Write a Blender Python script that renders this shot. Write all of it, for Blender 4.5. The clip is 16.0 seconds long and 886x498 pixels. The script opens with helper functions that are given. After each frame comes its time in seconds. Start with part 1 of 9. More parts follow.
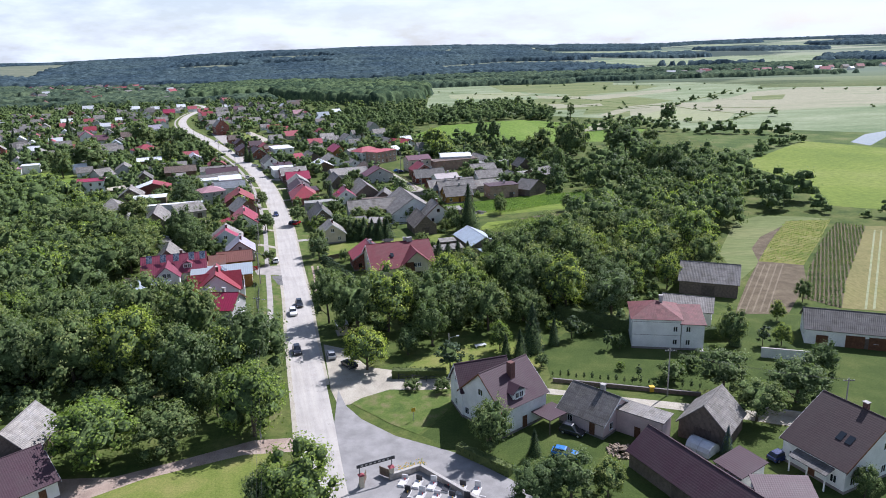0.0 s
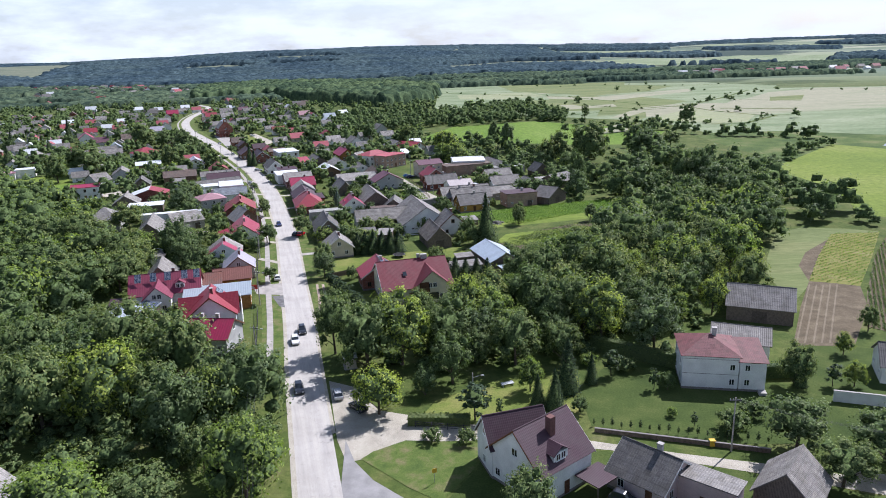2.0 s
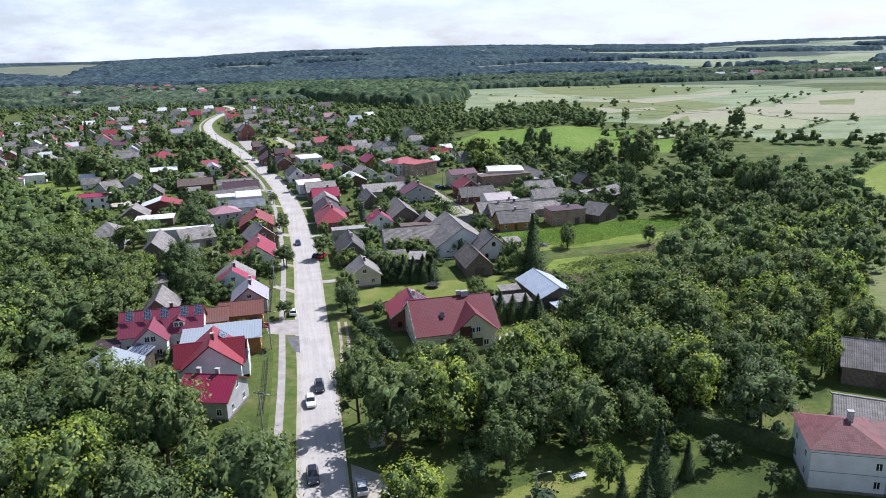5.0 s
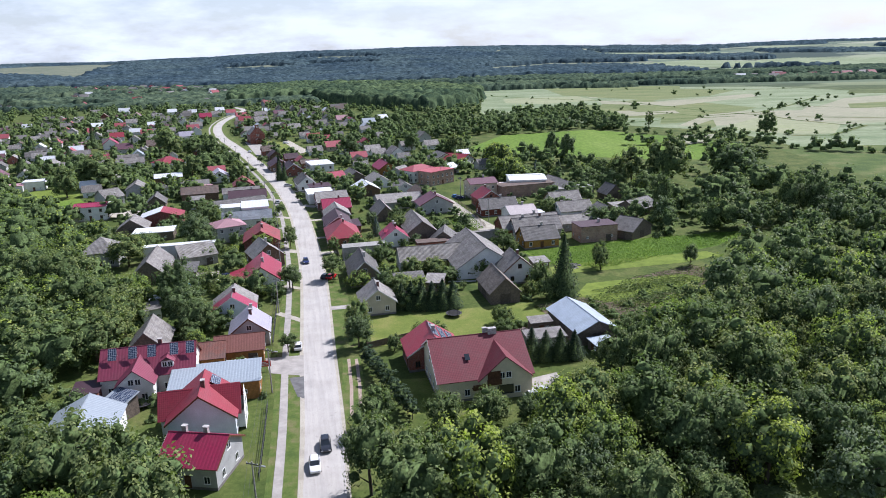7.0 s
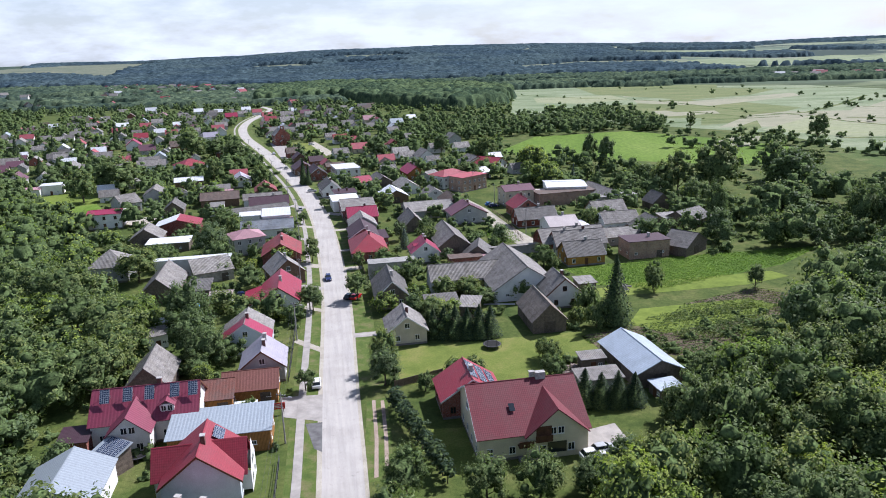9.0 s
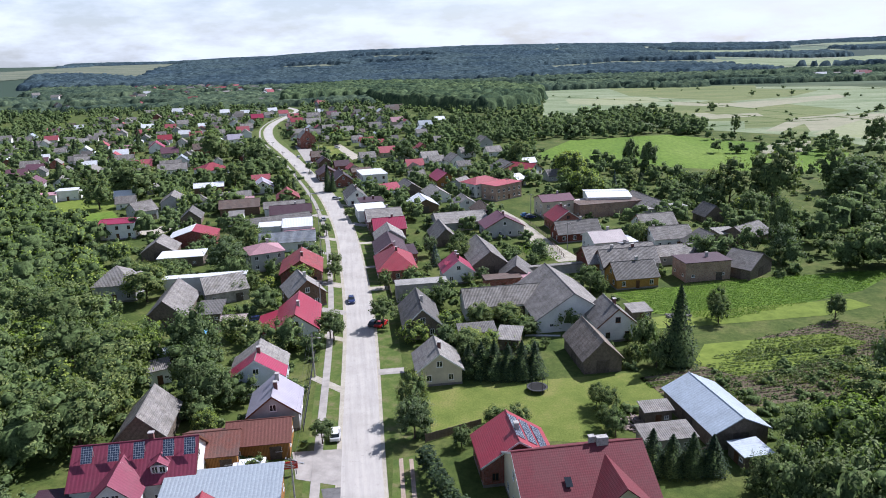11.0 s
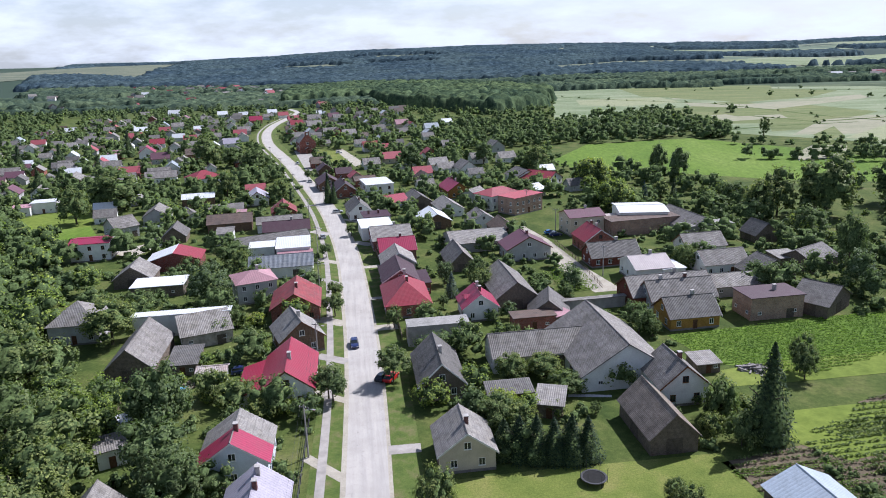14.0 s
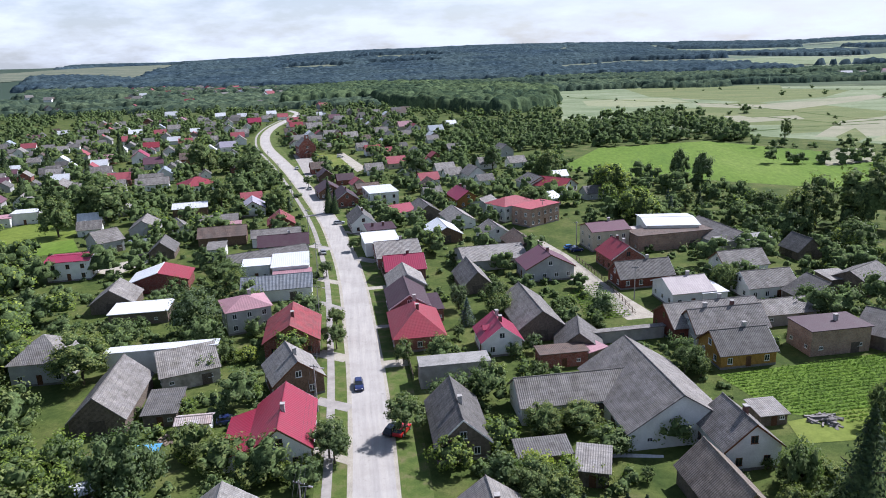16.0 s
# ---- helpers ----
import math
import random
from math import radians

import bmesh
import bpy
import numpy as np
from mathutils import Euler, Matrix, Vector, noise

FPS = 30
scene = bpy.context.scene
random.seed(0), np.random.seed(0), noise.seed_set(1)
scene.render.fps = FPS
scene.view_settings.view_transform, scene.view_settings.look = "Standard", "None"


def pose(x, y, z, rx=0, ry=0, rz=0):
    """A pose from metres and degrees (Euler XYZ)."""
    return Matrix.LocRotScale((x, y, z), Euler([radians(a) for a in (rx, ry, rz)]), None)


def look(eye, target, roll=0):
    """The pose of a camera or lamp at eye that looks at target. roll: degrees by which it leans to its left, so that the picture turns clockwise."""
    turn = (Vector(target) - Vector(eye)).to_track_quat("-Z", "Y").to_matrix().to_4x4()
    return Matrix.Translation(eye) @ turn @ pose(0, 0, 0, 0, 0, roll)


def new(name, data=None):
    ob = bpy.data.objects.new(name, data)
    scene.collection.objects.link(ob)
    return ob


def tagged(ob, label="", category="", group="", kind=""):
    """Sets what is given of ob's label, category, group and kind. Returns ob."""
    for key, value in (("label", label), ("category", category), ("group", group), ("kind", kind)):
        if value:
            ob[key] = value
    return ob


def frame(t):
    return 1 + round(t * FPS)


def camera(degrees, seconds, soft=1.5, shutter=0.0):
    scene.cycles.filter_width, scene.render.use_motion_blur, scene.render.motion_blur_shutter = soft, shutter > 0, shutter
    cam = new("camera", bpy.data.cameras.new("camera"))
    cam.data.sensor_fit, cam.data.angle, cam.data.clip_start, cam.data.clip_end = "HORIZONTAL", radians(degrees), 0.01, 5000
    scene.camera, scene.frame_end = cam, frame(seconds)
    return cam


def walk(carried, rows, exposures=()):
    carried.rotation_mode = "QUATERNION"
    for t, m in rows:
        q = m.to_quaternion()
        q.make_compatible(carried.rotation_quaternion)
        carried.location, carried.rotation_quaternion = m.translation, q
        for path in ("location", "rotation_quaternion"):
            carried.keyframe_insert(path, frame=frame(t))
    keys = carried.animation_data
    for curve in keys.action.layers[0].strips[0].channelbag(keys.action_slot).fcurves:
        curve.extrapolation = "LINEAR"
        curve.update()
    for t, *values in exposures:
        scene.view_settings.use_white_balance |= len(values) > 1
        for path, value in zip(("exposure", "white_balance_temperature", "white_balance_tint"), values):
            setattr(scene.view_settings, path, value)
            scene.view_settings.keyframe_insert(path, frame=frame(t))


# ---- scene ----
cam = camera(64.19, 16.0, soft=0.95)
PATH = [
    (0.0, look((0.00, 0.00, 60.40), (0.00, 96.24, 33.22), -1.88)),
    (0.5, look((-0.68, 4.63, 60.30), (-1.51, 100.87, 33.15), -1.87)),
    (1.0, look((-1.39, 9.27, 60.19), (-2.23, 105.51, 33.03), -1.90)),
    (1.5, look((-2.09, 13.94, 60.08), (-2.93, 110.18, 32.90), -1.91)),
    (2.0, look((-2.80, 18.67, 59.99), (-3.66, 114.91, 32.83), -1.92)),
    (2.5, look((-3.48, 23.43, 59.92), (-4.36, 119.67, 32.77), -1.91)),
    (3.0, look((-4.17, 28.21, 59.83), (-5.15, 124.45, 32.67), -1.91)),
    (3.5, look((-4.90, 33.03, 59.77), (-6.69, 129.27, 32.65), -1.88)),
    (4.0, look((-5.68, 37.88, 59.74), (-8.49, 134.10, 32.65), -1.84)),
    (4.2, look((-6.00, 39.81, 59.74), (-9.08, 136.03, 32.67), -1.83)),
    (6.3, look((-9.32, 60.28, 60.30), (-14.86, 156.42, 33.36), -1.72)),
    (6.5, look((-9.63, 62.22, 60.34), (-15.18, 158.37, 33.41), -1.72)),
    (7.0, look((-10.44, 67.07, 60.45), (-16.38, 163.20, 33.54), -1.72)),
    (7.5, look((-11.28, 71.89, 60.50), (-17.78, 167.97, 33.57), -1.78)),
    (8.0, look((-12.13, 76.67, 60.50), (-19.61, 172.69, 33.59), -1.81)),
    (8.5, look((-12.98, 81.43, 60.46), (-21.58, 177.34, 33.50), -1.84)),
    (9.0, look((-13.86, 86.18, 60.41), (-23.50, 181.98, 33.40), -1.88)),
    (9.2, look((-14.23, 88.08, 60.39), (-24.33, 183.83, 33.38), -1.87)),
    (11.3, look((-18.73, 108.33, 60.21), (-32.18, 203.71, 33.34), -1.93)),
    (11.5, look((-19.23, 110.26, 60.17), (-32.71, 205.63, 33.29), -1.93)),
    (12.0, look((-20.51, 115.09, 60.04), (-34.00, 210.46, 33.18), -1.94)),
    (12.5, look((-21.78, 119.92, 59.89), (-35.28, 215.30, 33.03), -1.96)),
    (13.0, look((-23.06, 124.76, 59.75), (-36.66, 220.12, 32.89), -1.98)),
    (13.5, look((-24.34, 129.60, 59.61), (-37.99, 224.95, 32.76), -2.00)),
    (14.0, look((-25.64, 134.39, 59.50), (-39.28, 229.76, 32.66), -2.03)),
    (14.5, look((-27.00, 139.17, 59.40), (-40.70, 234.52, 32.53), -2.07)),
    (15.0, look((-28.40, 143.98, 59.36), (-42.13, 239.31, 32.47), -2.11)),
    (15.5, look((-29.81, 148.78, 59.36), (-43.57, 244.12, 32.48), -2.14)),
    (16.0, look((-31.23, 153.61, 59.38), (-45.00, 248.95, 32.53), -2.14)),
]
walk(cam, PATH, ((0.0, 0.58, 5800, 17), (6.5, 0.56, 5800, 17), (11.5, 0.51, 5800, 17), (16.0, 0.48, 5800, 17)))
SUN_TO = Vector((0.70, 0.68, 1.06)).normalized()

# ---- world and sun ----
world = bpy.data.worlds.new("world")
scene.world = world
world.use_nodes = True
wn, wl = world.node_tree.nodes, world.node_tree.links
wn.clear()
w_out = wn.new("ShaderNodeOutputWorld")
w_bg = wn.new("ShaderNodeBackground")
w_sky = wn.new("ShaderNodeTexSky")
w_sky.sky_type = "NISHITA"
w_sky.sun_disc = False
w_sky.sun_elevation = math.asin(SUN_TO.z)
w_sky.sun_rotation = math.atan2(SUN_TO.x, SUN_TO.y)
w_sky.air_density, w_sky.dust_density, w_sky.ozone_density = 1.0, 1.2, 1.5
w_co = wn.new("ShaderNodeTexCoord")
w_map = wn.new("ShaderNodeMapping")
w_map.inputs["Scale"].default_value = (3.2, 3.2, 11.0)
w_noise = wn.new("ShaderNodeTexNoise")
w_noise.inputs["Scale"].default_value = 2.2
w_noise.inputs["Detail"].default_value = 7.0
w_noise.inputs["Roughness"].default_value = 0.58
w_ramp = wn.new("ShaderNodeValToRGB")
w_ramp.color_ramp.elements[0].position, w_ramp.color_ramp.elements[0].color = 0.40, (0.45, 0.45, 0.45, 1)
w_ramp.color_ramp.elements[1].position, w_ramp.color_ramp.elements[1].color = 0.60, (1, 1, 1, 1)
w_mix = wn.new("ShaderNodeMix")
w_mix.data_type = "RGBA"
w_soft = wn.new("ShaderNodeTexNoise")
w_soft.inputs["Scale"].default_value = 3.6
w_soft.inputs["Detail"].default_value = 6.0
w_tone = wn.new("ShaderNodeValToRGB")
w_tone.color_ramp.elements[0].position, w_tone.color_ramp.elements[0].color = 0.30, (0.74, 0.795, 0.85, 1)
w_tone.color_ramp.elements[1].position, w_tone.color_ramp.elements[1].color = 0.58, (0.78, 0.845, 0.90, 1)
w_gain = wn.new("ShaderNodeVectorMath")
w_gain.operation = "SCALE"
w_gain.inputs["Scale"].default_value = 10.9
wl.new(w_map.outputs["Vector"], w_soft.inputs["Vector"])
wl.new(w_soft.outputs["Fac"], w_tone.inputs["Fac"])
wl.new(w_tone.outputs["Color"], w_gain.inputs[0])
wl.new(w_gain.outputs["Vector"], w_mix.inputs["B"])
wl.new(w_co.outputs["Generated"], w_map.inputs["Vector"])
wl.new(w_map.outputs["Vector"], w_noise.inputs["Vector"])
wl.new(w_noise.outputs["Fac"], w_ramp.inputs["Fac"])
w_sep = wn.new("ShaderNodeSeparateXYZ")
w_high = wn.new("ShaderNodeMapRange")
for k, v in (("From Min", 0.10), ("From Max", 0.42), ("To Min", 1.0), ("To Max", 0.10)):
    w_high.inputs[k].default_value = v
w_cover = wn.new("ShaderNodeMath")
w_cover.operation = "MULTIPLY"
wl.new(w_co.outputs["Generated"], w_sep.inputs["Vector"])
wl.new(w_sep.outputs["Z"], w_high.inputs["Value"])
wl.new(w_ramp.outputs["Color"], w_cover.inputs[0])
wl.new(w_high.outputs["Result"], w_cover.inputs[1])
wl.new(w_cover.outputs["Value"], w_mix.inputs["Factor"])
wl.new(w_sky.outputs["Color"], w_mix.inputs["A"])
wl.new(w_mix.outputs["Result"], w_bg.inputs["Color"])
w_bg.inputs["Strength"].default_value = 0.078
wl.new(w_bg.outputs["Background"], w_out.inputs["Surface"])

sun = new("sun", bpy.data.lights.new("sun", "SUN"))
sun.data.energy, sun.data.angle, sun.data.color = 5.0, radians(0.6), (1.0, 0.955, 0.90)
sun.matrix_world = look(SUN_TO * 300, (0, 0, 0))


# ---- materials ----
MATS = {}


def shader(name, rough=0.85, metal=0.0, spec=0.25):
    m = bpy.data.materials.new(name)
    m.use_nodes = True
    nt = m.node_tree
    b = nt.nodes["Principled BSDF"]
    b.inputs["Roughness"].default_value = rough
    b.inputs["Metallic"].default_value = metal
    b.inputs["Specular IOR Level"].default_value = spec
    MATS[name] = m
    return m, nt, b


def node(nt, kind, **values):
    n = nt.nodes.new(kind)
    for k, v in values.items():
        n.inputs[k].default_value = v
    return n


def ramp(nt, fac, stops):
    r = nt.nodes.new("ShaderNodeValToRGB")
    e = r.color_ramp.elements
    while len(e) < len(stops):
        e.new(0.5)
    for el, (p, c) in zip(e, stops):
        el.position, el.color = p, (*c, 1)
    nt.links.new(fac, r.inputs["Fac"])
    return r.outputs["Color"]


def mixed(nt, a, b, fac, mode="MIX"):
    n = nt.nodes.new("ShaderNodeMix")
    n.data_type, n.blend_type = "RGBA", mode
    for sock, v in (("A", a), ("B", b), ("Factor", fac)):
        if isinstance(v, (int, float)):
            n.inputs[sock].default_value = v
        elif isinstance(v, tuple):
            n.inputs[sock].default_value = (*v, 1)
        else:
            nt.links.new(v, n.inputs[sock])
    return n.outputs["Result"]


def noise_tex(nt, scale, detail=4.0, rough=0.55, coord="Object", stretch=None):
    c = nt.nodes.new("ShaderNodeTexCoord")
    v = c.outputs[coord]
    if stretch:
        mp = nt.nodes.new("ShaderNodeMapping")
        mp.inputs["Scale"].default_value = stretch
        nt.links.new(v, mp.inputs["Vector"])
        v = mp.outputs["Vector"]
    n = node(nt, "ShaderNodeTexNoise", Scale=scale, Detail=detail, Roughness=rough)
    nt.links.new(v, n.inputs["Vector"])
    return n.outputs["Fac"]


def bump(nt, bsdf, height, strength=0.4, distance=0.05):
    n = nt.nodes.new("ShaderNodeBump")
    n.inputs["Strength"].default_value, n.inputs["Distance"].default_value = strength, distance
    nt.links.new(height, n.inputs["Height"])
    nt.links.new(n.outputs["Normal"], bsdf.inputs["Normal"])


def tint(c, k):
    return tuple(min(1.0, v * k) for v in c)


def plain(name, c, rough=0.85, metal=0.0, spec=0.25, spread=0.25, scale=1.5, random_k=0.0):
    """Painted, rendered or stone surface with blotches and fine grain."""
    m, nt, b = shader(name, rough, metal, spec)
    big = noise_tex(nt, scale, 4)
    col = ramp(nt, big, [(0.3, tint(c, 1 - spread)), (0.7, tint(c, 1 + spread * 0.5))])
    fine = noise_tex(nt, scale * 14, 3)
    col = mixed(nt, col, ramp(nt, fine, [(0.3, (0.72, 0.72, 0.72)), (0.7, (1, 1, 1))]), 0.5, "MULTIPLY")
    if random_k:
        o = nt.nodes.new("ShaderNodeObjectInfo")
        col = mixed(nt, col, ramp(nt, o.outputs["Random"], [(0, (1 - random_k,) * 3), (1, (1, 1, 1))]), 1.0, "MULTIPLY")
    nt.links.new(col, b.inputs["Base Color"])
    bump(nt, b, fine, 0.25, 0.03)
    return m


def waves(nt, axis, period):
    """Ridges along a roof or wall, from its own UV in metres."""
    c = nt.nodes.new("ShaderNodeTexCoord")
    w = nt.nodes.new("ShaderNodeTexWave")
    w.wave_type, w.bands_direction, w.wave_profile = "BANDS", axis, "SIN"
    w.inputs["Scale"].default_value = 0.314 / period
    w.inputs["Distortion"].default_value = 0.0
    nt.links.new(c.outputs["UV"], w.inputs["Vector"])
    return w.outputs["Fac"]


def roofing(name, c, kind="tile", rough=0.7, spec=0.3, stain=(0.10, 0.10, 0.09), stains=0.35, metal=0.0):
    m, nt, b = shader(name, rough, metal, spec)
    big = noise_tex(nt, 0.35, 6, 0.65)
    mid = noise_tex(nt, 2.5, 6, 0.8)
    col = ramp(nt, mid, [(0.25, tint(c, 0.72)), (0.75, tint(c, 1.18))])
    spots = noise_tex(nt, 7.0, 4, 0.75)
    col = mixed(nt, col, ramp(nt, spots, [(0.36, (0.48, 0.48, 0.46)), (0.52, (0.95, 0.95, 0.95)), (0.66, (1.25, 1.24, 1.2))]), min(1.0, stains * 1.7), "MULTIPLY")
    col = mixed(nt, col, stain, ramp(nt, big, [(0.40, (0, 0, 0)), (0.62, (stains,) * 3)]))
    if kind in ("fibre", "tile") and stains > 0.25:
        uvc = nt.nodes.new("ShaderNodeTexCoord")
        cells = node(nt, "ShaderNodeTexVoronoi", Scale=0.9, Randomness=0.6)
        cells.distance = "CHEBYCHEV"
        nt.links.new(uvc.outputs["UV"], cells.inputs["Vector"])
        one = nt.nodes.new("ShaderNodeSeparateColor")
        nt.links.new(cells.outputs["Color"], one.inputs["Color"])
        col = mixed(nt, col, ramp(nt, one.outputs[0], [(0, (0.74, 0.72, 0.68)), (0.5, (1, 1, 1)), (1, (1.14, 1.12, 1.06))]), 0.8, "MULTIPLY")
    o = nt.nodes.new("ShaderNodeObjectInfo")
    col = mixed(nt, col, ramp(nt, o.outputs["Random"], [(0, (0.8, 0.8, 0.8)), (1, (1.0, 1.0, 1.0))]), 1.0, "MULTIPLY")
    if kind == "tile":
        h = mixed(nt, waves(nt, "X", 0.30), waves(nt, "Y", 0.36), 0.5)
        col = mixed(nt, col, ramp(nt, h, [(0.1, (0.74, 0.74, 0.74)), (0.6, (1, 1, 1))]), 0.4, "MULTIPLY")
        bump(nt, b, h, 0.4, 0.04)
    elif kind == "fibre":
        h = waves(nt, "X", 0.35)
        seam = waves(nt, "Y", 1.2)
        col = mixed(nt, col, ramp(nt, h, [(0.1, (0.84, 0.84, 0.84)), (0.7, (1, 1, 1))]), 0.8, "MULTIPLY")
        col = mixed(nt, col, ramp(nt, seam, [(0.02, (0.78, 0.78, 0.78)), (0.12, (1, 1, 1))]), 0.8, "MULTIPLY")
        bump(nt, b, h, 0.7, 0.06)
    elif kind == "seam":
        h = waves(nt, "X", 0.55)
        col = mixed(nt, col, ramp(nt, h, [(0.02, (0.78, 0.78, 0.78)), (0.15, (1, 1, 1))]), 0.7, "MULTIPLY")
        bump(nt, b, h, 0.4, 0.04)
    nt.links.new(col, b.inputs["Base Color"])
    return m


roofing("roof_grey", (0.295, 0.278, 0.265), "fibre", stain=(0.12, 0.11, 0.095), stains=0.6)
roofing("roof_greyl", (0.33, 0.315, 0.30), "fibre", stain=(0.20, 0.18, 0.16), stains=0.5)
roofing("roof_greyd", (0.18, 0.172, 0.168), "fibre", stain=(0.09, 0.085, 0.075), stains=0.55)
roofing("roof_greyfib", (0.31, 0.292, 0.275), "fibre", stain=(0.12, 0.11, 0.09), stains=0.7)
roofing("roof_bluegrey", (0.22, 0.25, 0.29), "fibre", rough=0.5)
roofing("roof_magenta", (0.33, 0.026, 0.075), "seam", rough=0.45, stains=0.12)
roofing("roof_crimson", (0.225, 0.045, 0.078), "seam", rough=0.45, stains=0.12)
roofing("roof_pinkred", (0.34, 0.026, 0.062), "seam", rough=0.45, stains=0.1)
roofing("roof_red", (0.32, 0.040, 0.060), "tile", rough=0.5, stains=0.12)
roofing("roof_redp", (0.40, 0.09, 0.11), "seam", stains=0.2)
roofing("roof_redtile", (0.27, 0.045, 0.055), "tile", stains=0.3)
roofing("roof_redold", (0.19, 0.070, 0.074), "tile", stains=0.45, stain=(0.12, 0.07, 0.06))
roofing("roof_darkred", (0.16, 0.028, 0.038), "tile", stains=0.15)
roofing("roof_maroon", (0.066, 0.031, 0.043), "tile", rough=0.6, stains=0.15)
roofing("roof_purple", (0.16, 0.07, 0.10), "tile", stains=0.2)
roofing("roof_brownd", (0.075, 0.05, 0.05), "tile", stains=0.1)
roofing("roof_brown", (0.16, 0.11, 0.09), "fibre", stains=0.4)
roofing("roof_rust", (0.225, 0.090, 0.072), "seam", stains=0.5, stain=(0.16, 0.07, 0.05))
roofing("roof_rustd", (0.20, 0.08, 0.06), "seam", stains=0.5)
roofing("roof_barn", (0.34, 0.285, 0.24), "fibre", stains=0.45, stain=(0.10, 0.08, 0.06))
roofing("roof_pink", (0.45, 0.25, 0.28), "seam", stains=0.2)
plain("wood_grey", (0.27, 0.25, 0.235), spread=0.4, scale=3)
roofing("roof_whitepink", (0.52, 0.46, 0.45), "seam", stains=0.15)
roofing("roof_lilac", (0.46, 0.43, 0.50), "seam", rough=0.45, stains=0.15)
roofing("roof_white", (0.72, 0.74, 0.76), "seam", rough=0.5, stains=0.12, stain=(0.35, 0.35, 0.35))
roofing("roof_metal", (0.33, 0.375, 0.41), "seam", rough=0.35, spec=0.5, stains=0.12, stain=(0.3, 0.32, 0.34))
roofing("roof_bluemetal", (0.46, 0.53, 0.60), "seam", rough=0.4, spec=0.5, stains=0.2)
roofing("roof_stripes", (0.60, 0.55, 0.53), "fibre", stains=0.4, stain=(0.35, 0.16, 0.12))
roofing("roof_concrete", (0.34, 0.33, 0.31), "none", stains=0.5)

plain("wall_white", (0.74, 0.74, 0.71), spread=0.14, scale=0.5)
plain("wall_greyr", (0.42, 0.42, 0.41), spread=0.2, scale=0.5)
plain("wall_beige", (0.55, 0.49, 0.38), spread=0.15, scale=0.5)
plain("wall_cream", (0.68, 0.61, 0.44), spread=0.12, scale=0.5)
plain("wall_pinkr", (0.60, 0.47, 0.45), spread=0.15, scale=0.5)
plain("wall_paleblue", (0.58, 0.64, 0.68), spread=0.12, scale=0.5)
plain("wall_concrete", (0.36, 0.34, 0.32), spread=0.3, scale=0.6)
plain("wall_ruin", (0.40, 0.36, 0.32), spread=0.45, scale=0.9)
plain("plinth", (0.22, 0.20, 0.19), spread=0.25)
plain("window_frame", (0.75, 0.75, 0.74), rough=0.5, spread=0.05)
plain("frame_brown", (0.14, 0.06, 0.03), rough=0.5, spread=0.15)
plain("metal_dark", (0.06, 0.06, 0.065), rough=0.5, spread=0.2)
plain("metal_pale", (0.5, 0.5, 0.5), rough=0.4, metal=0.6, spread=0.15)
plain("fascia_white", (0.7, 0.69, 0.67), rough=0.6, spread=0.1)
plain("chimney_brick", (0.16, 0.08, 0.07), spread=0.3, scale=3)
plain("chimney_pale", (0.42, 0.40, 0.38), spread=0.3, scale=3)


def boards(name, c, period=0.18, spread=0.35):
    m, nt, b = shader(name, 0.9, 0, 0.15)
    w = waves(nt, "X", period)
    grain = noise_tex(nt, 2.0, 5, 0.65)
    col = ramp(nt, grain, [(0.25, tint(c, 1 - spread)), (0.75, tint(c, 1 + spread))])
    col = mixed(nt, col, ramp(nt, w, [(0.02, (0.35, 0.35, 0.35)), (0.18, (1, 1, 1))]), 0.8, "MULTIPLY")
    nt.links.new(col, b.inputs["Base Color"])
    bump(nt, b, w, 0.5, 0.02)
    return m


boards("wall_wood", (0.16, 0.13, 0.105))
boards("wall_woodred", (0.16, 0.055, 0.04))
boards("wall_brown", (0.17, 0.11, 0.075))
boards("wall_maroonw", (0.20, 0.10, 0.09))
boards("wall_orange", (0.30, 0.15, 0.05), 0.22, 0.2)
boards("wall_yellow", (0.36, 0.20, 0.055), 0.25, 0.2)
boards("door_wood", (0.12, 0.06, 0.035))
boards("door_grey", (0.11, 0.09, 0.075))
boards("door_pale", (0.45, 0.43, 0.40))
boards("fence_wood", (0.17, 0.13, 0.10), 0.12)


def bricks(name, c, mortar):
    m, nt, b = shader(name, 0.9, 0, 0.2)
    tc = nt.nodes.new("ShaderNodeTexCoord")
    t = node(nt, "ShaderNodeTexBrick", Scale=2.0)
    t.inputs["Color1"].default_value, t.inputs["Color2"].default_value = (*tint(c, 0.75), 1), (*tint(c, 1.2), 1)
    t.inputs["Mortar"].default_value = (*mortar, 1)
    t.inputs["Mortar Size"].default_value = 0.012
    nt.links.new(tc.outputs["UV"], t.inputs["Vector"])
    big = noise_tex(nt, 0.6, 5)
    col = mixed(nt, t.outputs["Color"], ramp(nt, big, [(0.3, (0.7, 0.7, 0.7)), (0.7, (1.1, 1.1, 1.1))]), 1.0, "MULTIPLY")
    nt.links.new(col, b.inputs["Base Color"])
    bump(nt, b, t.outputs["Fac"], -0.4, 0.02)


bricks("wall_brick", (0.26, 0.09, 0.065), (0.3, 0.27, 0.25))
bricks("wall_brickd", (0.20, 0.06, 0.05), (0.2, 0.17, 0.15))
bricks("wall_brickp", (0.36, 0.24, 0.18), (0.35, 0.32, 0.28))

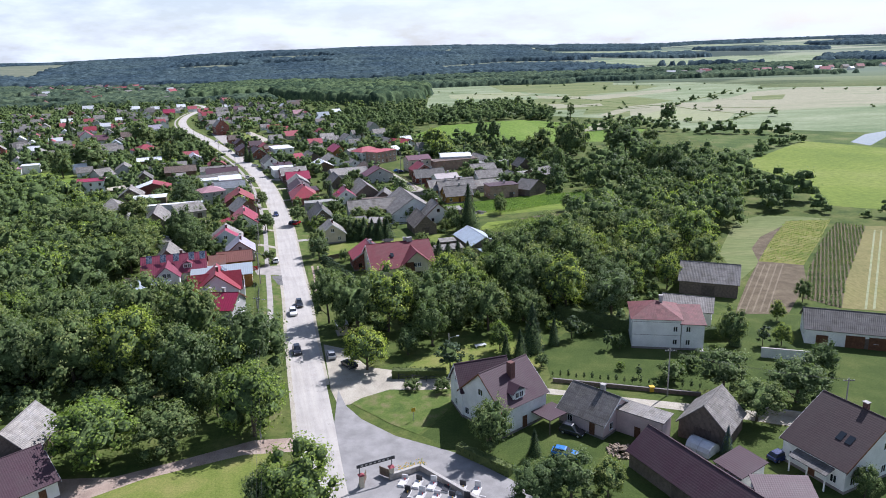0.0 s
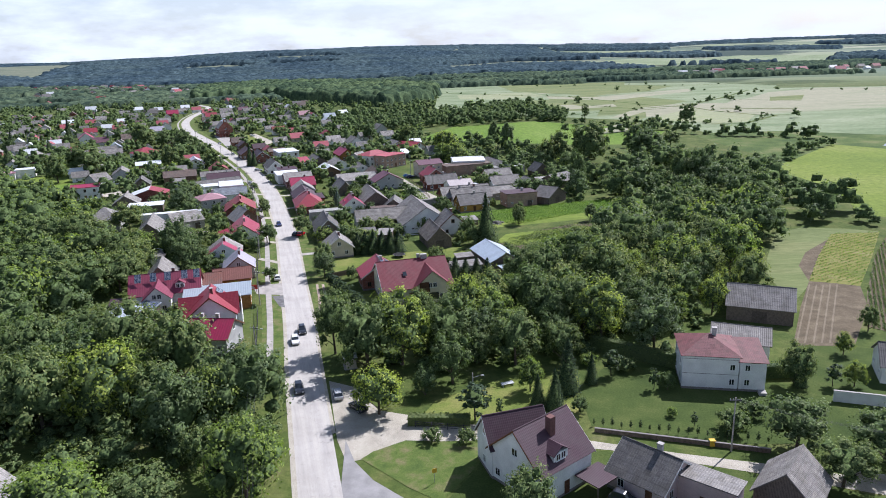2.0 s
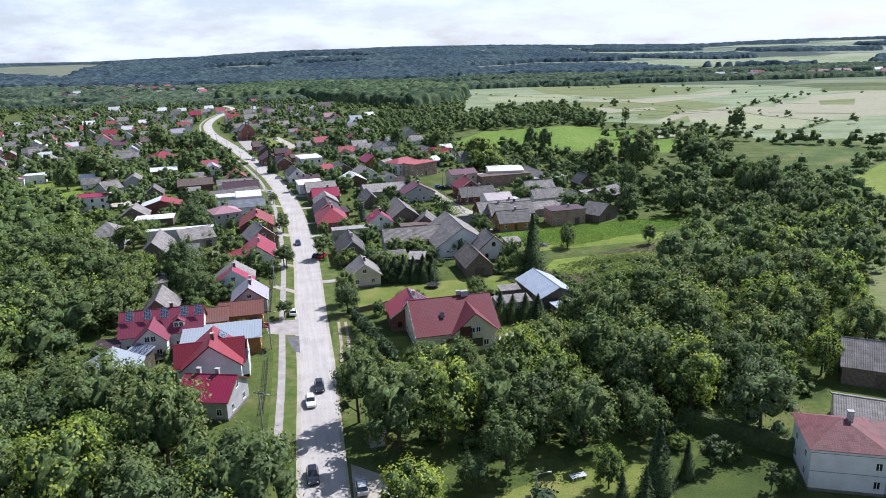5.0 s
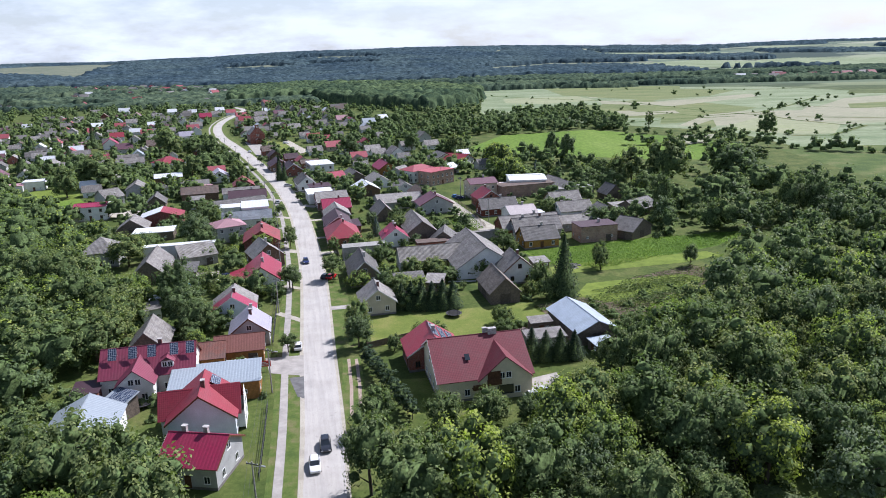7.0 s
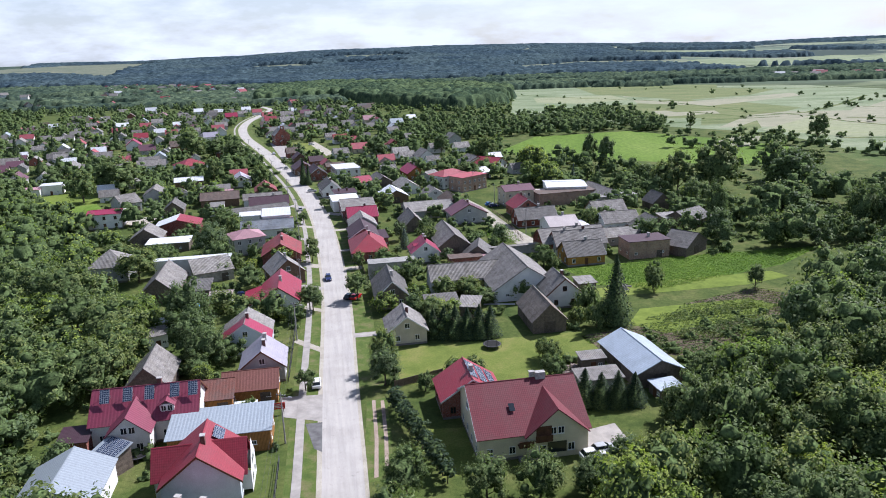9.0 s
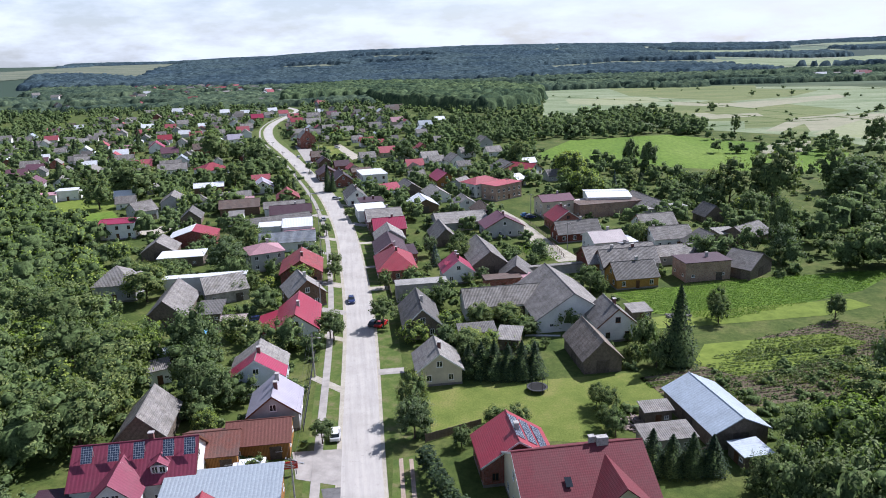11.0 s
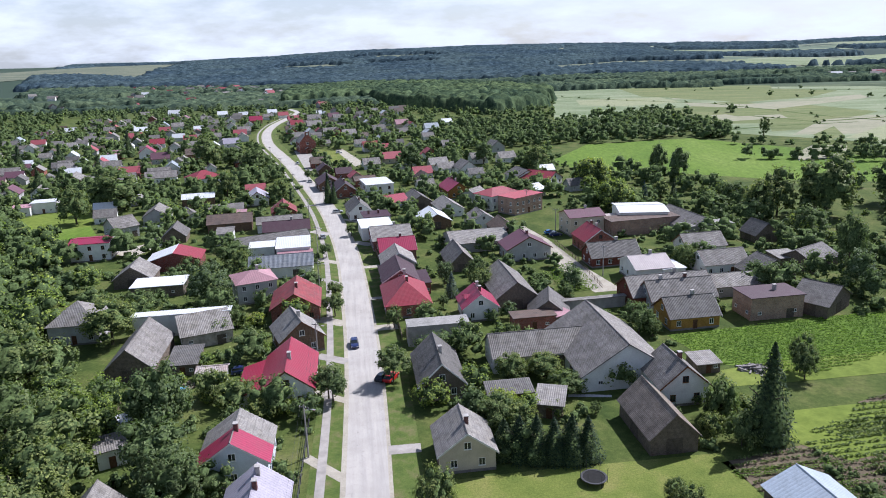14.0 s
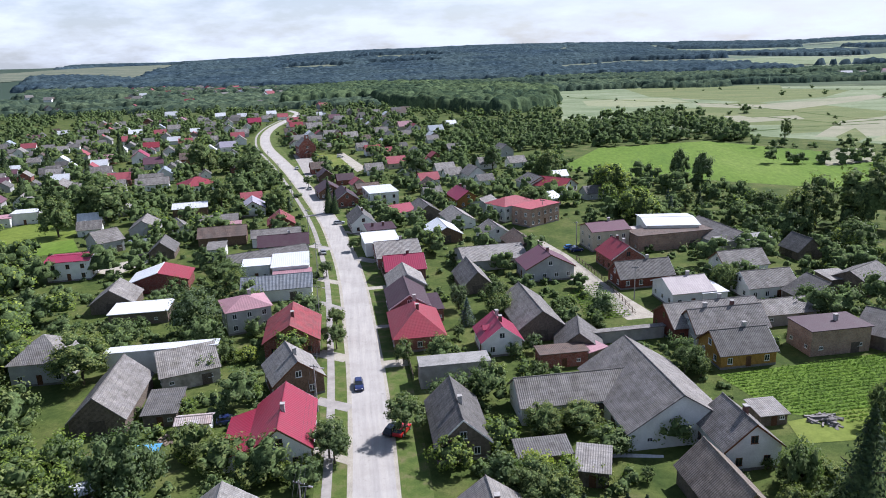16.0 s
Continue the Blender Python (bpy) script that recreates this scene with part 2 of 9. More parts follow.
m, nt, b = shader("glass", 0.08, 0, 0.6)
b.inputs["Base Color"].default_value = (0.02, 0.025, 0.03, 1)
m, nt, b = shader("solar_cell", 0.2, 0.0, 0.5)
tc = nt.nodes.new("ShaderNodeTexCoord")
t = node(nt, "ShaderNodeTexBrick", Scale=1.0)
t.offset = 0.0
t.inputs["Color1"].default_value = t.inputs["Color2"].default_value = (0.035, 0.05, 0.085, 1)
t.inputs["Mortar"].default_value = (0.35, 0.38, 0.42, 1)
t.inputs["Mortar Size"].default_value = 0.02
t.inputs["Brick Width"].default_value, t.inputs["Row Height"].default_value = 0.33, 0.33
nt.links.new(tc.outputs["UV"], t.inputs["Vector"])
nt.links.new(t.outputs["Color"], b.inputs["Base Color"])


def leafy(name, dark, light, through_k=0.25):
    """Leaves: each clump its own tone, each tree its own too; in the joined woods the tone drifts from place to place."""
    for wood_sheet in (False, True):
        m, nt, b = shader(name + ("_wood" if wood_sheet else ""), 0.65, 0, 0.2 if through_k else 0.0)
        gi = nt.nodes.new("ShaderNodeNewGeometry")
        col = ramp(nt, gi.outputs["Random Per Island"], [(0.0, dark), (0.8, light), (1.0, tint(light, 1.35))])
        if wood_sheet:
            own = noise_tex(nt, 0.09, 3, 0.8)
            stops = [(0.36, (0.72, 0.80, 0.76)), (0.5, (1.02, 1.04, 1.0)), (0.64, (1.32, 1.24, 1.05))]
        else:
            own = nt.nodes.new("ShaderNodeObjectInfo").outputs["Random"]
            stops = [(0, (0.72, 0.80, 0.76)), (0.5, (1.0, 1.0, 0.95)), (1, (1.28, 1.18, 0.88))]
        col = mixed(nt, col, ramp(nt, own, stops), 1.0, "MULTIPLY")
        nt.links.new(col, b.inputs["Base Color"])
        bump(nt, b, noise_tex(nt, 1.6, 3, 0.7), 0.7, 0.5)
        tr = nt.nodes.new("ShaderNodeBsdfTranslucent")
        nt.links.new(mixed(nt, col, (1.0, 1.16, 0.64), 1.0, "MULTIPLY"), tr.inputs["Color"])
        mx = nt.nodes.new("ShaderNodeMixShader")
        mx.inputs[0].default_value = through_k
        out = nt.nodes["Material Output"]
        nt.links.new(b.outputs[0], mx.inputs[1])
        nt.links.new(tr.outputs[0], mx.inputs[2])
        nt.links.new(mx.outputs[0], out.inputs["Surface"])


leafy("leaf_mid", (0.090, 0.130, 0.050), (0.186, 0.224, 0.084), 0.36)
leafy("leaf_dark", (0.068, 0.106, 0.050), (0.148, 0.188, 0.082), 0.36)
leafy("leaf_bright", (0.140, 0.196, 0.040), (0.268, 0.326, 0.078), 0.42)
leafy("leaf_lime", (0.165, 0.230, 0.042), (0.310, 0.370, 0.085), 0.42)
leafy("leaf_silver", (0.090, 0.125, 0.070), (0.172, 0.208, 0.116), 0.34)
leafy("leaf_needle", (0.014, 0.030, 0.016), (0.040, 0.070, 0.032), 0.12)
leafy("leaf_blue", (0.035, 0.060, 0.062), (0.10, 0.14, 0.15), 0.05)
leafy("leaf_crop", (0.090, 0.160, 0.024), (0.185, 0.280, 0.045), 0.4)


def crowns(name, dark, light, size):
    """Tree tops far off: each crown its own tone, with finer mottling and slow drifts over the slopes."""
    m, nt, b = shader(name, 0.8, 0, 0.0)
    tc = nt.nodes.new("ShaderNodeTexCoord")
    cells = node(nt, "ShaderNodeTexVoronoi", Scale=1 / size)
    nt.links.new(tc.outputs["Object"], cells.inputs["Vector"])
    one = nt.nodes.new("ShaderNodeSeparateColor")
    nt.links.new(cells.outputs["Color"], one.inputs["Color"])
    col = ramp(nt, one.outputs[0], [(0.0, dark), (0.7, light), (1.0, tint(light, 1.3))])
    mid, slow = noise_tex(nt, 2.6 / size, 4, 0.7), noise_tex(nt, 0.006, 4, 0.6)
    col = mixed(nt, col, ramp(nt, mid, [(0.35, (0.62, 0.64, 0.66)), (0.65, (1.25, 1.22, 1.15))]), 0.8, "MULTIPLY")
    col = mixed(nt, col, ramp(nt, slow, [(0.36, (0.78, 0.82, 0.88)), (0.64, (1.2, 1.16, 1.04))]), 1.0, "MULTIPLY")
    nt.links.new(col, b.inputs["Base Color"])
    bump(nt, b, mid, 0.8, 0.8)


# Far woods: blue mixed into the green, in place of distance haze.
crowns("crowns_far_haze", (0.030, 0.050, 0.064), (0.054, 0.080, 0.096), 11)
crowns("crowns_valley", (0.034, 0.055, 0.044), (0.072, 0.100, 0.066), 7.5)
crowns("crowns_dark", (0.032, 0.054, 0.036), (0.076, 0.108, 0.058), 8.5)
# Inside of the crowns: darker green painted for shade in the leaf gaps.
plain("crown_core", (0.100, 0.142, 0.056), rough=0.95, spec=0.0, spread=0.7, scale=2.4)
plain("bark", (0.10, 0.08, 0.06), spread=0.3, scale=4)


def grassy(name, a, b_, c, scale=0.25, stretch=None, fine=6.0):
    """Turf in three tones, patchy at two scales."""
    m, nt, b = shader(name, 0.95, 0, 0.1)
    n1 = noise_tex(nt, scale, 6, 0.6, stretch=stretch)
    n2 = noise_tex(nt, fine, 4, 0.7, stretch=stretch)
    col = ramp(nt, n1, [(0.32, a), (0.5, b_), (0.68, c)])
    col = mixed(nt, col, ramp(nt, n2, [(0.3, (0.55, 0.58, 0.5)), (0.7, (1.12, 1.1, 1.05))]), 0.8, "MULTIPLY")
    nt.links.new(col, b.inputs["Base Color"])
    bump(nt, b, n2, 0.6, 0.12)
    return m


grassy("grass_village", (0.045, 0.085, 0.018), (0.075, 0.13, 0.025), (0.12, 0.15, 0.045), 0.12)
grassy("grass_lawn", (0.110, 0.150, 0.034), (0.155, 0.190, 0.046), (0.22, 0.22, 0.075), 0.16, fine=3.0)
grassy("grass_verge", (0.07, 0.11, 0.030), (0.105, 0.145, 0.038), (0.18, 0.165, 0.085), 0.4)
grassy("field_green", (0.090, 0.160, 0.025), (0.125, 0.20, 0.032), (0.165, 0.235, 0.05), 0.02, (1, 0.3, 1), 0.5)
grassy("field_bright", (0.125, 0.175, 0.035), (0.165, 0.215, 0.042), (0.21, 0.24, 0.07), 0.015, None, 0.4)
grassy("meadow", (0.140, 0.190, 0.100), (0.205, 0.248, 0.148), (0.285, 0.315, 0.210), 0.012, (1, 2.6, 1), 0.2)
grassy("meadow_pink", (0.25, 0.255, 0.172), (0.31, 0.298, 0.220), (0.225, 0.250, 0.155), 0.012, (0.6, 2.6, 1), 0.2)
# Hillside fields: haze painted in as a duller, bluer tone.
grassy("hill_meadow_haze", (0.11, 0.135, 0.10), (0.15, 0.17, 0.128), (0.20, 0.21, 0.155), 0.012, (0.6, 2.6, 1), 0.1)
grassy("meadow_dull", (0.12, 0.15, 0.06), (0.16, 0.19, 0.08), (0.2, 0.21, 0.1), 0.02, (0.6, 2.6, 1), 0.3)
grassy("scrub", (0.05, 0.085, 0.025), (0.085, 0.125, 0.035), (0.17, 0.175, 0.075), 0.05, None, 1.5)
grassy("hay", (0.24, 0.265, 0.155), (0.285, 0.30, 0.19), (0.255, 0.285, 0.15), 0.03, (0.6, 2.0, 1), 0.3)
# Darker turf: cloud shade over the near gardens put into its colour.
grassy("grass_cloud_shade", (0.045, 0.070, 0.020), (0.066, 0.095, 0.026), (0.095, 0.118, 0.036), 0.14, fine=3.0)
grassy("stubble", (0.24, 0.22, 0.10), (0.29, 0.25, 0.12), (0.20, 0.21, 0.07), 0.05, (1, 0.2, 1), 1.5)
grassy("field_weedy", (0.14, 0.165, 0.045), (0.20, 0.205, 0.06), (0.25, 0.235, 0.10), 0.12, None, 1.5)
grassy("grain", (0.17, 0.165, 0.07), (0.21, 0.19, 0.085), (0.17, 0.18, 0.06), 0.05, (1, 0.3, 1), 1.5)
grassy("soil", (0.10, 0.082, 0.058), (0.14, 0.112, 0.08), (0.19, 0.155, 0.11), 0.3, None, 5.0)
grassy("gravel", (0.34, 0.31, 0.27), (0.42, 0.385, 0.335), (0.48, 0.44, 0.39), 0.3, None, 8.0)
grassy("gravel_brown", (0.17, 0.14, 0.105), (0.20, 0.165, 0.125), (0.24, 0.20, 0.155), 0.3, None, 5.0)
grassy("dirt_pink", (0.28, 0.21, 0.18), (0.36, 0.28, 0.24), (0.42, 0.34, 0.30), 0.3, None, 6.0)

# Asphalt: worn pale, with long wheel streaks, darker patches and tar lines.
m, nt, b = shader("asphalt", 0.9, 0, 0.2)
tc = nt.nodes.new("ShaderNodeTexCoord")
mp = nt.nodes.new("ShaderNodeMapping")
mp.inputs["Rotation"].default_value = (0, 0, radians(-15))
mp2 = nt.nodes.new("ShaderNodeMapping")
mp2.inputs["Scale"].default_value = (1.0, 0.05, 1.0)
nt.links.new(tc.outputs["Object"], mp.inputs["Vector"])
nt.links.new(mp.outputs["Vector"], mp2.inputs["Vector"])
a0 = node(nt, "ShaderNodeTexNoise", Scale=1.1, Detail=5, Roughness=0.65)
nt.links.new(mp2.outputs["Vector"], a0.inputs["Vector"])
a1, a2, a3 = noise_tex(nt, 0.15, 6, 0.65), noise_tex(nt, 0.9, 6, 0.75), noise_tex(nt, 22, 3)
col = ramp(nt, a1, [(0.3, (0.365, 0.345, 0.315)), (0.6, (0.44, 0.418, 0.384))])
col = mixed(nt, col, ramp(nt, a0.outputs["Fac"], [(0.3, (0.86, 0.86, 0.87)), (0.6, (1.06, 1.05, 1.04))]), 1.0, "MULTIPLY")
col = mixed(nt, col, (0.17, 0.165, 0.16), ramp(nt, a2, [(0.58, (0, 0, 0)), (0.70, (0.55, 0.55, 0.55))]))
col = mixed(nt, col, ramp(nt, a3, [(0.3, (0.8, 0.8, 0.8)), (0.7, (1.05, 1.05, 1.05))]), 1.0, "MULTIPLY")
nt.links.new(col, b.inputs["Base Color"])
plain("asphalt_patch", (0.15, 0.147, 0.145), rough=0.9, spread=0.35, scale=0.8)
plain("asphalt_side", (0.27, 0.262, 0.255), rough=0.9, spread=0.25, scale=0.4)
plain("paving", (0.36, 0.335, 0.305), rough=0.9, spread=0.25, scale=0.5)
plain("kerb", (0.40, 0.38, 0.35), rough=0.9, spread=0.2, scale=2)
m, nt, b = shader("water", 0.05, 0, 0.5)
b.inputs["Base Color"].default_value = (0.10, 0.12, 0.12, 1)
plain("film_white", (0.72, 0.74, 0.74), rough=0.35, spread=0.12, spec=0.5)
plain("tarp_blue", (0.12, 0.35, 0.55), rough=0.5, spread=0.25)
plain("stone_pale", (0.62, 0.61, 0.60), rough=0.5, spread=0.25, scale=3)
plain("stone_dark", (0.06, 0.06, 0.065), rough=0.3, spread=0.3, scale=3)
plain("flowers", (0.55, 0.36, 0.03), spread=0.5, scale=6)
plain("logs", (0.30, 0.24, 0.18), spread=0.5, scale=4)
plain("rubble", (0.34, 0.27, 0.24), spread=0.5, scale=4)
plain("plastic_yellow", (0.65, 0.42, 0.04), rough=0.5, spread=0.1)
plain("plastic_red", (0.5, 0.04, 0.03), rough=0.5, spread=0.1)
plain("tyre", (0.02, 0.02, 0.02), rough=0.9)


def paint(name, c, rough=0.25):
    m, nt, b = shader(name, rough, 0, 0.5)
    n = noise_tex(nt, 3, 3)
    nt.links.new(ramp(nt, n, [(0.3, tint(c, 0.9)), (0.7, tint(c, 1.05))]), b.inputs["Base Color"])
    b.inputs["Coat Weight"].default_value = 0.5
    return m


paint("car_white", (0.72, 0.72, 0.72))
paint("car_black", (0.02, 0.022, 0.028))
paint("car_silver", (0.42, 0.43, 0.44))
paint("car_blue", (0.03, 0.16, 0.42))
paint("car_navy", (0.02, 0.03, 0.10))
paint("car_red", (0.45, 0.02, 0.02))


# ---- mesh helpers ----
def mesh_of(name, bm, mat):
    me = bpy.data.meshes.new(name)
    bm.to_mesh(me)
    bm.free()
    if mat:
        me.materials.append(MATS[mat])
    return me


def part(name, bm, mat, parent, label=""):
    ob = new(name, mesh_of(name, bm, mat))
    ob.parent = parent
    if label:
        tagged(ob, label)
    return ob


def thing(name, m, label, category, group="", kind=""):
    ob = new(name)
    ob.empty_display_size = 0.5
    ob.matrix_world = m
    return tagged(ob, label, category, group, kind)


def face(bm, pts, uvs=None):
    f = bm.faces.new([bm.verts.new(p) for p in pts])
    if uvs:
        lay = bm.loops.layers.uv.verify()
        for lp, uv in zip(f.loops, uvs):
            lp[lay].uv = uv
    return f


def box(bm, x0, y0, z0, x1, y1, z1):
    """A box with UV in metres on each side."""
    v = [(x0, y0, z0), (x1, y0, z0), (x1, y1, z0), (x0, y1, z0), (x0, y0, z1), (x1, y0, z1), (x1, y1, z1), (x0, y1, z1)]
    w, d, h = x1 - x0, y1 - y0, z1 - z0
    for idx, a, c in (((0, 1, 5, 4), w, h), ((1, 2, 6, 5), d, h), ((2, 3, 7, 6), w, h), ((3, 0, 4, 7), d, h), ((4, 5, 6, 7), w, d), ((3, 2, 1, 0), w, d)):
        face(bm, [v[i] for i in idx], [(0, 0), (a, 0), (a, c), (0, c)])
    return bm


def box_part(name, dims, mat, parent, label=""):
    return part(name, box(bmesh.new(), *dims), mat, parent, label)


def slab(bm, pts, thick):
    """A flat plate with the given outline, uv in metres from its first edge, and a thickness below it."""
    p = [Vector(q) for q in pts]
    n = (p[1] - p[0]).cross(p[2] - p[0]).normalized()
    u = (p[1] - p[0]).normalized()
    w = n.cross(u)
    uv = [((q - p[0]).dot(u), (q - p[0]).dot(w)) for q in p]
    face(bm, p, uv)
    low = [q - n * thick for q in p]
    face(bm, low[::-1], uv[::-1])
    for i in range(len(p)):
        j = (i + 1) % len(p)
        face(bm, [p[i], low[i], low[j], p[j]], [(0, 0)] * 4)


def tube(bm, a, b, r0, r1, sides=6):
    a, b = Vector(a), Vector(b)
    d = (b - a).normalized()
    u = d.orthogonal().normalized()
    w = d.cross(u)
    rings = []
    for c, r in ((a, r0), (b, r1)):
        rings.append([bm.verts.new(c + (u * math.cos(k * math.tau / sides) + w * math.sin(k * math.tau / sides)) * r) for k in range(sides)])
    for k in range(sides):
        j = (k + 1) % sides
        bm.faces.new([rings[0][k], rings[0][j], rings[1][j], rings[1][k]])
    bm.faces.new(rings[1])
    bm.faces.new(rings[0][::-1])

# ---- ground ----
ROAD = [(8, -20), (-7, 45), (-17.5, 86), (-23.2, 110), (-31.7, 145), (-38.1, 172.7), (-45.8, 203), (-55.2, 241), (-62.1, 266.6), (-69.8, 292.3), (-82.0, 331),
        (-94.5, 365), (-115, 414), (-160, 507.5), (-190, 566), (-212, 608), (-232, 652), (-252, 705), (-267, 760), (-276, 810), (-284, 860), (-300, 920), (-345, 990)]


def smooth(p):
    """A rounder line through the given points."""
    out = []
    for i in range(len(p) - 1):
        a, b, c, d = (Vector(p[max(0, min(len(p) - 1, i + k))]) for k in (-1, 0, 1, 2))
        for s in range(6):
            t = s / 6
            out.append(0.5 * (2 * b + (c - a) * t + (2 * a - 5 * b + 4 * c - d) * t * t + (3 * b - a - 3 * c + d) * t ** 3))
    return out + [Vector(p[-1])]


ROAD_LINE = smooth(ROAD)


def road_side(off, y0=-1e9, y1=1e9):
    """The road's line moved sideways: off metres to the right of its course, between two places along y."""
    out = []
    for i, p in enumerate(ROAD_LINE):
        a, b = ROAD_LINE[max(0, i - 1)], ROAD_LINE[min(len(ROAD_LINE) - 1, i + 1)]
        d = (b - a).normalized()
        if y0 <= p.y <= y1:
            out.append(p + Vector((d.y, -d.x)) * off)
    return out


def hill(x, y):
    """Height of the land: a flat valley, steep wooded hills to the north-west, long slopes to the north-east."""
    d = math.hypot(x * 0.9, y - 80)
    east = max(0.0, min(1.0, (x + 100) / 900))
    k = max(0.0, min(1.0, (d - 1500 - 250 * east) / (1300 + 1500 * east)))
    k = k * k * (3 - 2 * k)
    u = math.sin(x / 310 + 0.6) * math.cos(y / 390 + 1.1) + 0.5 * math.sin(x / 143 + y / 210)
    near = max(0.0, min(1.0, (d - 1150) / 900))
    back = max(0.0, min(1.0, (d - 3300) / 1300))
    top = 40 + 24 * math.exp(-((x + 250) / 900) ** 2)
    return top * k + near * (3 + 7 * u) * (1 - 0.3 * k) + 6 * back


def steps(lo, hi, fine_lo, fine_hi, fine, grow):
    v = list(np.arange(fine_lo, fine_hi + 0.1, fine))
    s, q = fine, fine_hi
    while q < hi:
        s = min(s * grow, 110)
        q += s
        v.append(q)
    s, q = fine, fine_lo
    while q > lo:
        s = min(s * grow, 110)
        q -= s
        v.insert(0, q)
    return v


def make_ground():
    xs, ys = steps(-4600, 4600, -300, 300, 25, 1.12), steps(-400, 4900, 0, 700, 25, 1.12)
    verts = [(x, y, hill(x, y)) for y in ys for x in xs]
    n = len(xs)
    faces = [(j * n + i, j * n + i + 1, (j + 1) * n + i + 1, (j + 1) * n + i) for j in range(len(ys) - 1) for i in range(n - 1)]
    me = bpy.data.meshes.new("ground")
    me.from_pydata(verts, [], faces)
    me.polygons.foreach_set("use_smooth", [True] * len(faces))
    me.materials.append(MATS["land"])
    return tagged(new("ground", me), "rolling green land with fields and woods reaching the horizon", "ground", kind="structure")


# Village turf nearby, a patchwork of fields and woods on the hills.
m, nt, b = shader("land", 0.95, 0, 0.1)
g1, g2 = noise_tex(nt, 0.12, 6, 0.6), noise_tex(nt, 5.0, 4, 0.7)
near_col = ramp(nt, g1, [(0.30, (0.054, 0.084, 0.024)), (0.48, (0.090, 0.120, 0.034)), (0.62, (0.130, 0.146, 0.050)), (0.74, (0.18, 0.165, 0.09))])
g3 = noise_tex(nt, 0.9, 5, 0.7)
near_col = mixed(nt, near_col, ramp(nt, g3, [(0.35, (0.6, 0.66, 0.6)), (0.65, (1.15, 1.12, 1.05))]), 0.8, "MULTIPLY")
near_col = mixed(nt, near_col, ramp(nt, g2, [(0.3, (0.55, 0.58, 0.5)), (0.7, (1.1, 1.1, 1.05))]), 0.8, "MULTIPLY")
tc = nt.nodes.new("ShaderNodeTexCoord")
mp = nt.nodes.new("ShaderNodeMapping")
mp.inputs["Scale"].default_value = (0.0022, 0.0060, 0.0)
mp.inputs["Rotation"].default_value = (0, 0, 0.25)
nt.links.new(tc.outputs["Object"], mp.inputs["Vector"])
vo = node(nt, "ShaderNodeTexVoronoi", Scale=1.0)
nt.links.new(mp.outputs["Vector"], vo.inputs["Vector"])
sep = nt.nodes.new("ShaderNodeSeparateColor")
nt.links.new(vo.outputs["Color"], sep.inputs["Color"])
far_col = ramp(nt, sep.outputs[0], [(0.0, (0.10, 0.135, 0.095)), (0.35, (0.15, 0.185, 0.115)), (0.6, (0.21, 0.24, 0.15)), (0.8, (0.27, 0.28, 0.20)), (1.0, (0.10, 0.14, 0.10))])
woods = noise_tex(nt, 0.0016, 5, 0.6, stretch=(1, 1.8, 0))
far_col = mixed(nt, far_col, (0.036, 0.058, 0.048), ramp(nt, woods, [(0.42, (1, 1, 1)), (0.45, (0, 0, 0))]))
sw = nt.nodes.new("ShaderNodeSeparateXYZ")
nt.links.new(tc.outputs["Object"], sw.inputs["Vector"])
west = nt.nodes.new("ShaderNodeMapRange")
west.inputs["From Min"].default_value, west.inputs["From Max"].default_value = 250, 500
nt.links.new(sw.outputs["X"], west.inputs["Value"])
far_col = mixed(nt, (0.042, 0.066, 0.046), far_col, west.outputs["Result"])
sx = nt.nodes.new("ShaderNodeSeparateXYZ")
nt.links.new(tc.outputs["Object"], sx.inputs["Vector"])
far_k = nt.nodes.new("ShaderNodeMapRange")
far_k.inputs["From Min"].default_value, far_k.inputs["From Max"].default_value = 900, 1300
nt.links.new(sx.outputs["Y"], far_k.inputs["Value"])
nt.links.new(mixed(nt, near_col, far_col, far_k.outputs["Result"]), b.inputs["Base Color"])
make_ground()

PATCHES = []


def hill_field(poly, mat, label):
    """A field lying on the slope of a far hill."""
    xs, ys = [p[0] for p in poly], [p[1] for p in poly]
    verts, faces, s = [], [], 14.0
    for i in range(int((max(xs) - min(xs)) / s) + 1):
        for j in range(int((max(ys) - min(ys)) / s) + 1):
            x, y = min(xs) + i * s, min(ys) + j * s
            if inside(x + s / 2, y + s / 2, poly):
                k = len(verts)
                verts += [(a, b_, hill(a, b_) + 1.2) for a, b_ in ((x, y), (x + s, y), (x + s, y + s), (x, y + s))]
                faces.append((k, k + 1, k + 2, k + 3))
    me = bpy.data.meshes.new("far_field")
    me.from_pydata(verts, [], faces)
    me.materials.append(MATS[mat])
    return tagged(new("far_field", me), label, "field", kind="structure")


def patch(name, pts, mat, z, label="", category="ground", bare=True):
    """A flat piece of field, lawn or paving laid on the ground."""
    bm = bmesh.new()
    v = [bm.verts.new((x, y, z)) for x, y in pts]
    f = bm.faces.new(v)
    if f.normal.z < 0:
        f.normal_flip()
    f.normal_update()
    if f.normal.z < 0:
        bmesh.ops.reverse_faces(bm, faces=[f])
    bmesh.ops.triangulate(bm, faces=bm.faces[:])
    ob = new(name, mesh_of(name, bm, mat))
    tagged(ob, label or name.replace("_", " "), category, kind="structure")
    if bare:
        PATCHES.append([(x, y) for x, y in pts])
    return ob


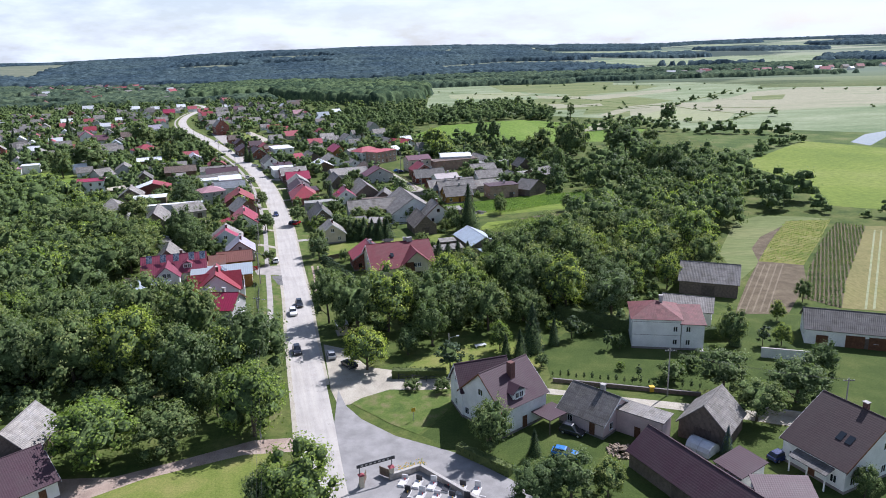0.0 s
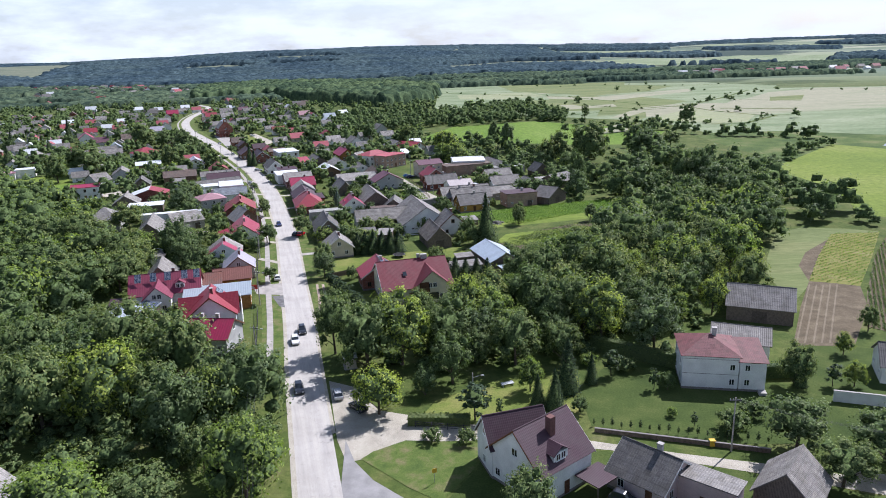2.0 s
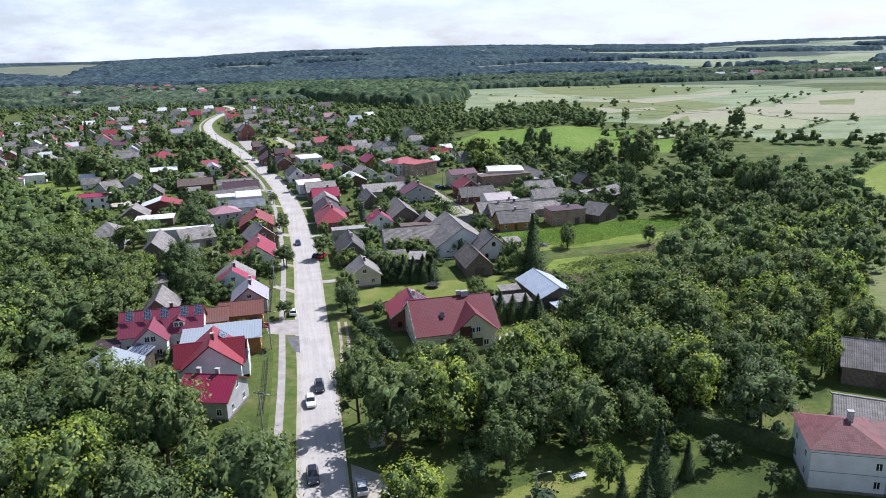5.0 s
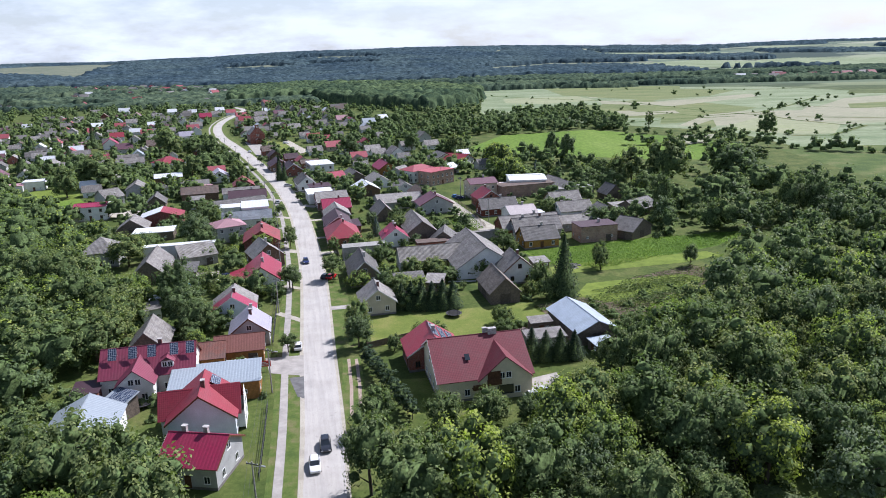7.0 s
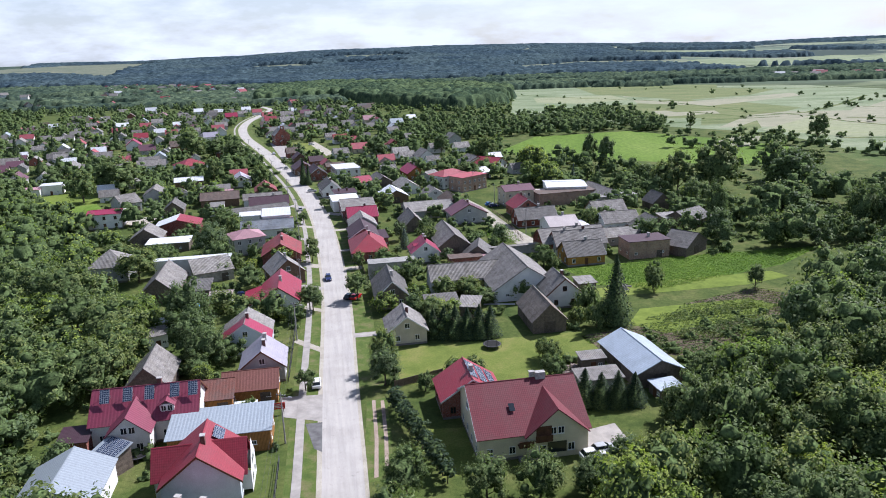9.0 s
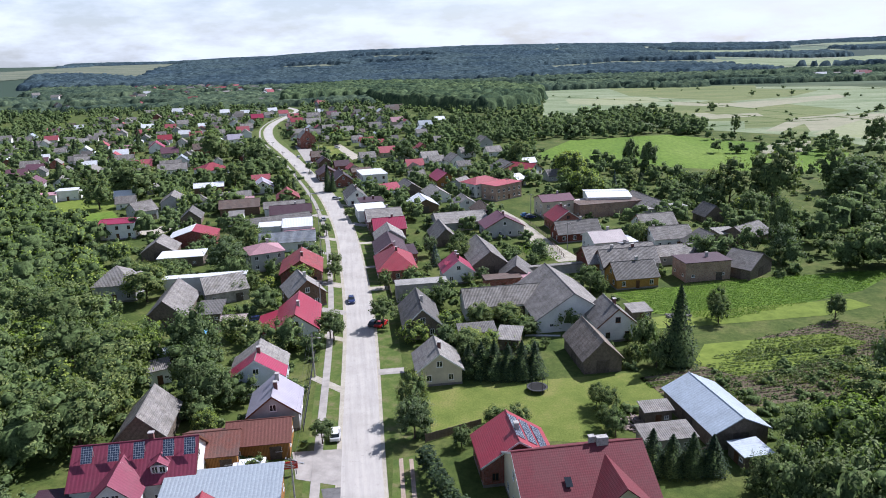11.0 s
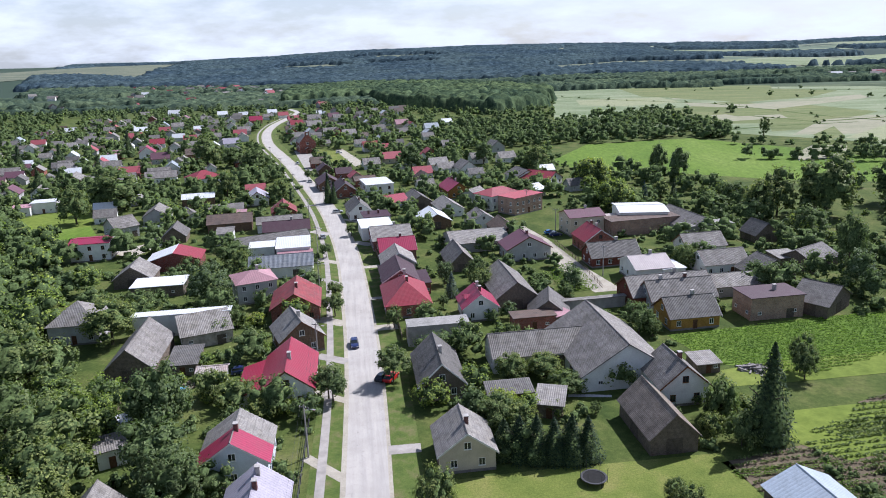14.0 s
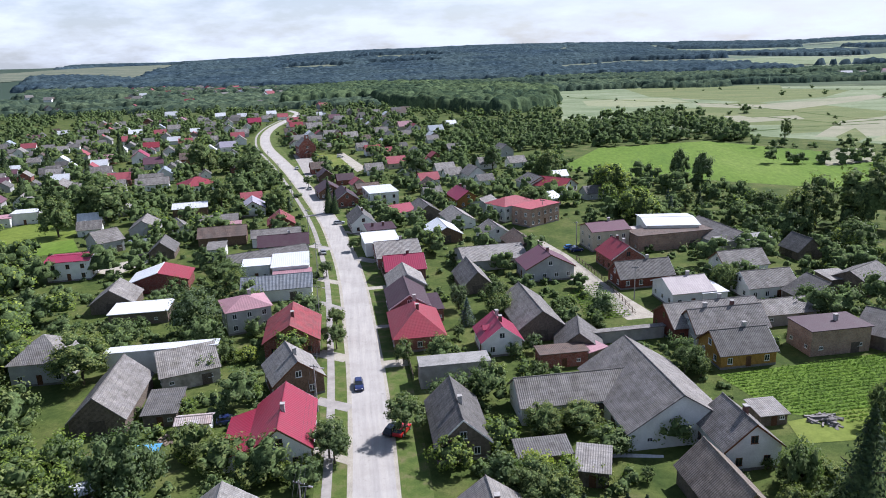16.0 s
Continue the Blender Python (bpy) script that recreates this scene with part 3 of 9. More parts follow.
def strip(name, left, right, mat, z, label, category="road", top=None):
    """A ribbon between two lines; with top it stands up as a solid kerb."""
    bm = bmesh.new()
    lay = bm.loops.layers.uv.verify()
    rows = []
    for a, b_ in zip(left, right):
        hs = (z,) if top is None else (z, top)
        rows.append([bm.verts.new((q.x, q.y, h)) for h in hs for q in (a, b_)])
    for i in range(len(rows) - 1):
        r, s = rows[i], rows[i + 1]
        if top is None:
            quads = [(r[0], r[1], s[1], s[0])]
        else:
            quads = [(r[2], r[3], s[3], s[2]), (r[0], r[2], s[2], s[0]), (r[3], r[1], s[1], s[3])]
        for q in quads:
            bm.faces.new(q)
    bmesh.ops.recalc_face_normals(bm, faces=bm.faces[:])
    if top is None and sum(f.normal.z for f in bm.faces) < 0:
        bmesh.ops.reverse_faces(bm, faces=bm.faces[:])
    ob = new(name, mesh_of(name, bm, mat))
    return tagged(ob, label, category, kind="structure")


# ---- buildings ----
HOUSES = []
COVER_WORDS = {"grey": "weathered grey sheet", "greyl": "pale grey fibre-cement", "greyd": "dark grey", "greyfib": "lichened corrugated grey",
               "bluegrey": "blue-grey corrugated", "magenta": "magenta sheet-metal", "crimson": "crimson sheet-metal", "pinkred": "bright pinkish-red metal",
               "red": "bright red tile", "redp": "faded red metal", "redtile": "weathered red tile", "redold": "faded brownish-red tile", "darkred": "dark red tile", "maroon": "dark maroon tile",
               "purple": "dull purple tile", "brownd": "dark brown tile", "brown": "brown", "rust": "rusty metal", "rustd": "dark rusty metal", "barn": "brown weathered",
               "pink": "pale pink metal", "whitepink": "pinkish-white metal", "lilac": "lilac metal", "white": "white sheet", "metal": "shiny pale metal",
               "bluemetal": "pale blue metal", "stripes": "stained patchy sheet", "concrete": "bare concrete", "redwhite": "half red half white metal",
               "greymag": "grey and magenta", "whitemag": "white and magenta"}
WALL_WORDS = {"white": "white rendered", "greyr": "grey rendered", "beige": "beige rendered", "cream": "cream rendered", "pinkr": "pinkish rendered",
              "paleblue": "pale blue rendered", "concrete": "bare concrete", "ruin": "crumbling grey", "wood": "weathered plank", "woodred": "dark red timber",
              "brown": "brown boarded", "maroonw": "reddish-brown boarded", "orange": "orange-brown boarded", "yellow": "yellow timber", "brick": "red brick",
              "brickd": "dark red brick", "brickp": "pale brown brick"}
SHARED = {}


def window(parent, x, y, z, turn, w=1.0, h=1.25, frame_mat="window_frame"):
    """A framed window with a mullion, set 4 cm proud of a wall; turn: the way it faces in the house's own axes."""
    key = (round(w, 2), round(h, 2), frame_mat)
    if key not in SHARED:
        bm = bmesh.new()
        t = 0.08
        for d in ((-w / 2, -0.04, 0, w / 2, 0.05, t), (-w / 2, -0.04, h - t, w / 2, 0.05, h), (-w / 2, -0.04, t, -w / 2 + t, 0.05, h - t),
                  (w / 2 - t, -0.04, t, w / 2, 0.05, h - t), (-t / 2, -0.03, t, t / 2, 0.04, h - t), (-w / 2 - 0.06, -0.04, -0.06, w / 2 + 0.06, 0.12, -0.003)):
            x0, y0, z0, x1, y1, z1 = d
            box(bm, x0, -y1, z0, x1, -y0, z1)
        pane = bmesh.new()
        box(pane, -w / 2 + t, -0.02, t, w / 2 - t, 0.02, h - t)
        SHARED[key] = mesh_of("window", bm, frame_mat), mesh_of("pane", pane, "glass")
    fr, pn = SHARED[key]
    ob = new("window", fr)
    ob.parent = parent
    ob.matrix_basis = pose(x, y, z, 0, 0, turn)
    gl = new("pane", pn)
    gl.parent = ob
    return ob


def plate(name, pts, thick, mat, parent):
    bm = bmesh.new()
    slab(bm, pts, thick)
    return part(name, bm, mat, parent)


def solar_panel(parent, p0, ux, vy, w, h):
    """A framed panel lying 12 cm over a roof: a corner, the way along the ridge and the way up the slope."""
    p0, ux, vy = Vector(p0), Vector(ux).normalized(), Vector(vy).normalized()
    n = ux.cross(vy)
    if n.z < 0:
        n = -n
    q = p0 + n * 0.12
    pts = [q, q + ux * w, q + ux * w + vy * h, q + vy * h]
    if (pts[1] - pts[0]).cross(pts[2] - pts[0]).z < 0:
        pts = pts[::-1]
    return plate("solar_panel", pts, 0.05, "solar_cell", parent)


def gable_roof(o, l, w, e, r, cover, over=0.45, ends=0.4, thick=0.16, z_lift=0.0, name="roof_slope", cut=None):
    s = (r - e) / (w / 2)
    x0, x1 = (-l / 2 - ends, l / 2 + ends) if cut is None else cut
    yo, zo = w / 2 + over, e - over * s
    made = []
    for sg, c in ((-1, cover[0]), (1, cover[1])):
        pts = [(x0, sg * yo, zo + z_lift), (x1, sg * yo, zo + z_lift), (x1, 0, r + z_lift), (x0, 0, r + z_lift)]
        if sg > 0:
            pts = [pts[1], pts[0], pts[3], pts[2]]
        made.append(plate(name, [Vector(q) + Vector((0, 0, thick)) for q in pts], thick, "roof_" + c, o))
    return made


def hip_roof(o, l, w, e, r, cover, over=0.45, thick=0.16):
    s = (r - e) / (w / 2)
    k = max(0.0, (l - w) / 2)
    xo, yo, zo = l / 2 + over, w / 2 + over, e - over * s + thick
    z = r + thick
    a, b_ = (-k, 0, z), (k, 0, z)
    c = [(-xo, -yo, zo), (xo, -yo, zo), (xo, yo, zo), (-xo, yo, zo)]
    if k > 0.05:
        sides = [[c[0], c[1], b_, a], [c[2], c[3], a, b_], [c[1], c[2], b_], [c[3], c[0], a]]
    else:
        sides = [[c[0], c[1], a], [c[2], c[3], a], [c[1], c[2], a], [c[3], c[0], a]]
    for q in sides:
        plate("roof_slope", q, 0.1, "roof_" + cover, o)


def pentagon_walls(l, w, e, r, roof):
    """Walls of a building, with their gables, as one closed shell with UV in metres."""
    bm = bmesh.new()
    x, y = l / 2, w / 2
    z0 = -0.3
    top = {"shed": (e, r)}.get(roof, (e, e))
    face(bm, [(-x, -y, z0), (x, -y, z0), (x, -y, top[0]), (-x, -y, top[0])], [(0, 0), (l, 0), (l, top[0]), (0, top[0])])
    face(bm, [(x, y, z0), (-x, y, z0), (-x, y, top[1]), (x, y, top[1])], [(0, 0), (l, 0), (l, top[1]), (0, top[1])])
    for sg in (-1, 1):
        if roof == "gable":
            p = [(sg * x, -sg * y, z0), (sg * x, sg * y, z0), (sg * x, sg * y, e), (sg * x, 0, r), (sg * x, -sg * y, e)]
            uv = [(0, 0), (w, 0), (w, e), (w / 2, r), (0, e)]
        else:
            za, zb = (top[0], top[1]) if sg > 0 else (top[1], top[0])
            p = [(sg * x, -sg * y, z0), (sg * x, sg * y, z0), (sg * x, sg * y, zb), (sg * x, -sg * y, za)]
            uv = [(0, 0), (w, 0), (w, zb), (0, za)]
        face(bm, p, uv)
    face(bm, [(-x, -y, top[0]), (x, -y, top[0]), (x, y, top[1]), (-x, y, top[1])], [(0, 0)] * 4)
    return bm


def building(kind, x, y, turn, l, w, e, r, roof, cover, wall, storeys=1, chimney=0, solar=0, label="", blank=""):
    """A house, barn or shed. Its length l lies along the ridge, which turns from the x axis by turn degrees. blank: its sides without windows."""
    name, cat = {"H": ("house", "house"), "B": ("barn", "barn"), "S": ("shed", "shed"), "W": ("house_wing", "house"), "P": ("wall_block", "wall")}[kind]
    two = {"redwhite": ("white", "red"), "greymag": ("greyl", "greyl"), "whitemag": ("white", "white")}.get(cover, (cover, cover))
    rnd = random.Random(int(x * 7 + y * 13))
    word = {"gable": "gabled", "hip": "hipped", "shed": "single-pitch", "flat": "flat"}[roof]
    o = thing(name, pose(x, y, 0, 0, 0, turn), label or f"{word} {cat}, {COVER_WORDS[cover]} roof, {WALL_WORDS[wall]} walls", cat)
    HOUSES.append((x, y, radians(turn), l, w))
    part("wall", pentagon_walls(l, w, e, r, roof), "wall_" + wall, o)
    if roof == "gable":
        gable_roof(o, l, w, e, r, two)
        bm = bmesh.new()
        tube(bm, (-l / 2 - 0.4, 0, r + 0.15), (l / 2 + 0.4, 0, r + 0.15), 0.11, 0.11, 6)
        part("ridge_cap", bm, "roof_" + two[0], o)
        if kind in "HW":
            for sg in (-1, 1):
                s = (r - e) / (w / 2)
                bm = bmesh.new()
                for sy in (-1, 1):
                    a, b_ = Vector((sg * (l / 2 + 0.43), sy * (w / 2 + 0.45), e - 0.45 * s + 0.04)), Vector((sg * (l / 2 + 0.43), 0, r + 0.04))
                    d = Vector((0, 0, 0.2))
                    q = [a - d, b_ - d, b_ + d * 0.6, a + d * 0.6]
                    if sg * sy > 0:
                        q = q[::-1]
                    slab(bm, q, 0.04)
                part("bargeboard", bm, "fascia_white" if rnd.random() < 0.5 else "frame_brown", o)
    elif roof == "hip":
        hip_roof(o, l, w, e, r, two[0])
    elif roof == "shed":
        ov = 0.35
        s = (r - e) / w
        plate("roof_slope", [(-l / 2 - ov, -w / 2 - ov, e - ov * s + 0.14), (l / 2 + ov, -w / 2 - ov, e - ov * s + 0.14), (l / 2 + ov, w / 2 + ov, r + ov * s + 0.14), (-l / 2 - ov, w / 2 + ov, r + ov * s + 0.14)], 0.12, "roof_" + two[0], o)
    else:
        ov = 0.12 if cover == "concrete" else 0.3
        plate("roof_slope", [(-l / 2 - ov, -w / 2 - ov, e + 0.14), (l / 2 + ov, -w / 2 - ov, e + 0.14), (l / 2 + ov, w / 2 + ov, e + 0.18), (-l / 2 - ov, w / 2 + ov, e + 0.18)], 0.16, "roof_" + two[0], o)
    if cover == "greymag":
        gable_roof(o, l, w, e, r, ("magenta", "magenta"), z_lift=0.03, name="roof_strip", cut=(l * 0.05, l / 2 + 0.42))
    if kind in "HW" and e > 2.5:
        box_part("plinth", (-l / 2 - 0.03, -w / 2 - 0.03, -0.3, l / 2 + 0.03, w / 2 + 0.03, 0.45), "plinth", o)
        fm = "frame_brown" if rnd.random() < 0.25 else "window_frame"
        for st in range(storeys):
            z = 1.0 + st * 2.7
            for sg in (-1, 1):
                n = 0 if ("-x" if sg < 0 else "+x") in blank else max(1, int(w // 3.2))
                for i in range(n):
                    window(o, sg * l / 2, (i - (n - 1) / 2) * w / n, z, 90 * sg, 1.0, 1.25, fm)
                n = 0 if ("-y" if sg < 0 else "+y") in blank else max(2, int(l // 3.0))
                for i in range(n):
                    if i == n // 2 and st == 0 and sg < 0:
                        box_part("door", ((i - (n - 1) / 2) * l / n - 0.5, -w / 2 - 0.06, 0.2, (i - (n - 1) / 2) * l / n + 0.5, -w / 2 + 0.04, 2.25), "door_wood", o)
                    else:
                        window(o, (i - (n - 1) / 2) * l / n, sg * w / 2, z, 0 if sg < 0 else 180, 1.0, 1.25, fm)
        if roof == "gable" and r - e > 2.2:
            for sg in (-1, 1):
                if ("-x" if sg < 0 else "+x") in blank:
                    continue
                window(o, sg * l / 2, 0, e + 0.15 * (r - e), 90 * sg, 1.1, 1.2, fm)
    elif kind == "B" and wall not in ("wood", "brown", "woodred", "maroonw"):
        box_part("gate", (l * 0.18, -w / 2 - 0.06, 0.0, l * 0.18 + 1.8, -w / 2 + 0.04, min(2.2, e - 0.3)), "door_grey", o)
        for i in (-1, 1):
            window(o, i * l * 0.33, -w / 2, 1.3, 0, 0.9, 0.7)
            window(o, -l / 2, i * w * 0.3, 1.3, -90, 0.9, 0.7)
            window(o, l / 2, i * w * 0.3, 1.3, 90, 0.9, 0.7)
    elif kind == "B":
        box_part("gate", (-1.5, -w / 2 - 0.07, 0.0, 1.5, -w / 2 + 0.04, min(2.7, e - 0.3)), "door_grey", o)
        box_part("gate", (l / 2 - 0.04, -1.3, 0.0, l / 2 + 0.07, 1.3, min(2.6, e)), "door_grey", o)
        box_part("gate", (-l / 2 - 0.07, -1.3, 0.0, -l / 2 + 0.04, 1.3, min(2.6, e)), "door_grey", o)
    elif kind == "S" and cover != "concrete":
        box_part("door", (-0.5, -w / 2 - 0.05, 0.0, 0.5, -w / 2 + 0.04, min(1.9, e - 0.2)), "door_wood", o)
        window(o, l * 0.3, -w / 2, 1.0, 0, 0.8, 0.6)
    if chimney:
        for i in range(1 + (rnd.random() < 0.35)):
            cx, cy = (0.12 - 0.38 * i) * l, 0.35
            c = box_part("chimney", (cx - 0.35, cy - 0.3, r - 1.0, cx + 0.35, cy + 0.3, r + 1.05), "chimney_pale" if rnd.random() < 0.5 else "chimney_brick", o)
            box_part("chimney_cap", (cx - 0.43, cy - 0.38, r + 1.05, cx + 0.43, cy + 0.38, r + 1.17), "chimney_pale", c)
    if solar and roof in ("gable", "shed"):
        s = (r - e) / (w / 2 if roof == "gable" else w)
        sg = 1 if solar > 0 else -1
        up = Vector((0, -sg, s)) if roof == "gable" else Vector((0, 1, s))
        for i in range(4 if solar < 2 else 6):
            for j in range(2 if solar < 2 else 3):
                y0 = sg * (w / 2 - 0.5 - j * 1.75) if roof == "gable" else -w / 2 + 0.3 + j * 1.6
                z0 = e + s * (0.5 + j * 1.75) + 0.16 if roof == "gable" else e + s * (0.3 + j * 1.6) + 0.16
                solar_panel(o, (-l * 0.38 + i * 1.08, y0, z0), (1, 0, 0), up, 1.0, 1.6)
    return o


def cross_gable(o, x, y0, w, e, r, cover, wall, floors=2):
    """A gabled bay on the front of a house: its ridge runs from the main roof out to y0."""
    bm = bmesh.new()
    for sx in (-1, 1):
        p = [(x + sx * w / 2, 0, 0.5), (x + sx * w / 2, y0, 0.5), (x + sx * w / 2, y0, e), (x + sx * w / 2, 0, e)]
        face(bm, p if sx < 0 else p[::-1], [(0, 0), (-y0, 0), (-y0, e), (0, e)])
    face(bm, [(x - w / 2, y0, -0.3), (x + w / 2, y0, -0.3), (x + w / 2, y0, e), (x, y0, r), (x - w / 2, y0, e)], [(0, 0), (w, 0), (w, e), (w / 2, r), (0, e)])
    part("bay_wall", bm, "wall_" + wall, o)
    s = (r - e) / (w / 2)
    q = 0.45
    for sg in (-1, 1):
        pts = [(x + sg * (w / 2 + q), y0 - q, e - q * s + 0.16), (x + sg * (w / 2 + q), 0, e - q * s + 0.16), (x, 0, r + 0.16), (x, y0 - q, r + 0.16)]
        plate("roof_slope", pts if sg > 0 else pts[::-1], 0.14, "roof_" + cover, o)
    for k in range(floors):
        for sx in (-1, 1):
            if k == 0:
                window(o, x + sx * w * 0.24, y0, 1.0, 0, 1.1, 1.3)
        if k:
            window(o, x - 0.6, y0, e - 0.2, 0, 1.0, 1.2)
            window(o, x + 0.6, y0, e - 0.2, 0, 1.0, 1.2)


def dormer(o, x, y, z, w, h, cover, wall):
    """A small gabled dormer on the slope that faces -y; y is its front, z its sill."""
    d = box_part("dormer", (x - w / 2, y, z - 0.6, x + w / 2, y + 3.0, z + h), "wall_" + wall, o)
    for sg in (-1, 1):
        pts = [(x + sg * (w / 2 + 0.3), y - 0.3, z + h - 0.15), (x + sg * (w / 2 + 0.3), y + 3.4, z + h - 0.15), (x, y + 3.4, z + h + w * 0.36), (x, y - 0.3, z + h + w * 0.36)]
        plate("dormer_roof", pts if sg > 0 else pts[::-1], 0.1, "roof_" + cover, d)
    window(o, x - 0.5, y, z, 0, 0.85, h - 0.15)
    window(o, x + 0.5, y, z, 0, 0.85, h - 0.15)

# ---- road, lanes, lawns and fields ----
strip("road", road_side(-3.1), road_side(3.1), "asphalt", 0.05, "worn pale asphalt village road")
strip("shoulder", road_side(-3.9, 100, 900), road_side(-2.95, 100, 900), "gravel", 0.042, "dusty gravel edge of the road")
strip("shoulder", road_side(2.95, 120, 900), road_side(3.7, 120, 900), "gravel", 0.042, "dusty gravel edge of the road")
strip("verge", road_side(-8.6, 150, 900), road_side(-3.3, 150, 900), "grass_verge", 0.025, "mown grass verge along the road", "ground")
strip("verge", road_side(3.3, 200, 900), road_side(8.2, 200, 900), "grass_verge", 0.025, "mown grass verge along the road", "ground")
strip("pavement", road_side(-7.5, 140, 900), road_side(-6.1, 140, 900), "paving", 0.04, "narrow pale pavement beside the road", "pavement", top=0.1)
for k, (y, o0, o1) in enumerate(((246, -9.4, -3.3), (263, -9.4, -3.3), (285, -9.4, -3.3), (312, -9.4, -3.3), (334, -9.4, -3.3), (366, -9.4, -3.3), (224, -9.4, -3.3), (232, 3.3, 8.4), (281, 3.3, 8.4), (302, 3.3, 8.4), (327, 3.3, 8.4), (353, 3.3, 8.4), (386, 3.3, 8.4), (412, -9.4, -3.3), (440, 3.3, 8.4))):
    p, q = min(road_side(o0), key=lambda v: abs(v.y - y)), min(road_side(o1), key=lambda v: abs(v.y - y - 0.3 * (o0 - o1)))
    d = (q - p).normalized()
    n = Vector((-d.y, d.x)) * (0.9 + 0.4 * (k % 3))
    patch("garden_path", [tuple(p - n), tuple(q - n), tuple(q + n), tuple(p + n)], "paving" if k % 2 else "gravel", 0.047, "pale path across the verge", "pavement", bare=False)
patch("side_road", [(-20.4, 119.8), (-18.2, 113.5), (-14.9, 108.5), (-8.7, 102.6), (1.4, 96.8), (10.7, 87.6), (15.4, 82.5), (12.8, 75.8), (0.1, 83.3), (-15.5, 84.1), (-18.7, 98.5)], "asphalt_side", 0.035, "grey asphalt side road at the junction", "road")
patch("lay_by", [(-26.4, 141.2), (-21.3, 138.4), (-15.8, 129.2), (-11.2, 127.5), (4.1, 122.2), (18.4, 117.5), (30.8, 113.3), (42.7, 109.8), (58.6, 104.5), (70.4, 101.2), (68.6, 98.2), (56.8, 101.0), (41.7, 107.1), (21.0, 114.6), (4.0, 118.5), (-10.7, 118.6), (-15.5, 114.6), (-19.4, 113.2), (-21.8, 119.9)], "gravel", 0.03, "pale gravel lay-by and lane", "road")
patch("grass_triangle", [(-17.3, 114.1), (-15.6, 116.1), (-10.7, 119.1), (2.9, 117.7), (0.7, 111.8), (-5.0, 102.8), (-9.9, 106.7)], "grass_verge", 0.055, "grass island at the road junction")
patch("lawn", [(-9.9, 123.7), (-5.8, 132.4), (8.6, 141.4), (20.7, 140.4), (18.3, 124.1), (4.1, 122.2)], "grass_lawn", 0.02, "mown lawn beside the lane")
# The next two grounds carry a painted cloud shadow in their turf.
patch("lawn", [(19.6, 122.0), (19.8, 134.6), (26.0, 143.1), (40.1, 145.1), (58.3, 131.5), (51.5, 114.7), (36.6, 115.7)], "grass_cloud_shade", 0.02, "garden lawn with young conifers, coloured dark for cloud shade")
patch("garden_ground", [(1.4, 97.5), (10.7, 88.2), (15.8, 82.5), (40, 72), (95, 78), (112, 120), (92, 146), (66, 152), (59, 132), (52, 114), (70.6, 101.6), (68.8, 97.8), (56.8, 100.6), (41.7, 106.7), (21.0, 114.2), (4.0, 118.1), (1.0, 111.5), (-4.6, 102.6)], "grass_cloud_shade", 0.012, "turf round the farmhouses, coloured dark for cloud shade", bare=False)
patch("lawn", [(-58.8, 86.4), (-46.1, 92.5), (-32.5, 98.4), (-28.2, 99.1), (-23.7, 94.1), (-19.0, 77.3), (-59.4, 79.3)], "grass_lawn", 0.02, "sunlit mown lawn")
patch("drive", [(-61.3, 86.5), (-62.7, 93.4), (-50.8, 93.4), (-42.0, 97.5), (-31.8, 102.7), (-25.4, 103.1), (-24.6, 98.9), (-32.5, 98.4), (-46.1, 92.5), (-56.5, 85.0)], "dirt_pink", 0.03, "pinkish dirt drive", "road")
patch("lawn", [(-38.6, 222.5), (-26.7, 226.0), (1.4, 233.0), (4.7, 221.0), (-5.1, 217.1), (-8.1, 206.7), (-18.9, 206.7), (-27.5, 206.9), (-34.7, 206.0)], "grass_lawn", 0.02, "bright mown garden lawn")
patch("lawn", [(-27.8, 190.2), (-18.1, 191.5), (-18.5, 178.0), (-24.2, 176.4)], "grass_lawn", 0.02, "small lawn beside the big red-roofed house")
patch("drive", [(-2.7, 190.4), (3.0, 193.3), (5.0, 186.6), (-2.5, 184.0)], "paving", 0.03, "paved drive", "road")
patch("forecourt", [(-56.4, 200.3), (-48.3, 201.9), (-45.9, 192.0), (-53.4, 193.2)], "paving", 0.045, "pale concrete forecourt", "pavement")
patch("road_patch", [(-48.9, 191.1), (-46.1, 191.8), (-43.6, 182.5), (-45.3, 183.4)], "asphalt_patch", 0.048, "dark tarred patch beside the road", "road")
patch("track", [(-39.9, 199.3), (-36.6, 201.1), (-33.2, 186.6), (-31.5, 176.0), (-35.4, 174.5)], "grass_verge", 0.02, "grass field track", "ground")
for rx in (-0.8, 0.8):
    strip("wheel_rut", [Vector((-38.3 + rx, 199.8)), Vector((-35.4 + rx, 187)), Vector((-33.4 + rx, 176))], [Vector((-37.7 + rx, 200)), Vector((-34.8 + rx, 187.2)), Vector((-32.8 + rx, 176.2))], "dirt_pink", 0.03, "bare wheel rut of the field track", "road")
patch("lane", [(-35.8, 374.1), (-27.7, 346.0), (-18.3, 320.1), (-12.0, 305.9), (-4.8, 308.0), (-13.7, 328.8), (-23.2, 357.7), (-31.4, 375.9)], "gravel", 0.03, "pale gravel lane between the houses", "road")
patch("church_square", [(-160.4, 587.1), (-155.5, 589.3), (-125.2, 526.3), (-127.4, 513.8)], "gravel", 0.03, "pale gravel path across the church green", "road")
patch("church_square", [(-187.2, 584.5), (-178.4, 589.2), (-147.9, 513.3), (-149.1, 495.7)], "paving", 0.034, "paved forecourt of the church", "road")
patch("church_green", [(-175.1, 588.8), (-159.7, 586.9), (-132.1, 523.2), (-146.2, 528.3)], "grass_lawn", 0.02, "green beside the church")
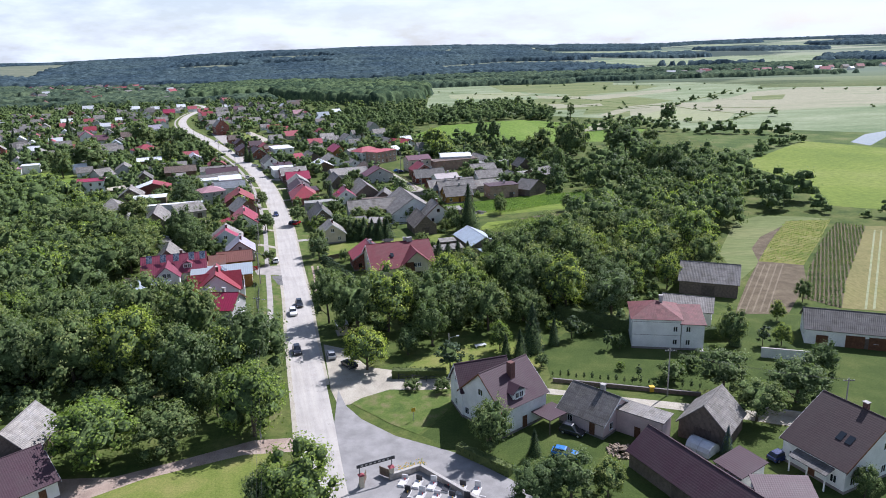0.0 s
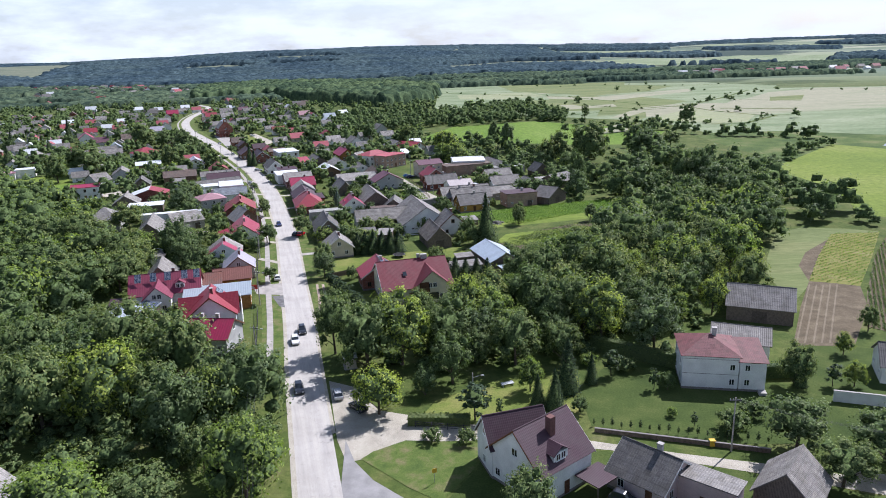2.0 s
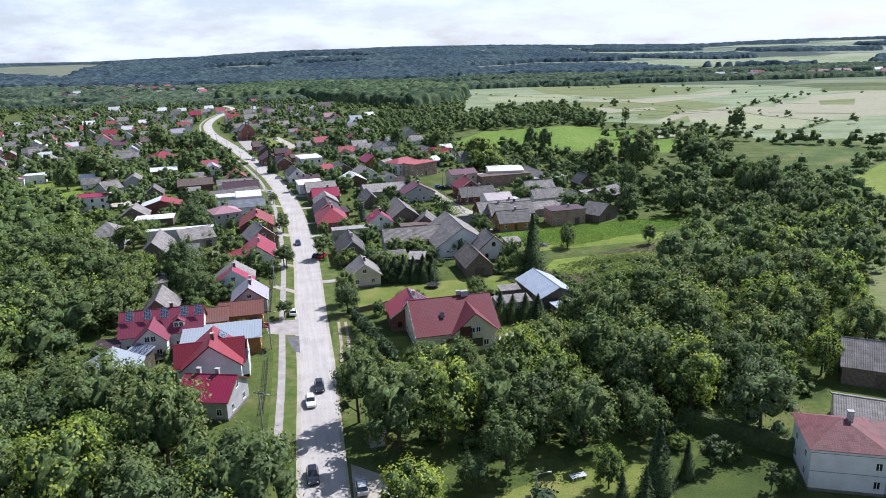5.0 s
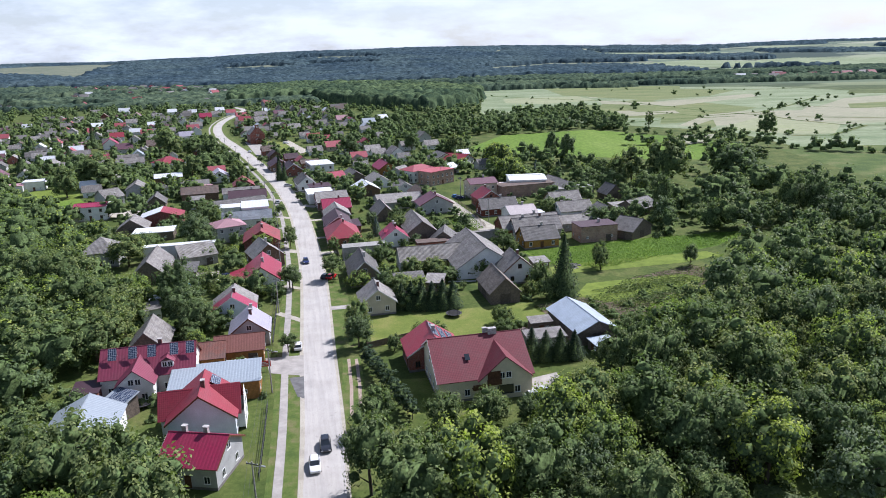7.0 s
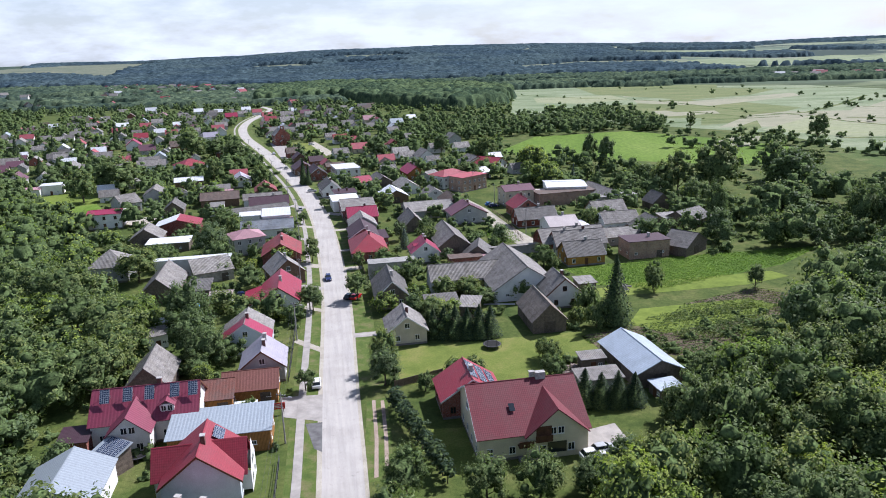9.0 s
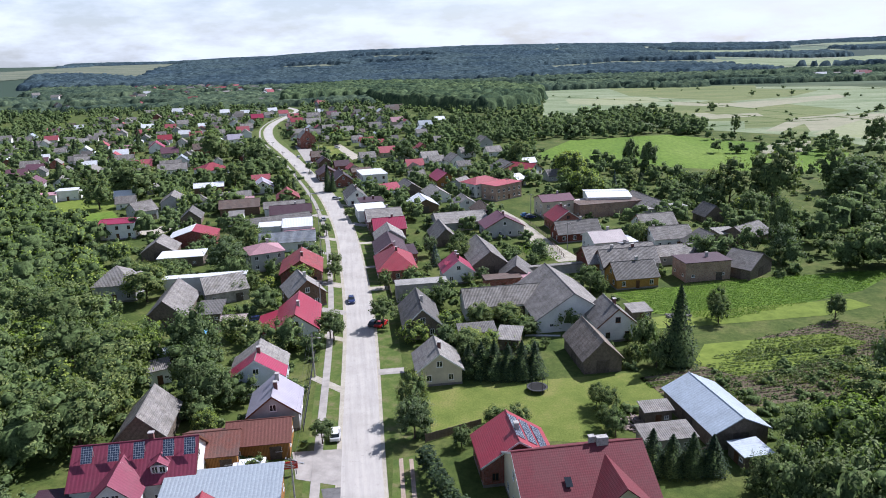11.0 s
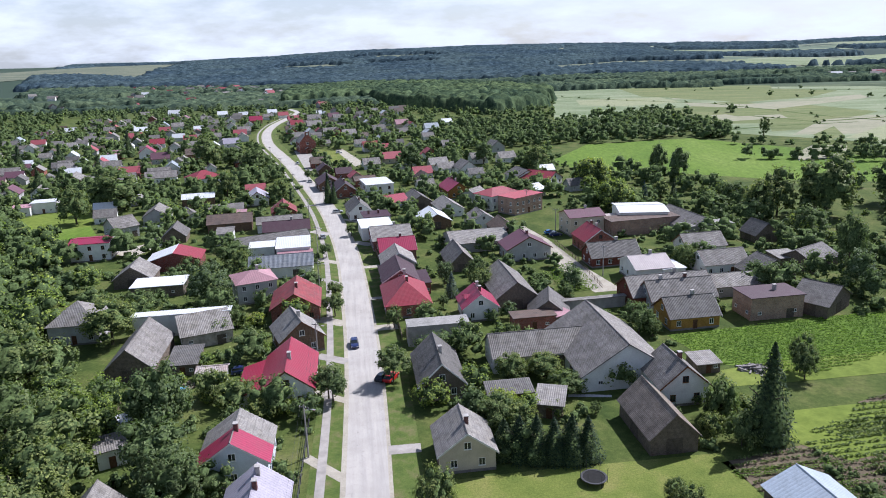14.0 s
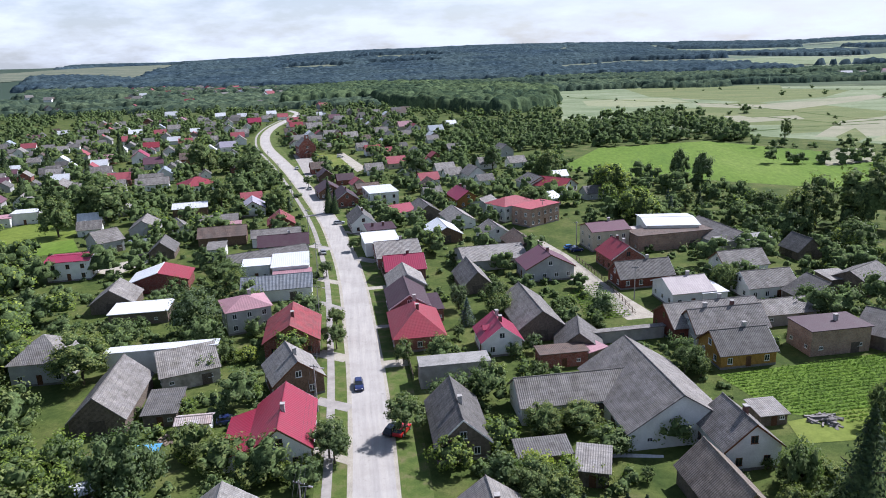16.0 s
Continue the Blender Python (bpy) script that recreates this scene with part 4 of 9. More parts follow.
patch("crop_field", [(1.0, 278.9), (17.6, 284.2), (41.5, 292.4), (78.7, 301.0), (61.7, 282.8), (23.8, 260.9), (7.5, 265.2)], "field_green", 0.02, "bright green vegetable field in rows", "field")
patch("garden_soil", [(0.9, 230.4), (19.0, 238.3), (27.8, 250.8), (47.8, 262.6), (57.7, 255.1), (44.1, 229.0), (19.3, 220.5), (8.6, 223.3), (4.4, 223.5)], "soil", 0.02, "tilled brown garden beds", "field")
patch("green_meadow", [(-23.5, 513.9), (3.4, 591.3), (70.7, 613.6), (118.7, 561.8), (150.2, 515.3), (120.5, 453.3), (76.8, 461.9), (39.8, 480.4), (6.3, 491.7)], "field_green", 0.02, "lush green meadow", "field")
patch("pale_meadow", [(-3.9, 956.5), (100.6, 1028.1), (253.3, 995.0), (387.3, 941.0), (553.9, 890.1), (649.2, 732.7), (337.3, 373.6), (285.4, 451.9), (223.0, 497.7), (175.3, 497.5), (163.7, 584.6), (93.7, 646.1), (7.9, 721.5)], "meadow", 0.02, "pale dry river meadow", "field", bare=False)
patch("wide_meadow", [(-9.9, 1187.8), (82.1, 1210.8), (226.8, 1173.3), (387.6, 1106.5), (439.3, 981.5), (221.2, 590.0), (173.6, 611.0), (124.4, 713.1), (83.2, 836.1), (27.6, 783.6), (-13.8, 763.7)], "meadow", 0.012, "pale dry river meadow", "field")
patch("mown_meadow", [(244.0, 681.0), (374.1, 858.8), (459.9, 909.1), (541.8, 870.3), (609.8, 756.0), (454.2, 559.3), (401.3, 641.2), (296.7, 621.4), (226.1, 603.2)], "meadow_pink", 0.03, "mown pinkish hay meadow", "field", bare=False)
patch("dull_meadow", [(83.2, 850.3), (220.2, 863.9), (251.3, 770.7), (187.4, 690.7), (96.1, 700.5)], "meadow_dull", 0.033, "rough green meadow", "field", bare=False)
patch("meadow_strip", [(80.5, 1274.7), (287.2, 1182.1), (221.9, 931.5), (183.0, 930.3), (94.4, 1021.4)], "meadow_dull", 0.040, "rough dull green meadow strip", "field", bare=False)
patch("meadow_strip", [(122.4, 999.7), (215.8, 1028.9), (208.4, 991.5), (121.8, 963.0)], "meadow_pink", 0.044, "pale mown hay strip", "field", bare=False)
patch("meadow_strip", [(14.6, 987.2), (110.8, 1004.6), (122.4, 921.0), (58.5, 883.6), (16.3, 912.3)], "hay", 0.048, "pale yellow-green hay strip", "field", bare=False)
patch("meadow_strip", [(121.6, 876.5), (181.0, 922.9), (194.1, 808.2), (139.3, 785.1), (111.4, 804.1)], "meadow_dull", 0.052, "rough dull green meadow strip", "field", bare=False)
patch("meadow_strip", [(117.6, 770.2), (173.8, 780.7), (168.8, 732.9), (116.8, 714.8)], "meadow_pink", 0.056, "pale mown hay strip", "field", bare=False)
patch("meadow_strip", [(145.5, 704.1), (186.5, 715.3), (158.7, 653.4), (129.8, 642.5)], "meadow_dull", 0.060, "rough dull green meadow strip", "field", bare=False)
patch("meadow_strip", [(186.1, 711.2), (229.5, 740.3), (277.4, 732.1), (220.8, 622.9), (178.2, 621.6), (136.9, 622.9)], "meadow_pink", 0.064, "pale mown hay meadow", "field", bare=False)
patch("meadow_strip", [(106.3, 531.5), (131.7, 572.4), (149.3, 569.0), (131.7, 524.4), (104.9, 513.0)], "meadow_pink", 0.068, "pale mown hay strip", "field", bare=False)
patch("garden_bed", [(-110.2, 241.8), (-107.7, 242.3), (-104.0, 236.9), (-106.5, 235.9)], "soil", 0.03, "bare brown garden bed", "field")
patch("garden_bed", [(-103.8, 243.7), (-102.6, 244.8), (-99.9, 239.3), (-101.1, 238.9)], "soil", 0.03, "bare brown garden bed", "field")
patch("garden_bed", [(-99.7, 246.7), (-96.0, 247.8), (-93.0, 243.6), (-97.3, 242.3)], "field_green", 0.03, "dark green vegetable bed", "field")
patch("meadow_strip", [(-234.2, 388.0), (-230.2, 401.6), (-207.4, 396.6), (-195.3, 375.6), (-215.0, 364.4)], "field_bright", 0.072, "bright grass meadow behind the houses", "field")
patch("meadow_strip", [(-215.0, 364.4), (-195.3, 375.6), (-183.3, 361.1), (-203.1, 349.7)], "field_green", 0.076, "green vegetable strip behind the houses", "field")
patch("yard", [(-167.6, 340.6), (-156.3, 352.8), (-151.1, 350.3), (-154.4, 334.3)], "gravel", 0.03, "bare trodden farmyard", "ground")
patch("garden_path", [(-24.2, 249.7), (-19.2, 250.6), (-13.0, 250.6), (-13.1, 249.8), (-19.3, 249.5), (-24.3, 248.8)], "stone_pale", 0.03, "narrow pale stone garden path", "pavement", bare=False)
patch("garden_strip", [(12.3, 237.5), (16.4, 247.1), (43.5, 254.6), (49.2, 250.0), (39.8, 241.4), (19.3, 232.2)], "field_bright", 0.05, "bright green strip between the garden beds", "field", bare=False)
patch("garden_strip", [(8.1, 262.0), (19.5, 266.8), (56.3, 276.6), (59.4, 272.1), (46.6, 265.1), (16.5, 257.0), (8.2, 255.3)], "field_bright", 0.046, "bright green strip between the garden beds", "field", bare=False)
patch("bright_field", [(151.8, 354.6), (220.2, 428.5), (248.0, 390.9), (284.2, 344.6), (184.8, 219.0), (159.2, 246.1), (139.8, 258.8), (156.7, 298.8)], "field_bright", 0.02, "bright yellow-green grass field", "field")
patch("scrub_land", [(160.8, 501.8), (223.0, 497.7), (285.4, 451.9), (337.3, 373.6), (307.6, 339.5), (248.0, 390.9), (220.2, 428.5), (151.8, 354.6), (164.4, 392.5)], "scrub", 0.015, "rough riverside scrub", "ground", bare=False)
patch("river", [(243.0, 417.1), (270.4, 449.9), (292.1, 463.0), (346.4, 470.7), (317.7, 430.5), (274.2, 433.8), (245.3, 401.2)], "water", 0.05, "bend of a narrow river", "water")
patch("far_field", [(-244.4, 1037.3), (-192.0, 1046.9), (-135.9, 998.3), (-66.6, 875.0), (-66.6, 819.3), (-122.1, 884.8), (-188.1, 918.7)], "field_bright", 0.02, "pale green field before the wood", "field")

patch("grass_edge", [(79.5, 187.5), (81.4, 199.7), (101.2, 236.9), (113.0, 243.8), (126.3, 240.2), (134.1, 235.6), (103.8, 202.0), (87.0, 186.6), (75.9, 172.9)], "meadow_dull", 0.022, "rough grassy edge of the fields", "field")
patch("soil_field", [(66.3, 151.1), (78.3, 172.7), (88.9, 190.2), (92.6, 203.3), (100.5, 215.6), (113.9, 228.7), (109.8, 214.4), (97.2, 190.9), (99.2, 185.3), (93.0, 171.2), (78.1, 150.0)], "soil", 0.026, "bare brown tilled field with pale furrows", "field")
patch("weedy_field", [(88.9, 190.2), (102.4, 211.9), (118.0, 234.6), (133.3, 234.9), (114.5, 207.0), (99.2, 185.3), (94.7, 187.9)], "field_weedy", 0.03, "weedy yellow-green strip", "field")
patch("row_field", [(86.4, 159.8), (97.9, 180.2), (117.3, 210.0), (132.6, 230.1), (139.6, 225.1), (118.7, 194.1), (102.4, 170.2), (91.6, 152.4)], "soil", 0.03, "brown strip planted with rows of a green crop", "field")
patch("grain_field", [(91.6, 152.4), (102.4, 170.2), (118.7, 194.1), (139.6, 225.1), (158.1, 222.6), (111.6, 145.5)], "grain", 0.034, "olive ripening grain field", "field")
strip("furrow", [Vector((67.4, 152.4)), Vector((87.5, 187.6))], [Vector((67.8, 152.4)), Vector((87.9, 187.6))], "gravel_brown", 0.04, "pale dry furrow in the tilled field", "field")
strip("furrow", [Vector((69.0, 152.2)), Vector((89.2, 187.4))], [Vector((69.4, 152.2)), Vector((89.6, 187.4))], "gravel_brown", 0.04, "pale dry furrow in the tilled field", "field")
strip("furrow", [Vector((70.7, 152.1)), Vector((90.8, 187.2))], [Vector((71.1, 152.1)), Vector((91.2, 187.2))], "gravel_brown", 0.04, "pale dry furrow in the tilled field", "field")
strip("furrow", [Vector((72.3, 151.9)), Vector((92.5, 187.1))], [Vector((72.7, 151.9)), Vector((92.9, 187.1))], "gravel_brown", 0.04, "pale dry furrow in the tilled field", "field")
strip("furrow", [Vector((73.9, 151.8)), Vector((94.1, 186.9))], [Vector((74.3, 151.8)), Vector((94.5, 186.9))], "gravel_brown", 0.04, "pale dry furrow in the tilled field", "field")
strip("wheel_track", [Vector((96.1, 151.2)), Vector((138.8, 219.2))], [Vector((96.7, 151.2)), Vector((139.4, 219.2))], "hay", 0.05, "pale wheel track through the grain", "field")
strip("wheel_track", [Vector((97.9, 151.0)), Vector((140.8, 218.9))], [Vector((98.5, 151.0)), Vector((141.4, 218.9))], "hay", 0.05, "pale wheel track through the grain", "field")

def ditch(line, w):
    """A weedy ditch between meadows."""
    p = [Vector(q) for q in line]
    side = []
    for i in range(len(p)):
        d = (p[min(i + 1, len(p) - 1)] - p[max(i - 1, 0)]).normalized()
        side.append(Vector((-d.y, d.x)) * w / 2)
    strip("ditch", [a + b_ for a, b_ in zip(p, side)], [a - b_ for a, b_ in zip(p, side)], "scrub", 0.12, "weedy green ditch between meadows", "ditch")


patch("meadow_strip", [(144.3, 1146.9), (253.4, 1122.6), (322.2, 1043.8), (260.6, 949.1), (179.5, 900.1), (121.3, 985.1)], "meadow_dull", 0.08, "rough grey-green meadow strip", "field", bare=False)
patch("meadow_strip", [(143.3, 876.9), (184.9, 845.0), (178.5, 765.4), (135.8, 752.3), (123.9, 803.4)], "meadow_dull", 0.084, "rough grey-green meadow strip", "field", bare=False)
patch("meadow_strip", [(123.9, 911.6), (173.8, 874.7), (317.6, 969.6), (306.0, 919.3), (182.9, 813.9), (120.1, 867.8)], "meadow_pink", 0.088, "pale mown hay strip", "field", bare=False)
patch("meadow_strip", [(148.6, 620.6), (178.7, 667.7), (165.5, 616.7), (143.1, 582.9)], "meadow_dull", 0.092, "dull green wet meadow", "field", bare=False)
patch("meadow_strip", [(160.8, 601.7), (225.5, 686.1), (232.6, 644.4), (252.9, 608.8), (225.6, 558.8), (202.0, 553.6), (183.9, 574.4)], "hay", 0.096, "pale yellow-green hay strip", "field", bare=False)
patch("meadow_strip", [(248.5, 679.8), (308.7, 653.3), (368.4, 765.8), (300.7, 774.4)], "meadow_pink", 0.1, "mown pinkish hay meadow", "field", bare=False)
patch("meadow_strip", [(344.5, 788.9), (388.8, 804.1), (356.0, 742.3), (323.3, 739.7)], "meadow_dull", 0.104, "dull green wet meadow", "field", bare=False)
ditch([(179.4, 800.1), (202.7, 732.5), (229.2, 695.9), (235.3, 653.1), (255.5, 604.1), (278.9, 598.6)], 3.5)
ditch([(193.9, 552.0), (217.4, 547.3), (239.0, 569.9), (266.9, 601.4)], 4.0)
ditch([(147.0, 755.3), (177.8, 699.2), (194.2, 705.7), (236.6, 722.5), (292.1, 792.0), (368.6, 903.2)], 4.0)
ditch([(248.6, 674.5), (306.5, 649.0)], 3.0)
ditch([(142.2, 1132.5), (263.9, 1101.9), (345.0, 1046.3), (413.9, 1054.1)], 6.0)
ditch([(1.2, 1046.6), (76.4, 959.7), (146.5, 893.8), (179.4, 800.1)], 4.0)
ditch([(302.6, 766.7), (350.0, 731.1)], 3.0)
ditch([(82.0, 644.5), (143.4, 676.8), (204.1, 691.9)], 3.0)

# ---- the village: houses, barns and sheds ----
building("H", -166.3, 334.2, 18.2, 11.7, 9.4, 5.8, 6.5, "gable", "magenta", "white", storeys=2)
building("B", -174.0, 362.0, 55.2, 8.3, 10.0, 4, 7, "gable", "grey", "greyr")
building("B", -171.3, 382.5, -68.8, 12.5, 9.0, 3.6, 6.5, "gable", "grey", "greyr")
building("B", -150.3, 356.5, -70.6, 10.2, 7.5, 2.4, 5.5, "gable", "greyd", "wood")
building("B", -133.9, 325.6, -72.2, 10.1, 15.0, 3.2, 5.5, "gable", "redwhite", "brickd")
building("B", -137.6, 309.8, -73.0, 9.9, 10.0, 2.6, 6, "gable", "grey", "wood")
building("S", -126.2, 301.9, 16.6, 13.2, 8.1, 3, 3.3, "flat", "white", "wood")
building("H", -98.6, 298.9, 32.9, 9.8, 9.5, 5.6, 7.4, "hip", "pink", "greyr", storeys=2, chimney=1)
building("H", -83.8, 288.8, -73.8, 13.9, 11.0, 3.6, 7, "gable", "redtile", "brick", chimney=1)
building("B", -98.8, 319.7, 17.5, 17.4, 9.0, 3.2, 5.5, "gable", "bluegrey", "white")
building("S", -101.7, 338.2, 18.4, 10.0, 14.0, 4.2, 4.6, "flat", "white", "white")
building("S", -98.3, 329.8, 18.0, 10.0, 5.0, 3.2, 3.5, "flat", "pink", "white")
building("S", -110.9, 335.9, 18.3, 7.4, 7.3, 4, 4.3, "flat", "white", "white")
building("B", -111.6, 345.7, 34.8, 22.8, 8.0, 3.4, 5, "gable", "greyd", "white")
building("S", -131.4, 354.2, 19.3, 5.4, 10.1, 3.8, 4.2, "flat", "grey", "white")
building("B", -137.6, 372.6, 20.5, 15.3, 11.0, 3.2, 5.5, "gable", "brown", "brown")
building("H", -112.3, 361.6, 19.8, 15.2, 10.0, 3.2, 5.5, "gable", "maroon", "greyr", chimney=1)
building("B", -118.4, 371.3, 20.4, 15.6, 7.5, 3.2, 5, "gable", "grey", "white")
building("H", -123.2, 389.0, -68.4, 10.9, 9.0, 3.4, 6.5, "gable", "redtile", "brick")
building("H", -145.0, 416.6, -66.7, 12.5, 9.0, 3.2, 6, "gable", "lilac", "white")
building("B", -171.4, 416.5, 23.3, 13.0, 9.0, 3.2, 4.6, "gable", "white", "brown")
building("S", -160.4, 386.7, -51.9, 13.5, 5.0, 2.5, 4, "gable", "grey", "white")
building("B", -149.7, 393.7, 21.9, 15.0, 8.0, 3, 4.6, "gable", "grey", "greyr")
building("S", -141.3, 388.0, 21.5, 6.2, 5.0, 3, 3.3, "flat", "pink", "white")
building("H", -217.9, 470.3, 25.7, 14.9, 10.0, 3.2, 5.8, "gable", "grey", "white")
building("H", -259.9, 461.2, -64.7, 15.0, 10.0, 3.4, 6.5, "gable", "grey", "maroonw")
building("B", -252.7, 467.5, 25.6, 9.2, 7.5, 3, 4.5, "gable", "grey", "white")
building("H", -193.4, 467.0, 47.7, 15.0, 13.0, 3.4, 6.5, "hip", "red", "white", chimney=1)
building("S", -233.4, 402.7, 22.5, 9.3, 8.0, 4.5, 4.9, "flat", "white", "white")
building("S", -239.7, 396.7, 22.1, 7.7, 8.0, 3.5, 3.9, "flat", "pink", "white")
building("H", -128.5, 271.5, 15.6, 10.5, 10.5, 4.8, 8.5, "hip", "greyl", "greyr")
building("B", -106.4, 258.1, -74.8, 17.3, 8.9, 2.8, 6.8, "gable", "grey", "wood")
building("B", -98.6, 270.9, 32.8, 10.6, 7.5, 3, 5.2, "shed", "greyfib", "ruin")
building("S", -105.7, 274.8, 15.7, 21.2, 2.6, 5, 5.1, "flat", "white", "white")
building("S", -95.9, 256.7, 15.2, 5.5, 7.6, 2.4, 3.2, "shed", "greyd", "wood")
building("S", -88.2, 252.2, 15.1, 5.3, 2.9, 2.2, 2.7, "gable", "stripes", "white")
pink_house = building("H", -71.4, 249.0, -75.0, 15.0, 9.1, 3.8, 7.2, "gable", "pinkred", "white", chimney=1)
building("S", -77.9, 247.3, -75.0, 12.5, 4.4, 2.3, 3.6, "shed", "pinkred", "white")
building("H", -76.9, 269.0, -58.1, 9.9, 9.0, 3.6, 7.2, "gable", "greyl", "brown", chimney=1)
building("H", -58.1, 293.9, -73.7, 15.6, 10.5, 3.4, 7.2, "hip", "red", "brick", chimney=1)
building("H", -65.7, 322.3, -72.4, 9.8, 9.0, 3.8, 6.8, "gable", "greyl", "greyr")
building("H", -62.9, 309.6, -73.0, 13.7, 9.0, 3.6, 6.5, "gable", "maroon", "maroonw")
building("S", -56.9, 308.2, 16.9, 4.2, 11.0, 3, 3.3, "flat", "maroon", "brick")
building("H", -68.8, 336.7, 18.3, 10.6, 10.2, 3.4, 6.2, "gable", "magenta", "maroonw", chimney=1)
building("H", -73.9, 351.6, 19.1, 12.4, 15.6, 3.4, 6.2, "gable", "greyl", "maroonw", chimney=1)
building("S", -81.4, 363.5, 19.9, 10.6, 13.5, 4.2, 4.6, "flat", "white", "white")
building("S", -84.5, 377.3, 20.8, 9.3, 9.8, 4.2, 4.6, "flat", "maroon", "white", chimney=1)
building("H", -94.6, 391.4, -68.2, 15.0, 8.1, 3.6, 6.8, "gable", "greyd", "white", chimney=1)
building("B", -45.9, 350.0, 19.0, 18.0, 14.2, 3, 5.2, "gable", "greyl", "greyr")
building("B", -49.2, 329.2, -72.0, 13.8, 7.5, 2.2, 5.8, "gable", "grey", "wood")
building("H", -30.3, 338.0, -71.6, 9.7, 13.0, 3.8, 7.2, "gable", "purple", "greyr", chimney=1)
building("B", -37.3, 361.3, -70.2, 15.0, 8.0, 3, 5.6, "gable", "brown", "wood")
building("B", -33.7, 302.0, -73.4, 19.0, 9.8, 3.2, 6.8, "gable", "grey", "wood")
magenta_house = building("H", -40.1, 289.0, -73.8, 8.5, 8.0, 3.4, 6.4, "gable", "magenta", "white", chimney=1)
building("B", -23.7, 290.2, 90.0, 9.2, 9.0, 1.6, 5, "gable", "greyd", "wood")
building("P", -13.3, 294.4, 17.4, 15.6, 1.2, 2.6, 2.6, "flat", "grey", "concrete")
building("H", -62.5, 431.1, -66.1, 15.0, 9.0, 3.6, 6.6, "gable", "magenta", "orange", chimney=1)
building("B", -52.5, 417.3, 63.0, 8.2, 9.0, 3.2, 5.8, "gable", "grey", "greyr")
building("H", -42.4, 407.1, 46.0, 15.0, 10.0, 6, 8, "hip", "redp", "white", storeys=2)
building("H", -33.2, 399.8, 47.9, 15.0, 8.8, 6.5, 7, "flat", "redp", "brickp", storeys=2)
building("B", -30.6, 429.6, 40.0, 10.1, 10.0, 3, 4.8, "gable", "white", "white")
building("H", -25.5, 455.8, -31.6, 15.0, 12.0, 3.2, 6.2, "gable", "red", "white")
building("H", -34.1, 462.4, -64.7, 13.4, 12.0, 3.4, 6.4, "gable", "greyd", "white")
building("H", -97.0, 434.0, 24.1, 11.7, 17.0, 6, 6.4, "flat", "white", "white", storeys=2)
building("H", -112.0, 433.3, -66.0, 15.0, 9.0, 3.4, 6.6, "gable", "maroon", "brick", chimney=1)
building("H", -124.0, 450.4, -65.2, 15.0, 10.0, 3.2, 6.2, "gable", "maroon", "brown")
building("B", -108.2, 456.9, 25.1, 9.9, 7.5, 3, 4.5, "gable", "brown", "brick")
building("B", -63.6, 377.7, -69.2, 14.0, 10.0, 2.8, 5.4, "gable", "white", "brown")
building("H", -46.6, 375.7, -69.3, 9.9, 9.0, 3, 5.8, "gable", "grey", "white")
building("B", -60.9, 397.4, -67.8, 15.0, 9.0, 2.8, 5.4, "gable", "greyl", "white")
building("H", -83.9, 407.9, 39.0, 8.5, 8.0, 3, 5.2, "gable", "pinkred", "white")
building("B", -74.9, 409.6, -67.0, 15.0, 9.0, 3, 5.8, "gable", "greyd", "wood")
building("H", -12.1, 367.7, 20.2, 11.9, 9.6, 6.2, 7.8, "gable", "purple", "beige", storeys=2, chimney=1)
building("S", -47.3, 273.4, 15.7, 13.1, 4.4, 4.4, 4.5, "flat", "concrete", "concrete")
building("H", -44.5, 253.6, -74.9, 14.2, 8.1, 3.2, 7, "gable", "greyd", "wood", chimney=1)
long_barn = building("B", -24.2, 265.0, 15.5, 23.4, 8.6, 3.4, 6.4, "gable", "greyfib", "white")
building("B", -13.1, 264.5, -74.6, 23.0, 16.7, 3.2, 8.6, "gable", "grey", "white")
building("S", -27.3, 282.3, 16.0, 9.4, 4.0, 3, 3.3, "flat", "brown", "brick")
building("S", -21.9, 285.0, 40.6, 4.8, 5.0, 2.6, 2.9, "flat", "pink", "wood")
building("S", -31.0, 246.9, 15.0, 7.7, 3.8, 2.5, 3.1, "shed", "greyd", "wood")
building("S", -23.8, 244.4, -6.1, 4.5, 5.8, 2.5, 3.1, "shed", "greyl", "wood")
building("H", -37.1, 229.0, -75.0, 8.5, 8.3, 3.3, 6.4, "gable", "greyl", "beige", chimney=1)
building("H", -9.5, 347.5, -71.1, 10.6, 9.5, 3.8, 7, "gable", "red", "brick", chimney=1)
building("B", 7.6, 368.5, 20.2, 25.0, 7.5, 5, 5.6, "flat", "brown", "brickp")
building("B", 8.0, 377.7, 4.5, 15.7, 15.1, 6, 6.8, "gable", "white", "white")
building("S", -1.2, 374.1, 20.6, 11.3, 5.2, 4, 4.3, "flat", "stripes", "white")
building("B", 22.2, 370.4, -69.6, 22.2, 12.0, 3, 6.4, "gable", "grey", "greyr")
building("S", 26.9, 362.5, 19.8, 15.8, 6.0, 4.2, 4.3, "flat", "concrete", "concrete")
building("H", -5.8, 332.4, 18.1, 14.2, 8.0, 3, 6.2, "gable", "greyd", "woodred", chimney=1)
building("H", 2.2, 319.5, 17.5, 10.1, 10.5, 3.8, 6, "gable", "whitepink", "white", chimney=1, solar=1)
building("S", 7.7, 319.1, 17.5, 6.2, 7.6, 3.4, 3.7, "flat", "white", "white", solar=1)
building("H", 20.2, 340.6, 18.5, 12.2, 8.0, 3.6, 6.6, "gable", "grey", "white")
building("H", 22.0, 324.5, 17.7, 12.4, 8.0, 3.4, 6.2, "gable", "grey", "white")
building("B", 20.6, 307.9, 16.9, 12.7, 7.5, 2.8, 4.8, "gable", "greyfib", "concrete")
